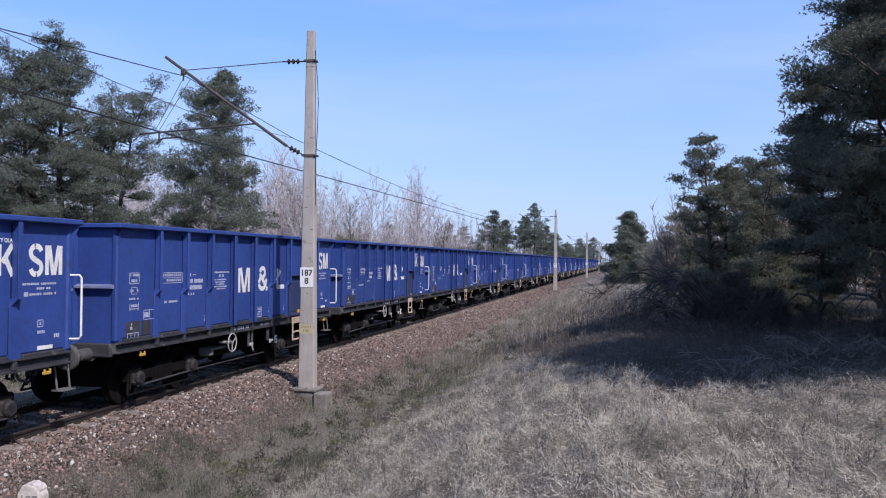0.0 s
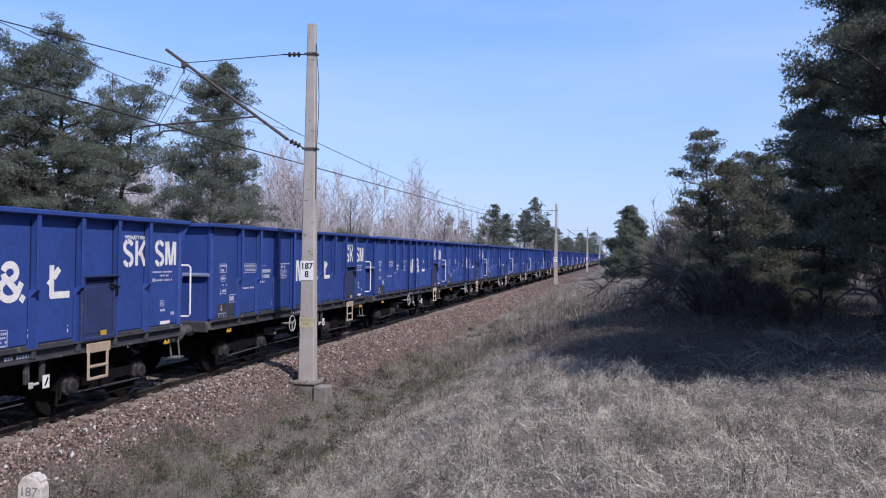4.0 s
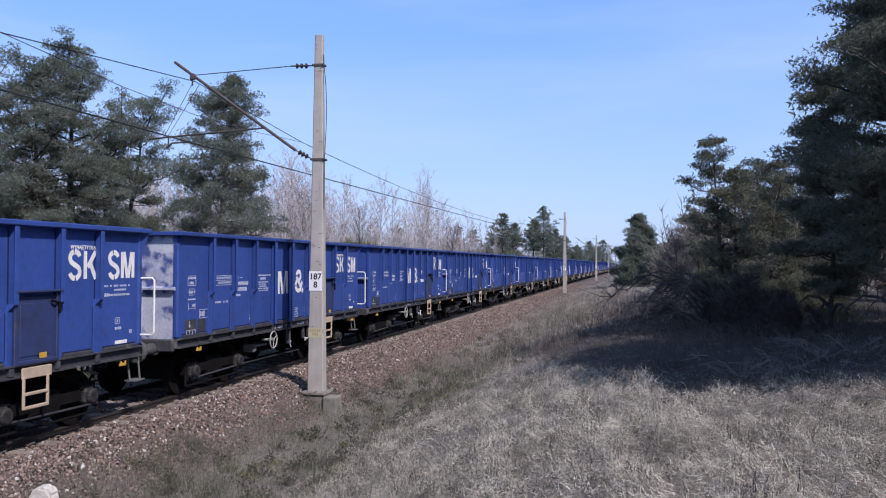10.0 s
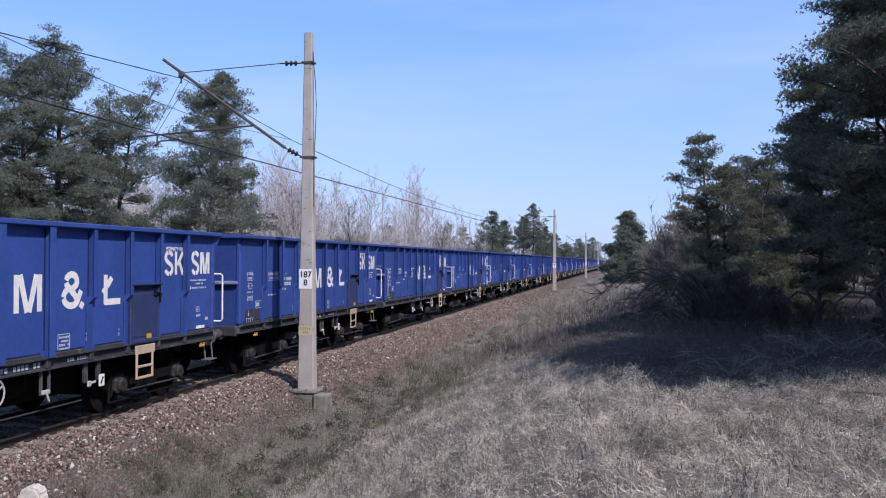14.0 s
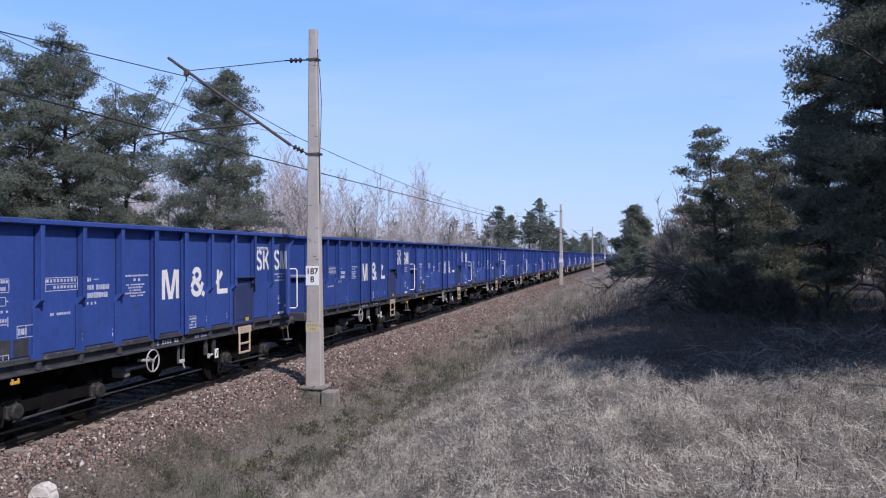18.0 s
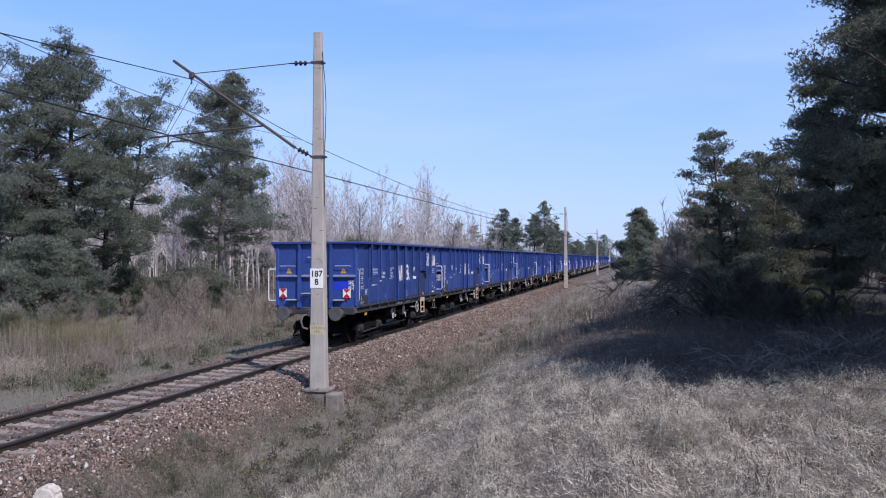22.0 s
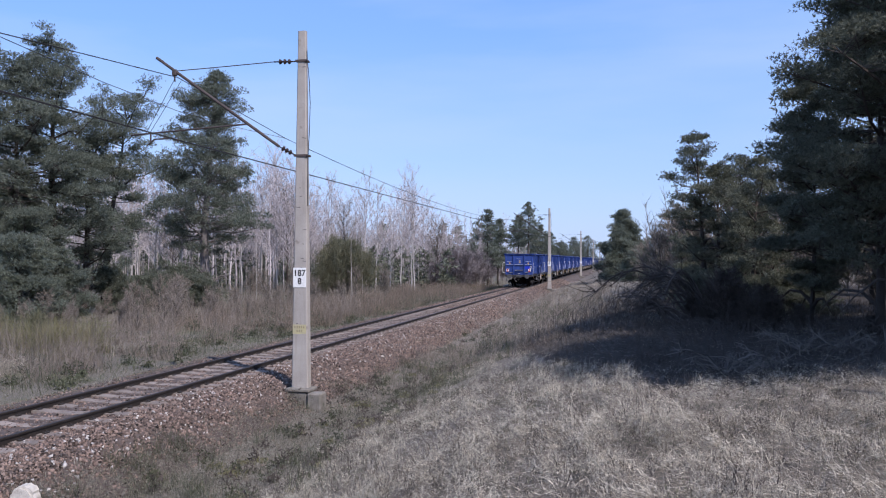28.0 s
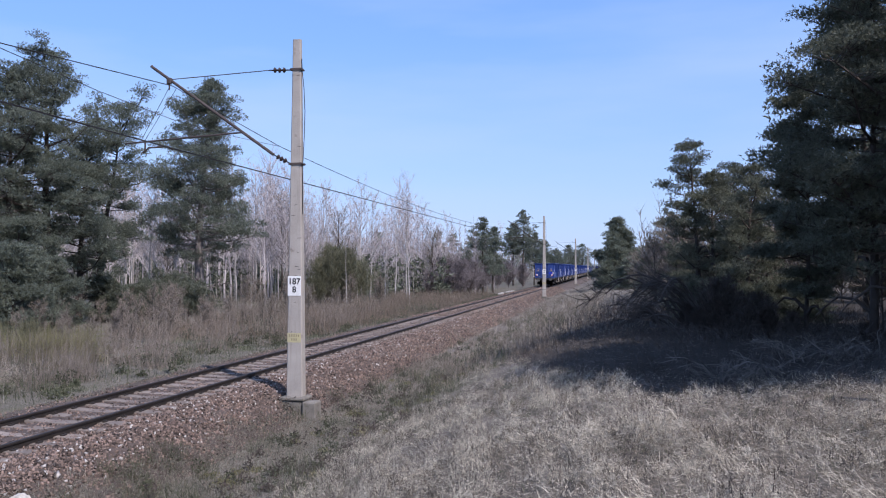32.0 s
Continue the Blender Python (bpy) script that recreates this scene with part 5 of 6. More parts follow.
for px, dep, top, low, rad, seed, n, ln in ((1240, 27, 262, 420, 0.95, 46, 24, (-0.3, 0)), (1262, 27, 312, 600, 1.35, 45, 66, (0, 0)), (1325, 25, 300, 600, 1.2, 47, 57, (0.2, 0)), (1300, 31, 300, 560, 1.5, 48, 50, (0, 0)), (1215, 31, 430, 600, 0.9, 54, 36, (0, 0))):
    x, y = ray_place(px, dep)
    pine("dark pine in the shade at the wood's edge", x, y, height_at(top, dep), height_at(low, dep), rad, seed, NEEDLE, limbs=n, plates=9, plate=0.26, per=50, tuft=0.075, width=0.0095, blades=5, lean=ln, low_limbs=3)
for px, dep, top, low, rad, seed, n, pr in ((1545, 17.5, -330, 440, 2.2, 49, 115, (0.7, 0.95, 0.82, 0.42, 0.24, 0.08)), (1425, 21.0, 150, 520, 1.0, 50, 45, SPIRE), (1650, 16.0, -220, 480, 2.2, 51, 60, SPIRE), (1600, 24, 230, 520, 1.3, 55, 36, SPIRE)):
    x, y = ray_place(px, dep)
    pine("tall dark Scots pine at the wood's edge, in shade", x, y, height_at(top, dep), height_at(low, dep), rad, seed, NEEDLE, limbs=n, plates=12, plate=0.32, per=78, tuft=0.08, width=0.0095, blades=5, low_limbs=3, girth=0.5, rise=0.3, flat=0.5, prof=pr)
# the wood goes on past the picture's edge and shades its fringe
shade = pine("tall Scots pine of the wood beside the path", 10.2, 13.0, 12.5, 4.4, 2.7, 60, NEEDLE, limbs=48, plates=6, plate=0.62, per=40, tuft=0.2, width=0.03, blades=4, low_limbs=6)
for x, y, rz in ((11.4, 15.0, 80), (15.6, 16.8, 190), (11.6, 9.6, 250), (14.8, 14.0, 20), (15.4, 24.5, 130), (17.5, 20, 300), (9.0, 33, 40), (9.4, 16.6, 10), (15.5, 11.0, 33), (18.5, 13.5, 145), (13.2, 16.4, 265), (20.5, 18, 5), (19.2, 20.5, 200)):
    copy_thing(shade, pose(x, y, float(ground_at(x, y)) - 0.15, 0, 0, rz))
for x, y, h, low, rad, seed in ((7.4, 7.0, 10.4, 8.2, 1.0, 61), (10.9, 8.4, 14.0, 9.6, 2.4, 62), (9.3, 9.4, 12.5, 6.5, 2.5, 63)):
    pine("tall Scots pine with a high crown beside the path", x, y, h, low, rad, seed, NEEDLE, limbs=48, plates=6, plate=0.62, per=40, tuft=0.2, width=0.03, blades=4, low_limbs=4)


def bare_tree(label, name, at, height, spread, seed, bark, twig, limbs=24, twigs=6, fine=5, r0=0.11, first=0.3):
    rng = np.random.default_rng(seed)
    t = thing(name, label, "tree", "bare trees", at=pose(*at))
    zs = np.linspace(0, height, 8)
    wob = np.cumsum(rng.normal(0, 0.012 * height / 2, (8, 2)), 0)
    wob -= wob[0]
    axis = np.c_[wob, zs]
    part("trunk", Shape().path(axis.tolist(), [r0 * (1.05 - 0.95 * k / 7) for k in range(8)], 7), bark, t, smooth=True)
    big, tip_v = Shape(), []

    def thin(p, q, w):
        d = q - p
        s = np.cross(d, turned(rng, 1)[0])
        s = s / (np.linalg.norm(s) + 1e-9) * w
        tip_v.extend([p - s, p + s, q])

    for k in range(limbs):
        u = first + (1 - first) * (k + rng.uniform()) / limbs * 0.97
        p0 = np.array([np.interp(u * height, zs, axis[:, 0]), np.interp(u * height, zs, axis[:, 1]), u * height])
        az = rng.uniform(0, 2 * math.pi)
        L = spread * (1.15 - u * 0.75) * rng.uniform(0.6, 1.2)
        d = np.array([math.cos(az), math.sin(az), rng.uniform(0.8, 1.8)])
        d /= np.linalg.norm(d)
        p1 = p0 + d * L * 0.5
        p2 = p1 + (d + [0, 0, 0.35]) * L * 0.5
        rr = r0 * 0.3 * (1.2 - u)
        big.path([p0.tolist(), p1.tolist(), p2.tolist()], [rr + 0.01, rr * 0.6 + 0.006, 0.006], 3)
        for j in range(twigs):
            s = rng.uniform(0.25, 1.0)
            q0 = p0 + (p1 - p0) * s * 2 if s < 0.5 else p1 + (p2 - p1) * (s * 2 - 1)
            dd = d * 0.9 + turned(rng, 1)[0] * 0.8 + [0, 0, 0.25]
            dd /= np.linalg.norm(dd)
            q1 = q0 + dd * L * rng.uniform(0.25, 0.5)
            thin(q0, q1, 0.014)
            for i in range(fine):
                s2 = rng.uniform(0.15, 1)
                e0 = q0 + (q1 - q0) * s2
                e1 = e0 + (dd * 0.8 + turned(rng, 1)[0] * 0.8 + [0, 0, 0.1]) * L * rng.uniform(0.1, 0.24)
                thin(e0, e1, 0.012)
    tagged(part("branchwork", big, bark if bark is not BIRCH else twig, t), kind="stuff")
    tw = new("twig_mass", soup("twig_mass", np.array(tip_v), np.arange(len(tip_v)).reshape(-1, 3), twig))
    tw.parent = t
    tagged(tw, kind="stuff")
    return t


PALE = "bare pale-barked birch with fine grey-brown twigs"
protos = [bare_tree(PALE, "birch_tree", (-400, -100, -1), h, sp, sd, bk, TWIG, limbs=lm, first=fr, r0=r) for h, sp, sd, bk, lm, fr, r in
          ((12.5, 2.8, 71, BIRCH, 34, 0.3, 0.075), (10.5, 2.6, 72, BIRCH, 34, 0.22, 0.06), (13.0, 3.0, 73, TWIG, 38, 0.2, 0.09), (9.0, 2.6, 74, BIRCH, 32, 0.2, 0.06), (11.5, 2.4, 75, TWIG, 32, 0.25, 0.06))]
rng = np.random.default_rng(9)
spots = []
for px in np.arange(-140, 560, 5):
    spots.append((px + rng.uniform(-5, 5), rng.uniform(72, 125), 1.0))
for px in np.arange(420, 800, 7.0):
    u = (px - 420) / 430
    spots.append((px + rng.uniform(-4, 4), rng.uniform(92, 122) + 30 * u, 1.0))
for px in np.arange(880, 1010, 8):
    spots.append((px, rng.uniform(170, 210), 0.95))
used = 0
for n, (px, dep, k) in enumerate(spots):
    x, y = ray_place(px, dep)
    if x > TRACK - 5.5:
        continue
    k = k * (rng.uniform(0.8, 1.08) if 400 < px < 760 else rng.uniform(0.85, 1.15))
    if 650 < px < 690 or px > 770:
        k *= 0.82
    m = pose(x, y, float(ground_at(x, y)) - 0.1, 0, 0, rng.uniform(0, 360)) @ Matrix.Scale(k, 4)
    if used < len(protos):
        protos[used].matrix_basis = m
    else:
        copy_thing(protos[int(rng.integers(len(protos)))], m)
    used += 1

white = bare_tree("white-stemmed birch standing out at the edge of the wood", "birch_tree", (0, 0, 0), 10.5, 2.3, 76, WHITE_BARK, TWIG, limbs=34, twigs=7, fine=6, r0=0.085, first=0.34)
for n, (px, dep, k) in enumerate(((655, 84, 1.0), (682, 88, 0.8), (725, 84, 0.85), (719, 85, 0.95), (451, 80, 1.0), (482, 81, 1.05), (549, 82, 0.9), (570, 84, 1.05), (700, 90, 1.0), (640, 90, 0.95), (418, 76, 1.1), (205, 62, 0.8), (222, 64, 0.95), (236, 61, 0.85), (182, 66, 0.9), (262, 66, 0.85), (314, 70, 0.9))):
    x, y = ray_place(px, dep)
    m = pose(x, y, float(ground_at(x, y)) - 0.1, 0, 0, 101 * n) @ Matrix.Scale(k, 4)
    if n == 0:
        white.matrix_basis = m
    else:
        copy_thing(white, m)
dark = bare_tree("dark-barked bare tree with crooked spreading limbs", "bare_tree", (0, 0, 0), 10.0, 3.4, 77, PINE_BARK, BROWN_TWIG, limbs=44, twigs=8, fine=6, r0=0.12, first=0.3)
for n, (px, dep, k) in enumerate(((497, 83, 1.05), (512, 88, 0.95), (600, 98, 0.9), (300, 78, 0.85), (765, 104, 0.75))):
    x, y = ray_place(px, dep)
    m = pose(x, y, float(ground_at(x, y)) - 0.1, 0, 0, 77 * n) @ Matrix.Scale(k, 4)
    if n == 0:
        dark.matrix_basis = m
    else:
        copy_thing(dark, m)

# bare scrub on the near side
scrub = bare_tree("bare brown scrub bush at the wood's edge", "scrub_bush", (0, 0, 0), 3.6, 1.5, 81, DARK_TWIG, BROWN_TWIG, limbs=34, twigs=8, fine=10, r0=0.035, first=0.05)
places = [(1150, 60, 1.0), (1128, 70, 0.9), (1185, 45, 1.1), (1160, 38, 0.8), (1215, 31, 1.0), (1245, 40, 1.0), (1385, 25, 0.8), (1540, 24, 1.1), (1350, 30, 0.8), (1120, 110, 1.3), (1560, 20, 0.8), (1580, 27, 1.4), (1400, 35, 1.5), (1360, 38, 1.5), (1320, 36, 1.4), (1280, 44, 1.6), (1555, 38, 1.7), (1425, 26, 0.9)]
for n, (px, dep, k) in enumerate(places):
    x, y = ray_place(px, dep)
    m = pose(x, y, float(ground_at(x, y)) - 0.05, 0, 0, 57 * n) @ Matrix.Scale(k, 4)
    if n == 0:
        scrub.matrix_basis = m
    else:
        copy_thing(scrub, m)
rng = np.random.default_rng(19)
for n in range(70):
    px, dep = rng.uniform(-60, 780), rng.uniform(40, 74)
    x, y = ray_place(px, dep)
    if x > TRACK - 9:
        continue
    copy_thing(scrub, pose(x, y, float(ground_at(x, y)) - 0.05, 0, 0, 57 * n) @ Matrix.Scale(rng.uniform(0.35, 0.75), 4))
for n in range(75):
    px, dep = rng.uniform(-40, 520), rng.uniform(30, 50)
    x, y = ray_place(px, dep)
    if x < TRACK - 8:
        copy_thing(scrub, pose(x, y, float(ground_at(x, y)) - 0.05, 0, 0, 57 * n) @ Matrix.Scale(rng.uniform(0.22, 0.5), 4))
# dark twig colour here adds to the shade under the pines
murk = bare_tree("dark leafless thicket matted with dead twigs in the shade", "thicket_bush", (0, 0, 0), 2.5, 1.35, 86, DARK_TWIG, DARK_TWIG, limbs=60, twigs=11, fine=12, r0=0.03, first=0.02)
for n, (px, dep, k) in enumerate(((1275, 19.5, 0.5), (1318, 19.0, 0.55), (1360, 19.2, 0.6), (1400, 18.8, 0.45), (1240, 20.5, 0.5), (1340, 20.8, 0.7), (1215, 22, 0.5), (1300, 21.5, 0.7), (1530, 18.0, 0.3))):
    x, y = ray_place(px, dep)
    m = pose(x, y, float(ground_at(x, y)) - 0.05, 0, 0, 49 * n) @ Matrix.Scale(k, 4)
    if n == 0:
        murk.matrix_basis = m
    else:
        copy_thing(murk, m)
# grey thicket and willow bush beyond the line
thicket = bare_tree("dense grey leafless thicket bush by the line", "thicket_bush", (0, 0, 0), 4.2, 2.3, 83, GREY_TWIG, GREY_TWIG, limbs=84, twigs=12, fine=12, r0=0.04, first=0.03)
for n, (px, dep, k) in enumerate(((800, 100, 0.9), (815, 97, 0.95), (832, 100, 0.95), (845, 104, 0.9), (822, 106, 1.05), (785, 105, 1.0), (808, 112, 1.1), (760, 95, 0.7), (850, 112, 0.9), (880, 130, 0.9), (900, 135, 1.0), (925, 140, 0.9), (860, 125, 0.9))):
    x, y = ray_place(px, dep)
    if x > TRACK - 4.2:
        x = TRACK - 4.2
    m = pose(x, y, float(ground_at(x, y)) - 0.05, 0, 0, 71 * n) @ Matrix.Scale(k, 4)
    if n == 0:
        thicket.matrix_basis = m
    else:
        copy_thing(thicket, m)
willow = bare_tree("willow bush breaking into pale green leaf", "willow_bush", (*ray_place(606, 76), -0.6), 4.1, 2.6, 85, BROWN_TWIG, YOUNG_LEAF, limbs=110, twigs=13, fine=16, r0=0.05, first=0.03)
for n, (px, dep, k) in enumerate(((55, 31, 0.26), (-30, 31, 0.30), (1488, 40, 0.75), (1530, 43, 0.85), (1465, 45, 0.8), (1560, 37, 0.6), (578, 75, 0.85), (630, 78, 0.8), (592, 80, 1.05), (560, 74, 0.5))):
    x, y = ray_place(px, dep)
    copy_thing(willow, pose(x, y, float(ground_at(x, y)) - 0.05, 0, 0, 83 * n) @ Matrix.Scale(k, 4))


# ---------------------------------------------------------------- far woods
def far_woods():
    rng = np.random.default_rng(77)
    cents = []
    for k in range(620):
        y = rng.uniform(190, 620)
        side = rng.uniform() < 0.62
        x = TRACK - rng.uniform(9, 300) if side else rng.uniform(6, 120)
        h = rng.uniform(7, 13) if side else rng.uniform(6, 11)
        z = float(ground_at(x, y))
        n = 26
        hh = rng.uniform(0.25, 1, n)
        cents.append(np.c_[x + rng.normal(0, 1.5, n) * (1.2 - hh), y + rng.normal(0, 1.5, n) * (1.2 - hh), z + h * hh])
    v, f = tufts(rng, np.concatenate(cents), 1.3, 0.35, 5)
    return tagged(new("far_woods", soup("far_woods", v, f, NEEDLE_LIT)), "distant mixed woods closing the view along the line", "woods", kind="stuff")


far_woods()


def bare_woods(label, seed, n, px0, px1, dep0, dep1, h0, h1, limit, mat, twig=0.02, reach=2.3):
    """A hazy belt of leafless wood behind the nearer trees."""
    rng = np.random.default_rng(seed)
    dep, px = rng.uniform(dep0, dep1, n), rng.uniform(px0, px1, n)
    a = radians(11.73)
    r = (px - 784) / 1474 * dep
    x, y = r * math.cos(a) - dep * math.sin(a), r * math.sin(a) + dep * math.cos(a)
    x = np.minimum(x, limit)
    h = rng.uniform(h0, h1, n)
    z = ground_at(x, y)
    V = []
    base = np.c_[x, y, z]
    topp = base + np.c_[rng.normal(0, 0.4, n), rng.normal(0, 0.4, n), h]
    w = np.c_[np.full(n, 0.035), np.zeros(n), np.zeros(n)]
    V.append(np.stack([base - w, base + w, topp], 1))
    for k in range(90):
        u = rng.uniform(0.12, 0.97, (n, 1))
        p = base + (topp - base) * u
        d = turned(rng, n) * [0.8, 0.8, 0.3] + [0, 0, 1.1]
        q = p + d * (reach - 0.6 * reach * u) * rng.uniform(0.3, 1.0, (n, 1))
        s = np.cross(d, turned(rng, n)) * twig
        V.append(np.stack([p - s, p + s, q], 1))
    v = np.concatenate(V).reshape(-1, 3)
    return tagged(new("bare_woods", soup("bare_woods", v, np.arange(len(v)).reshape(-1, 3), mat)), label, "woods", kind="stuff")


bare_woods("hazy belt of leafless birch wood beyond the line", 78, 1500, -200, 880, 100, 175, 5, 10.0, TRACK - 7, TWIG, 0.015, 1.5)
bare_woods("leafless brown scrub wood behind the pines", 79, 500, 1140, 1720, 42, 110, 2.0, 5.5, 200, BROWN_TWIG, 0.014, 1.5)


def birch_stems():
    """Slim pale birch trunks standing close together behind the scrub."""
    rng = np.random.default_rng(178)
    n = 270
    dep, px = rng.uniform(66, 118, n), rng.uniform(-160, 800, n)
    a = radians(11.73)
    r = (px - 784) / 1474 * dep
    x, y = r * math.cos(a) - dep * math.sin(a), r * math.sin(a) + dep * math.cos(a)
    ok = (x < TRACK - 9) & ((px < 400) | (rng.uniform(size=n) < 0.22))
    x, y = x[ok], y[ok]
    n = len(x)
    h, w = rng.uniform(5.0, 9.5, n), rng.uniform(0.018, 0.042, n)
    base = np.c_[x, y, ground_at(x, y) - 0.1]
    v = []
    for q in (0, 0.5, 1):
        c = base + np.c_[rng.normal(0, 0.12, n) * q, rng.normal(0, 0.12, n) * q, h * q]
        for k in range(3):
            o = 2.1 * k
            v.append(c + np.c_[np.full(n, math.cos(o)), np.full(n, math.sin(o)), np.zeros(n)] * (w * (1 - 0.75 * q))[:, None])
    v = np.stack(v, 1).reshape(-1, 3)
    one = np.array([(g * 3 + k, g * 3 + (k + 1) % 3, g * 3 + 3 + (k + 1) % 3, g * 3 + 3 + k) for g in (0, 1) for k in range(3)])
    f = (one[None] + (np.arange(n) * 9)[:, None, None]).reshape(-1, 4)
    return tagged(new("birch_stems", soup("birch_stems", v, f, WHITE_BARK)), "slim white birch trunks standing close in the wood", "woods", kind="stuff")


birch_stems()


def evergreen_floor():
    """Dark evergreen undergrowth at the foot of the birch wood."""
    rng = np.random.default_rng(179)
    cents = []
    for k in range(620):
        x, y = ray_place(rng.uniform(-220, 830), rng.uniform(92, 165))
        if x > TRACK - 9:
            continue
        n, h = 26, rng.uniform(1.6, 5.2)
        hh = rng.uniform(0, 1, n)
        z = float(ground_at(x, y))
        cents.append(np.c_[x + rng.normal(0, 1.3, n) * (1.15 - hh), y + rng.normal(0, 1.3, n) * (1.15 - hh), z + h * hh])
    v, f = tufts(rng, np.concatenate(cents), 0.6, 0.13, 5)
    return tagged(new("evergreen_undergrowth", soup("evergreen_undergrowth", v, f, NEEDLE)), "dark evergreen undergrowth at the foot of the birch wood", "woods", kind="stuff")


evergreen_floor()


# ---------------------------------------------------------------- grasses and stems
def surface_at(x, y):
    """The top of soil or ballast."""
    d = np.abs(np.asarray(x) - TRACK)
    bed = np.interp(d, [0, 1.75, 2.1, 3.3], [-0.135, -0.135, -0.22, -0.92])
    return np.where(d < 3.3, np.maximum(bed, ground_at(x, y)), ground_at(x, y))


def patchy(x, y, seed):
    """A smooth patch pattern between 0 and 1."""
    r = np.random.default_rng(seed)
    out = 0
    for f in (0.7, 1.3, 2.4, 4.5):
        a, b, c = r.uniform(0, 6.3, 3)
        out = out + np.sin(x * f * math.cos(c) + y * f * math.sin(c) + a) * np.sin(-x * f * math.sin(c) + y * f * math.cos(c) + b)
    return 0.5 + 0.25 * out


def blades(name, label, x, y, hmin, hmax, width, mat, seed, lean=0.5, category="grass", flat=0.0, lift=0.0, swept=0.0, lumps=0.0):
    """Bent blades of grass; flat: mean lean from upright, lift: how high in the mat a blade may start."""
    rng = np.random.default_rng(seed)
    n = len(x)
    z = surface_at(x, y) - 0.02 + lift * rng.uniform(0, 1, n) ** 2
    z = z + lumps * patchy(x * 3.6, y * 3.6, 50).clip(0, 1)
    p = np.c_[x, y, z]
    az = rng.uniform(0, 2 * math.pi, n)
    if swept:
        # neighbouring blades were laid over the same way by wind and snow
        az = 5.0 * patchy(x * 0.8, y * 0.8, seed + 40) + 4.0 * patchy(x * 2.6, y * 2.6, seed + 41) + rng.normal(0, swept, n)
    h = hmin + (hmax - hmin) * rng.uniform(0, 1, n) ** 1.6
    ln = np.abs(rng.normal(flat, lean, n)).clip(0, 1.62)
    bend = rng.uniform(-0.7, 1.2, n)
    d = np.c_[np.cos(az) * np.sin(ln), np.sin(az) * np.sin(ln), np.cos(ln)]
    az2, l2 = az + rng.uniform(-1.0, 1.0, n), (ln + bend).clip(0, 1.75)
    d2 = np.c_[np.cos(az2) * np.sin(l2), np.sin(az2) * np.sin(l2), np.cos(l2)]
    fa = rng.uniform(0, 2 * math.pi, n)
    s = np.c_[np.cos(fa), np.sin(fa), 0.6 * np.sin(fa * 3)] * (width * rng.uniform(0.5, 1.4, n))[:, None]
    m = p + d * (h * 0.55)[:, None]
    t = m + d2 * (h * 0.45)[:, None]
    v = np.stack([p - s, p + s, m, m - s * 0.8 - (m - p) * 0.12, m + s * 0.8 - (m - p) * 0.12, t], 1).reshape(-1, 3)
    f = np.arange(len(v)).reshape(-1, 3)
    return tagged(new(name, soup(name, v, f, mat)), label, category, kind="stuff")


def clumped(rng, n, x0, x1, y0, y1, size, per):
    c = max(1, n // per)
    cx, cy = rng.uniform(x0, x1, c), rng.uniform(y0, y1, c)
    i = rng.integers(c, size=n)
    return cx[i] + rng.normal(0, size, n), cy[i] + rng.normal(0, size, n)


rng = np.random.default_rng(5)
# straw meadow on the bank: matted, thick near the path
X, Y = [], []
for n, y0, y1, x0, x1, size, per in ((190000, 3.2, 9, -4.8, 4.5, 0.10, 60), (130000, 7, 15, -4.6, 7, 0.14, 44), (40000, 14, 24, -4.2, 9, 0.22, 36), (40000, 20, 55, -5.2, 0.5, 0.4, 60), (60000, 3, 20, -4.4, 8, 3.0, 900)):
    a, b = clumped(rng, n, x0, x1, y0, y1, size, per)
    X.append(a), Y.append(b)
X, Y = np.concatenate(X), np.concatenate(Y)
# straw stops at the shade line, so the shade reads darker
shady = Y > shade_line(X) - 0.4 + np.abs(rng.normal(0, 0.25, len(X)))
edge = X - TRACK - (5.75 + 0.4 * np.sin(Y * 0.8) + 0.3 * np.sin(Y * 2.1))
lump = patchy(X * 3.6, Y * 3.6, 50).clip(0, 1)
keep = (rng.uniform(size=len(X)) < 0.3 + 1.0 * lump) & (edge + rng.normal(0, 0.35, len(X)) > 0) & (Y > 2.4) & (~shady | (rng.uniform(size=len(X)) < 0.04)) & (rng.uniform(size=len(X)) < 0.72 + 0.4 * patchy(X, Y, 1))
X, Y, lump = X[keep], Y[keep], lump[keep]
pick = rng.uniform(size=len(X)) + 0.26 * np.clip((X - 0.2) / 3.0, 0, 1) + 0.5 * (0.55 - lump)
part_a = (pick > 0.05) & (pick < 0.46)
blades("dry_grass", "matted pale straw-coloured dry grass on the bank", X[part_a], Y[part_a], 0.03, 0.17, 0.0022, STRAW, 11, lean=0.3, flat=1.25, lift=0.07, swept=0.55, lumps=0.17)
part_b = pick >= 0.46
blades("old_dry_grass", "matted dull brown dead grass under the straw", X[part_b], Y[part_b], 0.03, 0.17, 0.0025, OLD_STRAW, 30, lean=0.35, flat=1.2, lift=0.05, swept=0.7, lumps=0.15)
part_b = pick <= 0.05
blades("standing_straw", "standing dry grass stalks on the bank", X[part_b], Y[part_b], 0.05, 0.24, 0.0019, STRAW, 21, lean=0.5, flat=0.7, lumps=0.13)
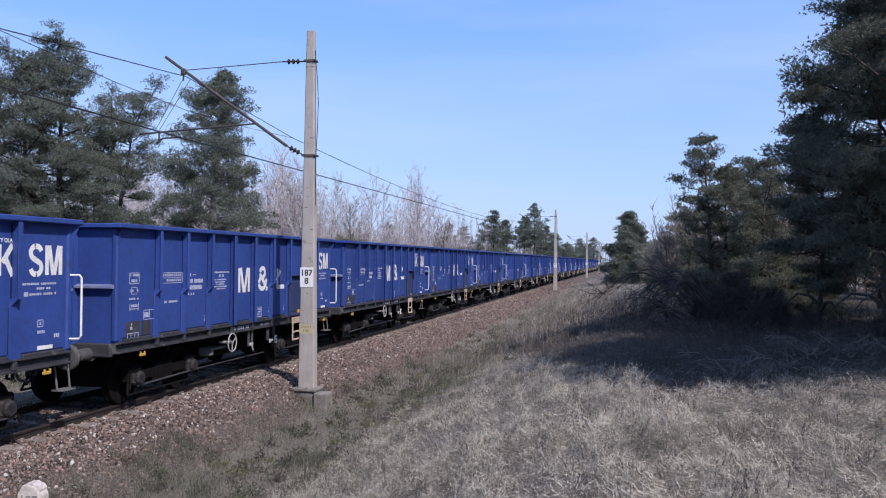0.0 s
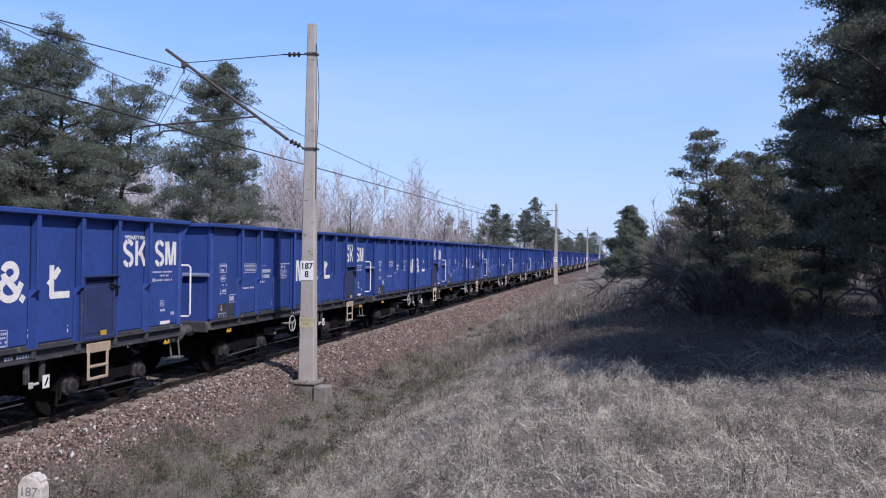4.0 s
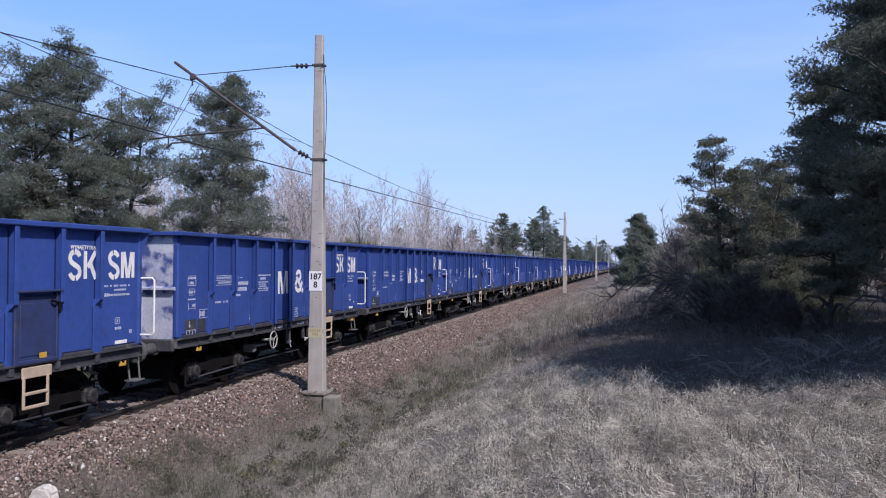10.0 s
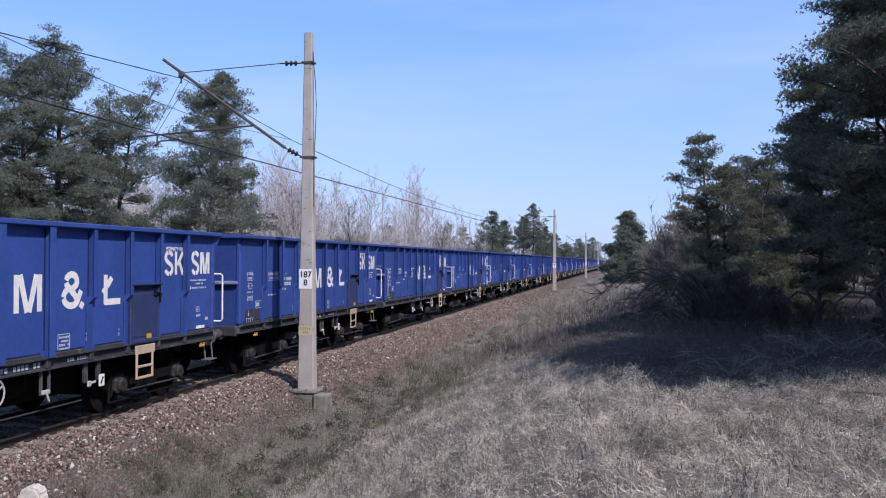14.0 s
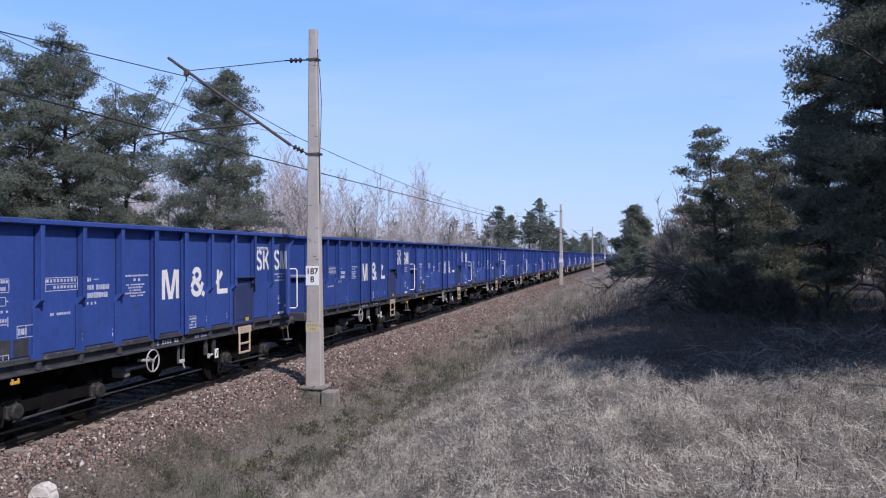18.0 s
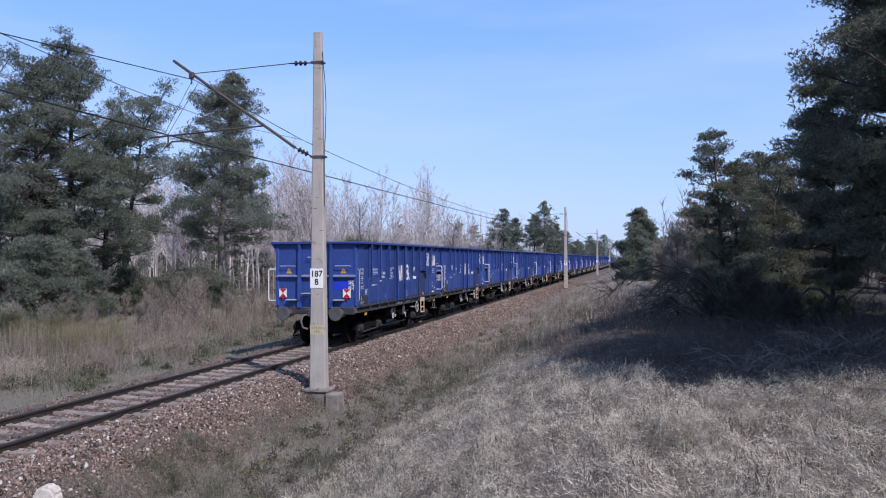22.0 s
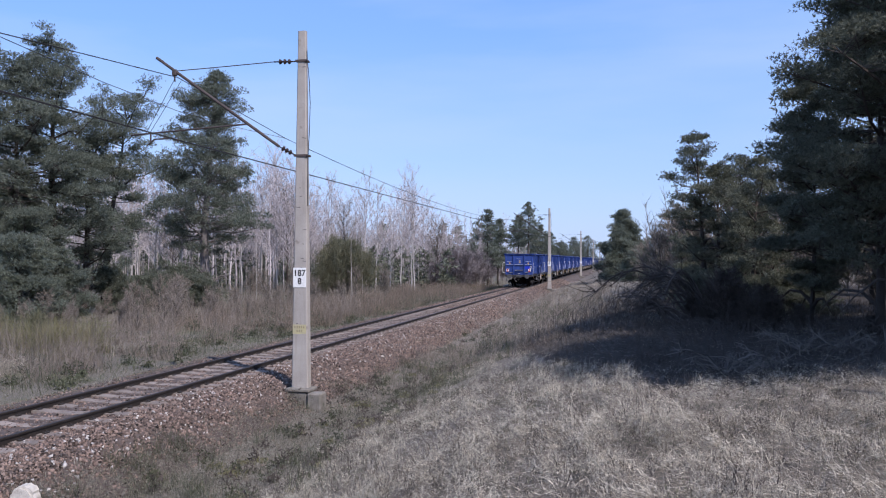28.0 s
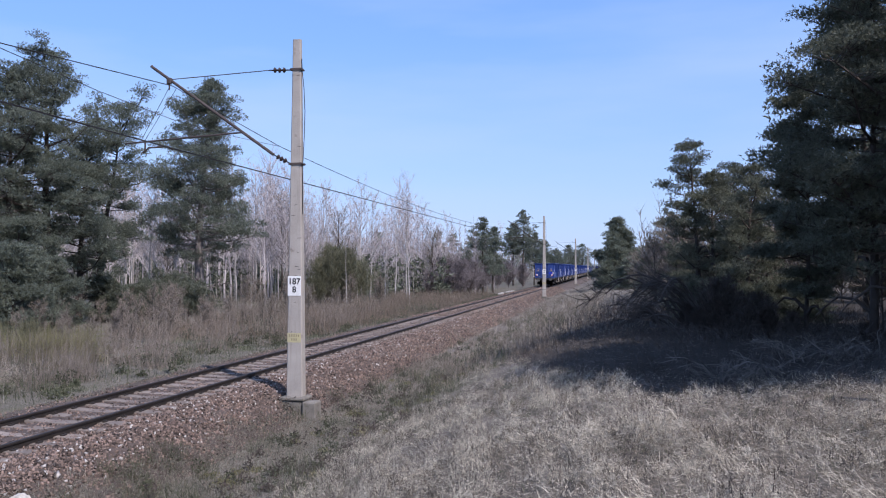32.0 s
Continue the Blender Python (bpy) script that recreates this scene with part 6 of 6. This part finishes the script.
# short thatch that covers the soil everywhere
tx, ty = rng.uniform(-5.0, 7.0, 130000), 3.0 + 13.5 * rng.uniform(0, 1, 130000) ** 1.25
ok = (ty < shade_line(tx) - 0.1) & (tx - TRACK > 5.2 + 0.4 * np.sin(ty * 0.8))
tx, ty = tx[ok], ty[ok]
half = rng.uniform(size=len(tx)) < 0.45 + 0.3 * (patchy(tx * 2, ty * 2, 61) - 0.5)
blades("thatch", "short matted straw thatch over the soil", tx[half], ty[half], 0.03, 0.09, 0.0032, STRAW, 62, lean=0.25, flat=1.4, lift=0.03, swept=0.9)
blades("thatch", "short dull brown thatch over the soil", tx[~half], ty[~half], 0.03, 0.09, 0.0034, OLD_STRAW, 63, lean=0.25, flat=1.4, lift=0.03, swept=0.9)
# drooping tussocks: many long blades falling from one crown
c = 1000
cx, cy = rng.uniform(-5.0, 6.5, c), 3.0 + 14 * rng.uniform(0, 1, c) ** 1.3
i = np.repeat(np.flatnonzero(cy < shade_line(cx) - 0.2), 42)
tx, ty = cx[i] + rng.normal(0, 0.05, len(i)), cy[i] + rng.normal(0, 0.05, len(i))
blades("grass_tussocks", "drooping tussocks of pale dry grass on the bank", tx, ty, 0.05, 0.20, 0.0021, STRAW, 27, lean=0.35, flat=1.05, lift=0.08, lumps=0.15)
a, b = rng.uniform(-6, 8, 26000), rng.uniform(-9, 3.2, 26000)
blades("path_straw", "thin trodden dry grass where the path runs", a, b, 0.05, 0.25, 0.004, OLD_STRAW, 31, lean=0.35, flat=1.25, lift=0.03)
c = 2300
cx, cy = rng.uniform(-5.2, 6.0, c), 3.0 + 14 * rng.uniform(0, 1, c) ** 1.3
i = np.repeat(np.flatnonzero(cy < shade_line(cx) - 0.2), 22)
tx, ty = cx[i] + rng.normal(0, 0.045, len(i)), cy[i] + rng.normal(0, 0.045, len(i))
blades("dead_tufts", "small dark brown tufts of dead weeds in the straw", tx, ty, 0.04, 0.17, 0.0035, DARK_TWIG, 28, lean=0.5, flat=0.8, lift=0.1, lumps=0.15, category="weed")
c = 120
cx, cy = rng.uniform(-5.2, 3.0, c), 3.5 + 14 * rng.uniform(0, 1, c) ** 1.2
i = np.repeat(np.flatnonzero(cy < shade_line(cx) - 0.2), 110)
tx, ty = cx[i] + rng.normal(0, 0.22, len(i)), cy[i] + rng.normal(0, 0.22, len(i))
blades("green_sprouts", "thin dull green blades sprouting through the straw", tx, ty, 0.05, 0.2, 0.003, SHRUB, 29, lean=0.5, flat=0.8, lift=0.1)


def verge_edge(y):
    """How far from the centre line the ballast shoulder is still bare."""
    return np.interp(y, [5, 10.5, 13, 16, 19, 23, 30], [2.4, 2.36, 2.44, 2.5, 2.6, 2.85, 2.95]) + 0.12 * np.sin(np.asarray(y) * 2.3) + 0.08 * np.sin(np.asarray(y) * 5.1)


a, b = clumped(rng, 170000, TRACK + 1.9, TRACK + 6.8, 4, 32, 0.24, 40)
keep = (a - TRACK > verge_edge(b) + rng.normal(0, 0.12, len(a))) & (rng.uniform(size=len(a)) < 0.7 + 0.4 * patchy(a, b, 2))
a, b = a[keep], b[keep]
c, d = clumped(rng, 60000, TRACK + 2.0, TRACK + 4.6, 6, 19, 0.16, 50)
c2, d2 = clumped(rng, 30000, TRACK + 2.2, TRACK + 4.8, 6, 13, 0.13, 60)
c, d = np.r_[c, c2], np.r_[d, d2]
ok = c - TRACK > verge_edge(d) + rng.normal(0, 0.15, len(c))
a, b = np.r_[a, c[ok]], np.r_[b, d[ok]]
half = rng.uniform(size=len(a)) < 0.68 + 0.5 * patchy(a * 0.7, b * 0.7, 8)
blades("verge_grass", "short grey dry grass on the verge below the ballast", a[half], b[half], 0.04, 0.18, 0.0032, GREY_STRAW, 12, lean=0.45, flat=1.15, lift=0.06)
blades("verge_weeds", "low dull green weeds on the verge below the ballast", a[~half], b[~half], 0.04, 0.18, 0.0045, SHRUB, 24, lean=0.5, flat=0.7, lift=0.03, category="weed")
a, b = clumped(rng, 2600, TRACK + 2.3, TRACK + 3.9, 8.6, 13.5, 0.09, 85)
blades("verge_tufts", "upright grey-green grass tufts at the foot of the ballast", a, b, 0.10, 0.36, 0.0035, SHRUB, 64, lean=0.35, flat=0.25)
a, b = clumped(rng, 16000, TRACK + 2.4, TRACK + 6.2, 6, 30, 0.35, 30)
keep = a - TRACK > verge_edge(b)
blades("verge_twigs", "thin dark dead twigs standing in the verge grass", a[keep], b[keep], 0.08, 0.36, 0.003, DARK_TWIG, 39, lean=0.6, flat=0.5, category="weed")
a, b = clumped(rng, 9000, TRACK + 2.2, TRACK + 6.6, 10, 52, 0.17, 110)
keep = a - TRACK > verge_edge(b) + 0.1
blades("low_green_shrubs", "low dark green shrubs on the verge", a[keep], b[keep], 0.10, 0.52, 0.005, SHRUB, 22, lean=0.5, flat=0.35, category="shrub")


def low_bushes(name, label, seed, n, d0, d1, y0, y1, leaves, leaf, tall, mat):
    """Low leafy cushions scattered along the verge."""
    r = np.random.default_rng(seed)
    cx, cy = TRACK + r.uniform(d0, d1, n), y0 + (y1 - y0) * r.uniform(0, 1, n) ** 1.3
    ok = (cx - TRACK > verge_edge(cy) + 0.05) | (d1 < 0)
    cx, cy = cx[ok], cy[ok]
    size = r.uniform(0.10, 0.30, len(cx)) * (1.0 if d1 > 0 else 1.5)
    i = np.repeat(np.arange(len(cx)), leaves)
    q = turned(r, len(i)) * (r.uniform(0, 1, (len(i), 1)) ** 0.5) * (size[i] * (0.7 + 0.6 * r.uniform(size=len(i))))[:, None]
    q[:, 2] = np.abs(q[:, 2]) * tall
    v, f = tufts(r, np.c_[cx[i], cy[i], surface_at(cx[i], cy[i])] + q, leaf, leaf * 0.22, 3, (0.0, 0.0, 0.4))
    return tagged(new(name, soup(name, v, f, mat)), label, "shrub", kind="stuff")


low_bushes("low_shrubs", "low dark green leafy cushions on the verge", 121, 60, 2.8, 5.8, 9, 44, 60, 0.05, 1.2, SHRUB)
low_bushes("low_shrubs", "low brown dead herb cushions on the verge", 122, 80, 2.6, 5.8, 6, 44, 40, 0.06, 1.3, DARK_TWIG)
low_bushes("low_shrubs", "low brown herb cushions beyond the track", 124, 60, -13, -5.5, 12, 60, 90, 0.07, 2.2, BROWN_TWIG)
low_bushes("low_shrubs", "low dark green cushions beyond the track", 125, 150, -12, -3.6, 10, 60, 60, 0.09, 1.1, SHRUB)
low_bushes("low_shrubs", "low yellow-green mossy cushions on the verge", 123, 34, 3.2, 6.0, 9, 30, 70, 0.045, 0.5, GREEN_TUFT)
a, b = clumped(rng, 90000, TRACK + 3.2, 6, 22, 100, 0.5, 40)
keep = (a - TRACK > 2.9) & (rng.uniform(size=len(a)) < 0.2 + patchy(a * 0.4, b * 0.4, 3))
blades("tall_dry_grass", "tall grey dry grass along the line", a[keep][::2], b[keep][::2], 0.1, 0.42, 0.007, PALE_STEM, 13, lean=0.6, flat=0.6)
a, b = clumped(rng, 30000, TRACK + 2.8, TRACK + 9.5, 26, 120, 0.35, 40)
blades("tall_dry_grass", "standing dry grass along the foot of the ballast", a[::2], b[::2], 0.12, 0.5, 0.012, PALE_STEM, 33, lean=0.5, flat=0.5)
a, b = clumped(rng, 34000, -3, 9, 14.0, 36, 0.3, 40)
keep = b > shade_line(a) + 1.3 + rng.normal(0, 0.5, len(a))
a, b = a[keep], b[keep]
# stems in the dark twig colour, to darken the shaded strip
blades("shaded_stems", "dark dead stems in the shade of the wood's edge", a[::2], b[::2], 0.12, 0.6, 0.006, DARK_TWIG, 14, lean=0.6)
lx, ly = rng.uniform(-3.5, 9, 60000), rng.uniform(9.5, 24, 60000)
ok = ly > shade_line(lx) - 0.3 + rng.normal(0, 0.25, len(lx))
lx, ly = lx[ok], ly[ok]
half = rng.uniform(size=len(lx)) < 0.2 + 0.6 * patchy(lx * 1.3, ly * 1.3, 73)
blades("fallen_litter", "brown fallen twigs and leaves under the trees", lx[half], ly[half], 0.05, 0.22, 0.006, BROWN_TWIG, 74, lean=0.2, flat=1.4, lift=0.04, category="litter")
blades("fallen_litter", "dark litter of twigs under the trees", lx[~half], ly[~half], 0.05, 0.3, 0.006, DARK_TWIG, 75, lean=0.35, flat=1.2, lift=0.04, category="litter")
c = 240
cx, cy = TRACK + rng.uniform(3.3, 9.0, c), 22 + 60 * rng.uniform(0, 1, c) ** 1.3
i = np.repeat(np.arange(c), 70)
a, b = cx[i] + rng.normal(0, 0.12, len(i)), cy[i] + rng.normal(0, 0.12, len(i))
ok = i % 4 > 0
blades("dwarf_shrubs", "twiggy grey-brown dwarf shrubs along the line", a[ok], b[ok], 0.15, 0.75, 0.005, BROWN_TWIG, 126, lean=0.6, category="shrub")
blades("dwarf_shrubs", "dull green dwarf shrubs along the line", a[~ok], b[~ok], 0.15, 0.6, 0.007, SHRUB, 127, lean=0.6, category="shrub")
# beyond the line
x, y = clumped(rng, 120000, -48, TRACK - 3.9, 12, 125, 0.55, 160)
u = np.clip((TRACK - 3.9 - x) / 3.5, 0, 1)
keep = (rng.uniform(size=len(x)) < (0.12 + 0.88 * u) * (1.5 * patchy(x * 0.3, y * 0.3, 4) - 0.1)) & (x < TRACK - 3.7)
x, y = x[keep], y[keep]
half = rng.uniform(size=len(x)) < 0.6
blades("dry_stems", "tall brown dry stems and scrub beyond the track", x[half][::2], y[half][::2], 0.2, 1.15, 0.007, REED, 15, lean=0.5)
blades("dry_stems", "tall grey dry stems and scrub beyond the track", x[~half][::2], y[~half][::2], 0.15, 0.8, 0.008, PALE_STEM, 18, lean=0.7)
x, y = TRACK - 1.55 - 7.5 * rng.uniform(0, 1, 90000) ** 1.4, 8 + 62 * rng.uniform(0, 1, 90000) ** 2.0
half = rng.uniform(size=len(x)) < 0.3 + 0.6 * patchy(x * 0.8, y * 0.5, 9)
blades("far_verge_grass", "short grey dry grass beyond the ballast", x[half], y[half], 0.03, 0.14, 0.005, GREY_STRAW, 16, lean=0.6, flat=0.9)
blades("far_verge_grass", "short dull green grass beyond the ballast", x[~half], y[~half], 0.03, 0.11, 0.005, GREEN_TUFT, 26, lean=0.6, flat=0.9)
x, y = clumped(rng, 110000, TRACK - 7.5, TRACK - 1.6, 8, 34, 0.4, 60)
x = np.minimum(x, TRACK - 1.5)
half = rng.uniform(size=len(x)) < 0.2 + 0.75 * patchy(x * 0.9, y * 0.7, 65)
blades("trackside_grass", "short dull dry grass between the far rail and the scrub", x[half], y[half], 0.03, 0.13, 0.0045, GREY_STRAW, 66, lean=0.4, flat=1.1, lift=0.02)
blades("trackside_grass", "short dull green grass between the far rail and the scrub", x[~half], y[~half], 0.03, 0.11, 0.005, SHRUB, 67, lean=0.4, flat=1.0, lift=0.02)
x, y = clumped(rng, 26000, TRACK - 16, TRACK - 5.0, 12, 60, 0.35, 260)
blades("scrub_shoots", "brown twiggy scrub shoots in clumps beyond the track", x, y, 0.3, 1.5, 0.006, BROWN_TWIG, 36, lean=0.4, category="scrub")
x, y = clumped(rng, 42000, TRACK - 13, TRACK - 3.6, 34, 100, 0.5, 170)
keep = x < TRACK - 2.9 - 1.6 * np.clip((58 - y) / 24, 0, 1)
x, y = x[keep], y[keep]
half = rng.uniform(size=len(x)) < 0.05 + 0.55 * patchy(x * 0.35, y * 0.22, 68)
blades("russet_scrub", "russet twiggy shoots crowding the verge beyond the track", x[half], y[half], 0.3, 1.55, 0.008, RUST_TWIG, 69, lean=0.35, category="scrub")
blades("brown_herbs", "dull brown-green dead herbs crowding the verge beyond the track", x[~half], y[~half], 0.15, 0.9, 0.009, REED, 70, lean=0.5, category="scrub")
x, y = clumped(rng, 34000, TRACK - 9.0, TRACK - 1.9, 26, 105, 0.4, 110)
x = np.minimum(x, TRACK - 1.8)
blades("green_verge", "dull green low growth between the far rail and the scrub", x, y, 0.06, 0.42, 0.011, SHRUB, 71, lean=0.5, flat=0.6, category="weed")
x, y = clumped(rng, 1800, TRACK - 6.5, TRACK - 3.0, 8, 60, 0.1, 60)
blades("weeds", "small dark green weeds beside the ballast", x, y, 0.08, 0.35, 0.008, SHRUB, 23, lean=0.5, flat=0.4, category="weed")
a, b = [], []
for px, dep, n in ((35, 28.5, 2600), (78, 27.6, 3600), (112, 28.4, 3200), (150, 29.5, 2400), (60, 31.5, 2400), (-10, 30, 1800)):
    gx, gy = ray_place(px, dep)
    a.append(gx + rng.normal(0, 0.24, n))
    b.append(gy + rng.normal(0, 0.3, n))
a, b = np.concatenate(a), np.concatenate(b)
half = rng.uniform(size=len(a)) < 0.55
blades("green_shoots", "yellow-green shoots of a low willow thicket", a[half], b[half], 0.25, 1.75, 0.006, GREEN_TUFT, 17, lean=0.55, category="bush")
blades("brown_shoots", "brown older shoots of a low willow thicket", a[~half], b[~half], 0.2, 1.45, 0.006, BROWN_TWIG, 72, lean=0.6, category="bush")
x, y = clumped(rng, 30000, -42, TRACK - 4.5, 14, 100, 0.5, 120)
blades("green_undergrowth", "dull green undergrowth among the scrub beyond the track", x, y, 0.1, 0.8, 0.01, SHRUB, 37, lean=0.6, flat=0.4, category="bush")
gx, gy = ray_place(5, 24)
a, b = clumped(rng, 5200, gx - 1.3, gx + 1.0, gy - 1.0, gy + 1.5, 0.25, 400)
blades("pale_tangle", "pale grey tangle of dead bramble stems beside the track", a, b, 0.2, 0.7, 0.006, PALE_STEM, 38, lean=0.6, flat=0.9, lift=0.3, category="bush")
# two pale slabs left lying by the line
slab = thing("concrete_slab", "pale concrete slab lying beside the track", "slab", "slabs by the line", at=pose(TRACK - 3.8, 101.5, -0.5, 0, 0, 3))
part("block", Shape().box((0, 0, 0), (0.34, 5.4, 0.28), chamfer=0.03), PALE_STONE, slab)
copy_thing(slab, pose(TRACK - 3.75, 110.5, -0.5, 0, 0, -2))


# ---------------------------------------------------------------- ballast stones
def stones(name, label, x, y, z, smin, smax, mat, seed):
    rng = np.random.default_rng(seed)
    # sharp-edged lumps of eight faces
    cube = np.array([(1, 0, 0), (0, 1, 0), (-1, 0, 0), (0, -1, 0), (0.3, 0.1, 0.9), (-0.2, 0.2, -0.9)])
    tri = np.array([(0, 1, 4), (1, 2, 4), (2, 3, 4), (3, 0, 4), (1, 0, 5), (2, 1, 5), (3, 2, 5), (0, 3, 5)])
    n = len(x)
    size = rng.uniform(smin, smax, (n, 1, 1))
    v = (cube[None] + rng.normal(0, 0.22, (n, 6, 3))) * (rng.uniform(0.6, 1.15, (n, 6, 1)) + 0.0) * size * rng.uniform(0.55, 1.25, (n, 1, 3)) * 0.5
    for ax in (0, 1, 2):
        a = rng.uniform(0, 2 * math.pi, n)
        c, s = np.cos(a)[:, None], np.sin(a)[:, None]
        i, j = (ax + 1) % 3, (ax + 2) % 3
        vi, vj = v[..., i] * c - v[..., j] * s, v[..., i] * s + v[..., j] * c
        v[..., i], v[..., j] = vi, vj
    v += np.stack([x, y, z], -1)[:, None]
    f = (tri[None] + (np.arange(n) * 6)[:, None, None]).reshape(-1, 3)
    return tagged(new(name, soup(name, v.reshape(-1, 3), f, mat)), label, "ballast", kind="stuff")


rng = np.random.default_rng(31)


def bed_height(d):
    return np.interp(np.abs(d), [0, 1.75, 2.1, 3.3], [-0.135, -0.135, -0.22, -0.92])


n = 56000
y = 5 + 50 * rng.uniform(0, 1, n) ** 1.5
d = rng.uniform(0.85, 3.2, n)
ok = (d < verge_edge(y) + np.abs(rng.normal(0, 0.22, n)) - 0.05) | (rng.uniform(size=n) < 0.15)
d, y = d[ok], y[ok]
stones("ballast_stones", "loose reddish-brown crushed ballast stones", TRACK + d, y, bed_height(d) + 0.005, 0.035, 0.088, STONE, 32)
n = 15000
y = 5 + 45 * rng.uniform(0, 1, n) ** 1.3
d = rng.uniform(-2.1, 0.85, n)
stones("ballast_stones", "crushed stones between the rails", TRACK + d, y, bed_height(d) + 0.0, 0.04, 0.08, STONE, 33)
n = 26000
y = 48 + 75 * rng.uniform(0, 1, n) ** 1.3
d = rng.uniform(-1.9, 3.1, n)
stones("ballast_stones", "reddish-brown crushed stones far along the line", TRACK + d, y, bed_height(d) + 0.005, 0.06, 0.14, STONE, 36)
n = 1500
y = 5 + 60 * rng.uniform(0, 1, n) ** 1.4
d = rng.uniform(0.9, 2.6, n)
stones("pale_stones", "scattered pale stones on the ballast", TRACK + d, y, np.maximum(bed_height(d), ground_at(TRACK + d, y)) + 0.02, 0.04, 0.09, PALE_STONE, 34)
n = 3600
y = 4 + 30 * rng.uniform(0, 1, n) ** 1.4
d = rng.uniform(2.8, 4.6, n)
stones("verge_stones", "stones strayed into the verge grass", TRACK + d, y, np.maximum(bed_height(d), ground_at(TRACK + d, y)), 0.03, 0.07, STONE, 35)


# ---------------------------------------------------------------- fallen branches
def fallen(label, name, px, dep, reach, rise, seed, boughs, toward):
    rng = np.random.default_rng(seed)
    x, y = ray_place(px, dep)
    z = float(ground_at(x, y))
    t = thing(name, label, "dead branches", at=pose(x, y, z))
    for k in range(boughs):
        b = Shape()
        a = toward + rng.uniform(-1.0, 1.0)
        L = reach * rng.uniform(0.45, 1.15)
        hgt = rise * rng.uniform(0.4, 1.1)
        o = np.array([rng.normal(0, 0.25), rng.normal(0, 0.4), rng.uniform(0, 0.3)])
        pts = []
        for q in np.linspace(0, 1, 9):
            pts.append(o + [math.cos(a) * L * q, math.sin(a) * L * q, hgt * math.sin(min(1, q * 1.15) * 2.6) + 0.05])
        b.path([p.tolist() for p in pts], [0.034 * (1 - 0.85 * q) + 0.005 for q in np.linspace(0, 1, 9)], 5)
        for j in range(24):
            i = int(rng.integers(2, 9))
            p = pts[i]
            dd = np.array([math.cos(a), math.sin(a), 0]) * 0.6 + turned(rng, 1)[0]
            q = p + dd * L * rng.uniform(0.08, 0.25)
            r = q + (dd + [0, 0, -0.5]) * L * 0.1
            b.path([p.tolist(), q.tolist(), r.tolist()], [0.010, 0.006, 0.003], 3)
        part("bough", b, DARK_TWIG, t)
    return t


fallen("fallen tree top with arching bare dark boughs", "fallen_tree", 1230, 22.5, 2.5, 1.15, 91, 14, math.radians(184))
fallen("fallen tangle of bare dark boughs in the shade", "fallen_tree", 1185, 21.5, 1.7, 0.6, 92, 8, math.radians(195))


def brushwood(label, px, dep, seed, sticks, wide, mat):
    rng = np.random.default_rng(seed)
    x, y = ray_place(px, dep)
    t = thing("brushwood_heap", label, "dead branches", "heaps of brushwood", at=pose(x, y, float(ground_at(x, y))))
    for k in range(sticks):
        c = np.array([rng.normal(0, wide * 0.4), rng.normal(0, 0.4), 0.0])
        a = rng.uniform(0, 2 * math.pi)
        L = rng.uniform(0.25, 0.85)
        d = np.array([math.cos(a), math.sin(a) * 0.6, rng.uniform(0.05, 0.7)])
        p = [c + d * L * q + [0, 0, 0.12 * math.sin(q * 3) + rng.normal(0, 0.02)] + np.array([rng.normal(0, 0.05), rng.normal(0, 0.05), 0]) for q in (0, 0.33, 0.66, 1)]
        st = Shape().path([i.tolist() for i in p], [0.016, 0.013, 0.009, 0.004], 4)
        for j in range(5):
            q = p[1] + (p[3] - p[1]) * rng.uniform(0, 0.9)
            st.path([q.tolist(), (q + (d * 0.6 + turned(rng, 1)[0] * 0.7) * L * 0.3).tolist()], [0.007, 0.003], 3)
        part("stick", st, mat, t)
    return t


brushwood("heap of dead grey brushwood on the grass", 1325, 13.9, 93, 60, 1.3, BRUSH)
brushwood("heap of dead brushwood under the pines", 1440, 15.4, 94, 46, 1.8, BRUSH)
brushwood("scattered dead brushwood at the wood's edge", 1250, 19.5, 95, 26, 1.8, DARK_TWIG)
brushwood("scattered dead brushwood at the wood's edge", 1540, 17.5, 96, 26, 1.6, DARK_TWIG)


# ---------------------------------------------------------------- what moves
def motions():
    for i, w in enumerate(wagons):
        walk(w, [(t, pose(TRACK, y + i * LENGTH, 0)) for t, y in RUN])


motions()
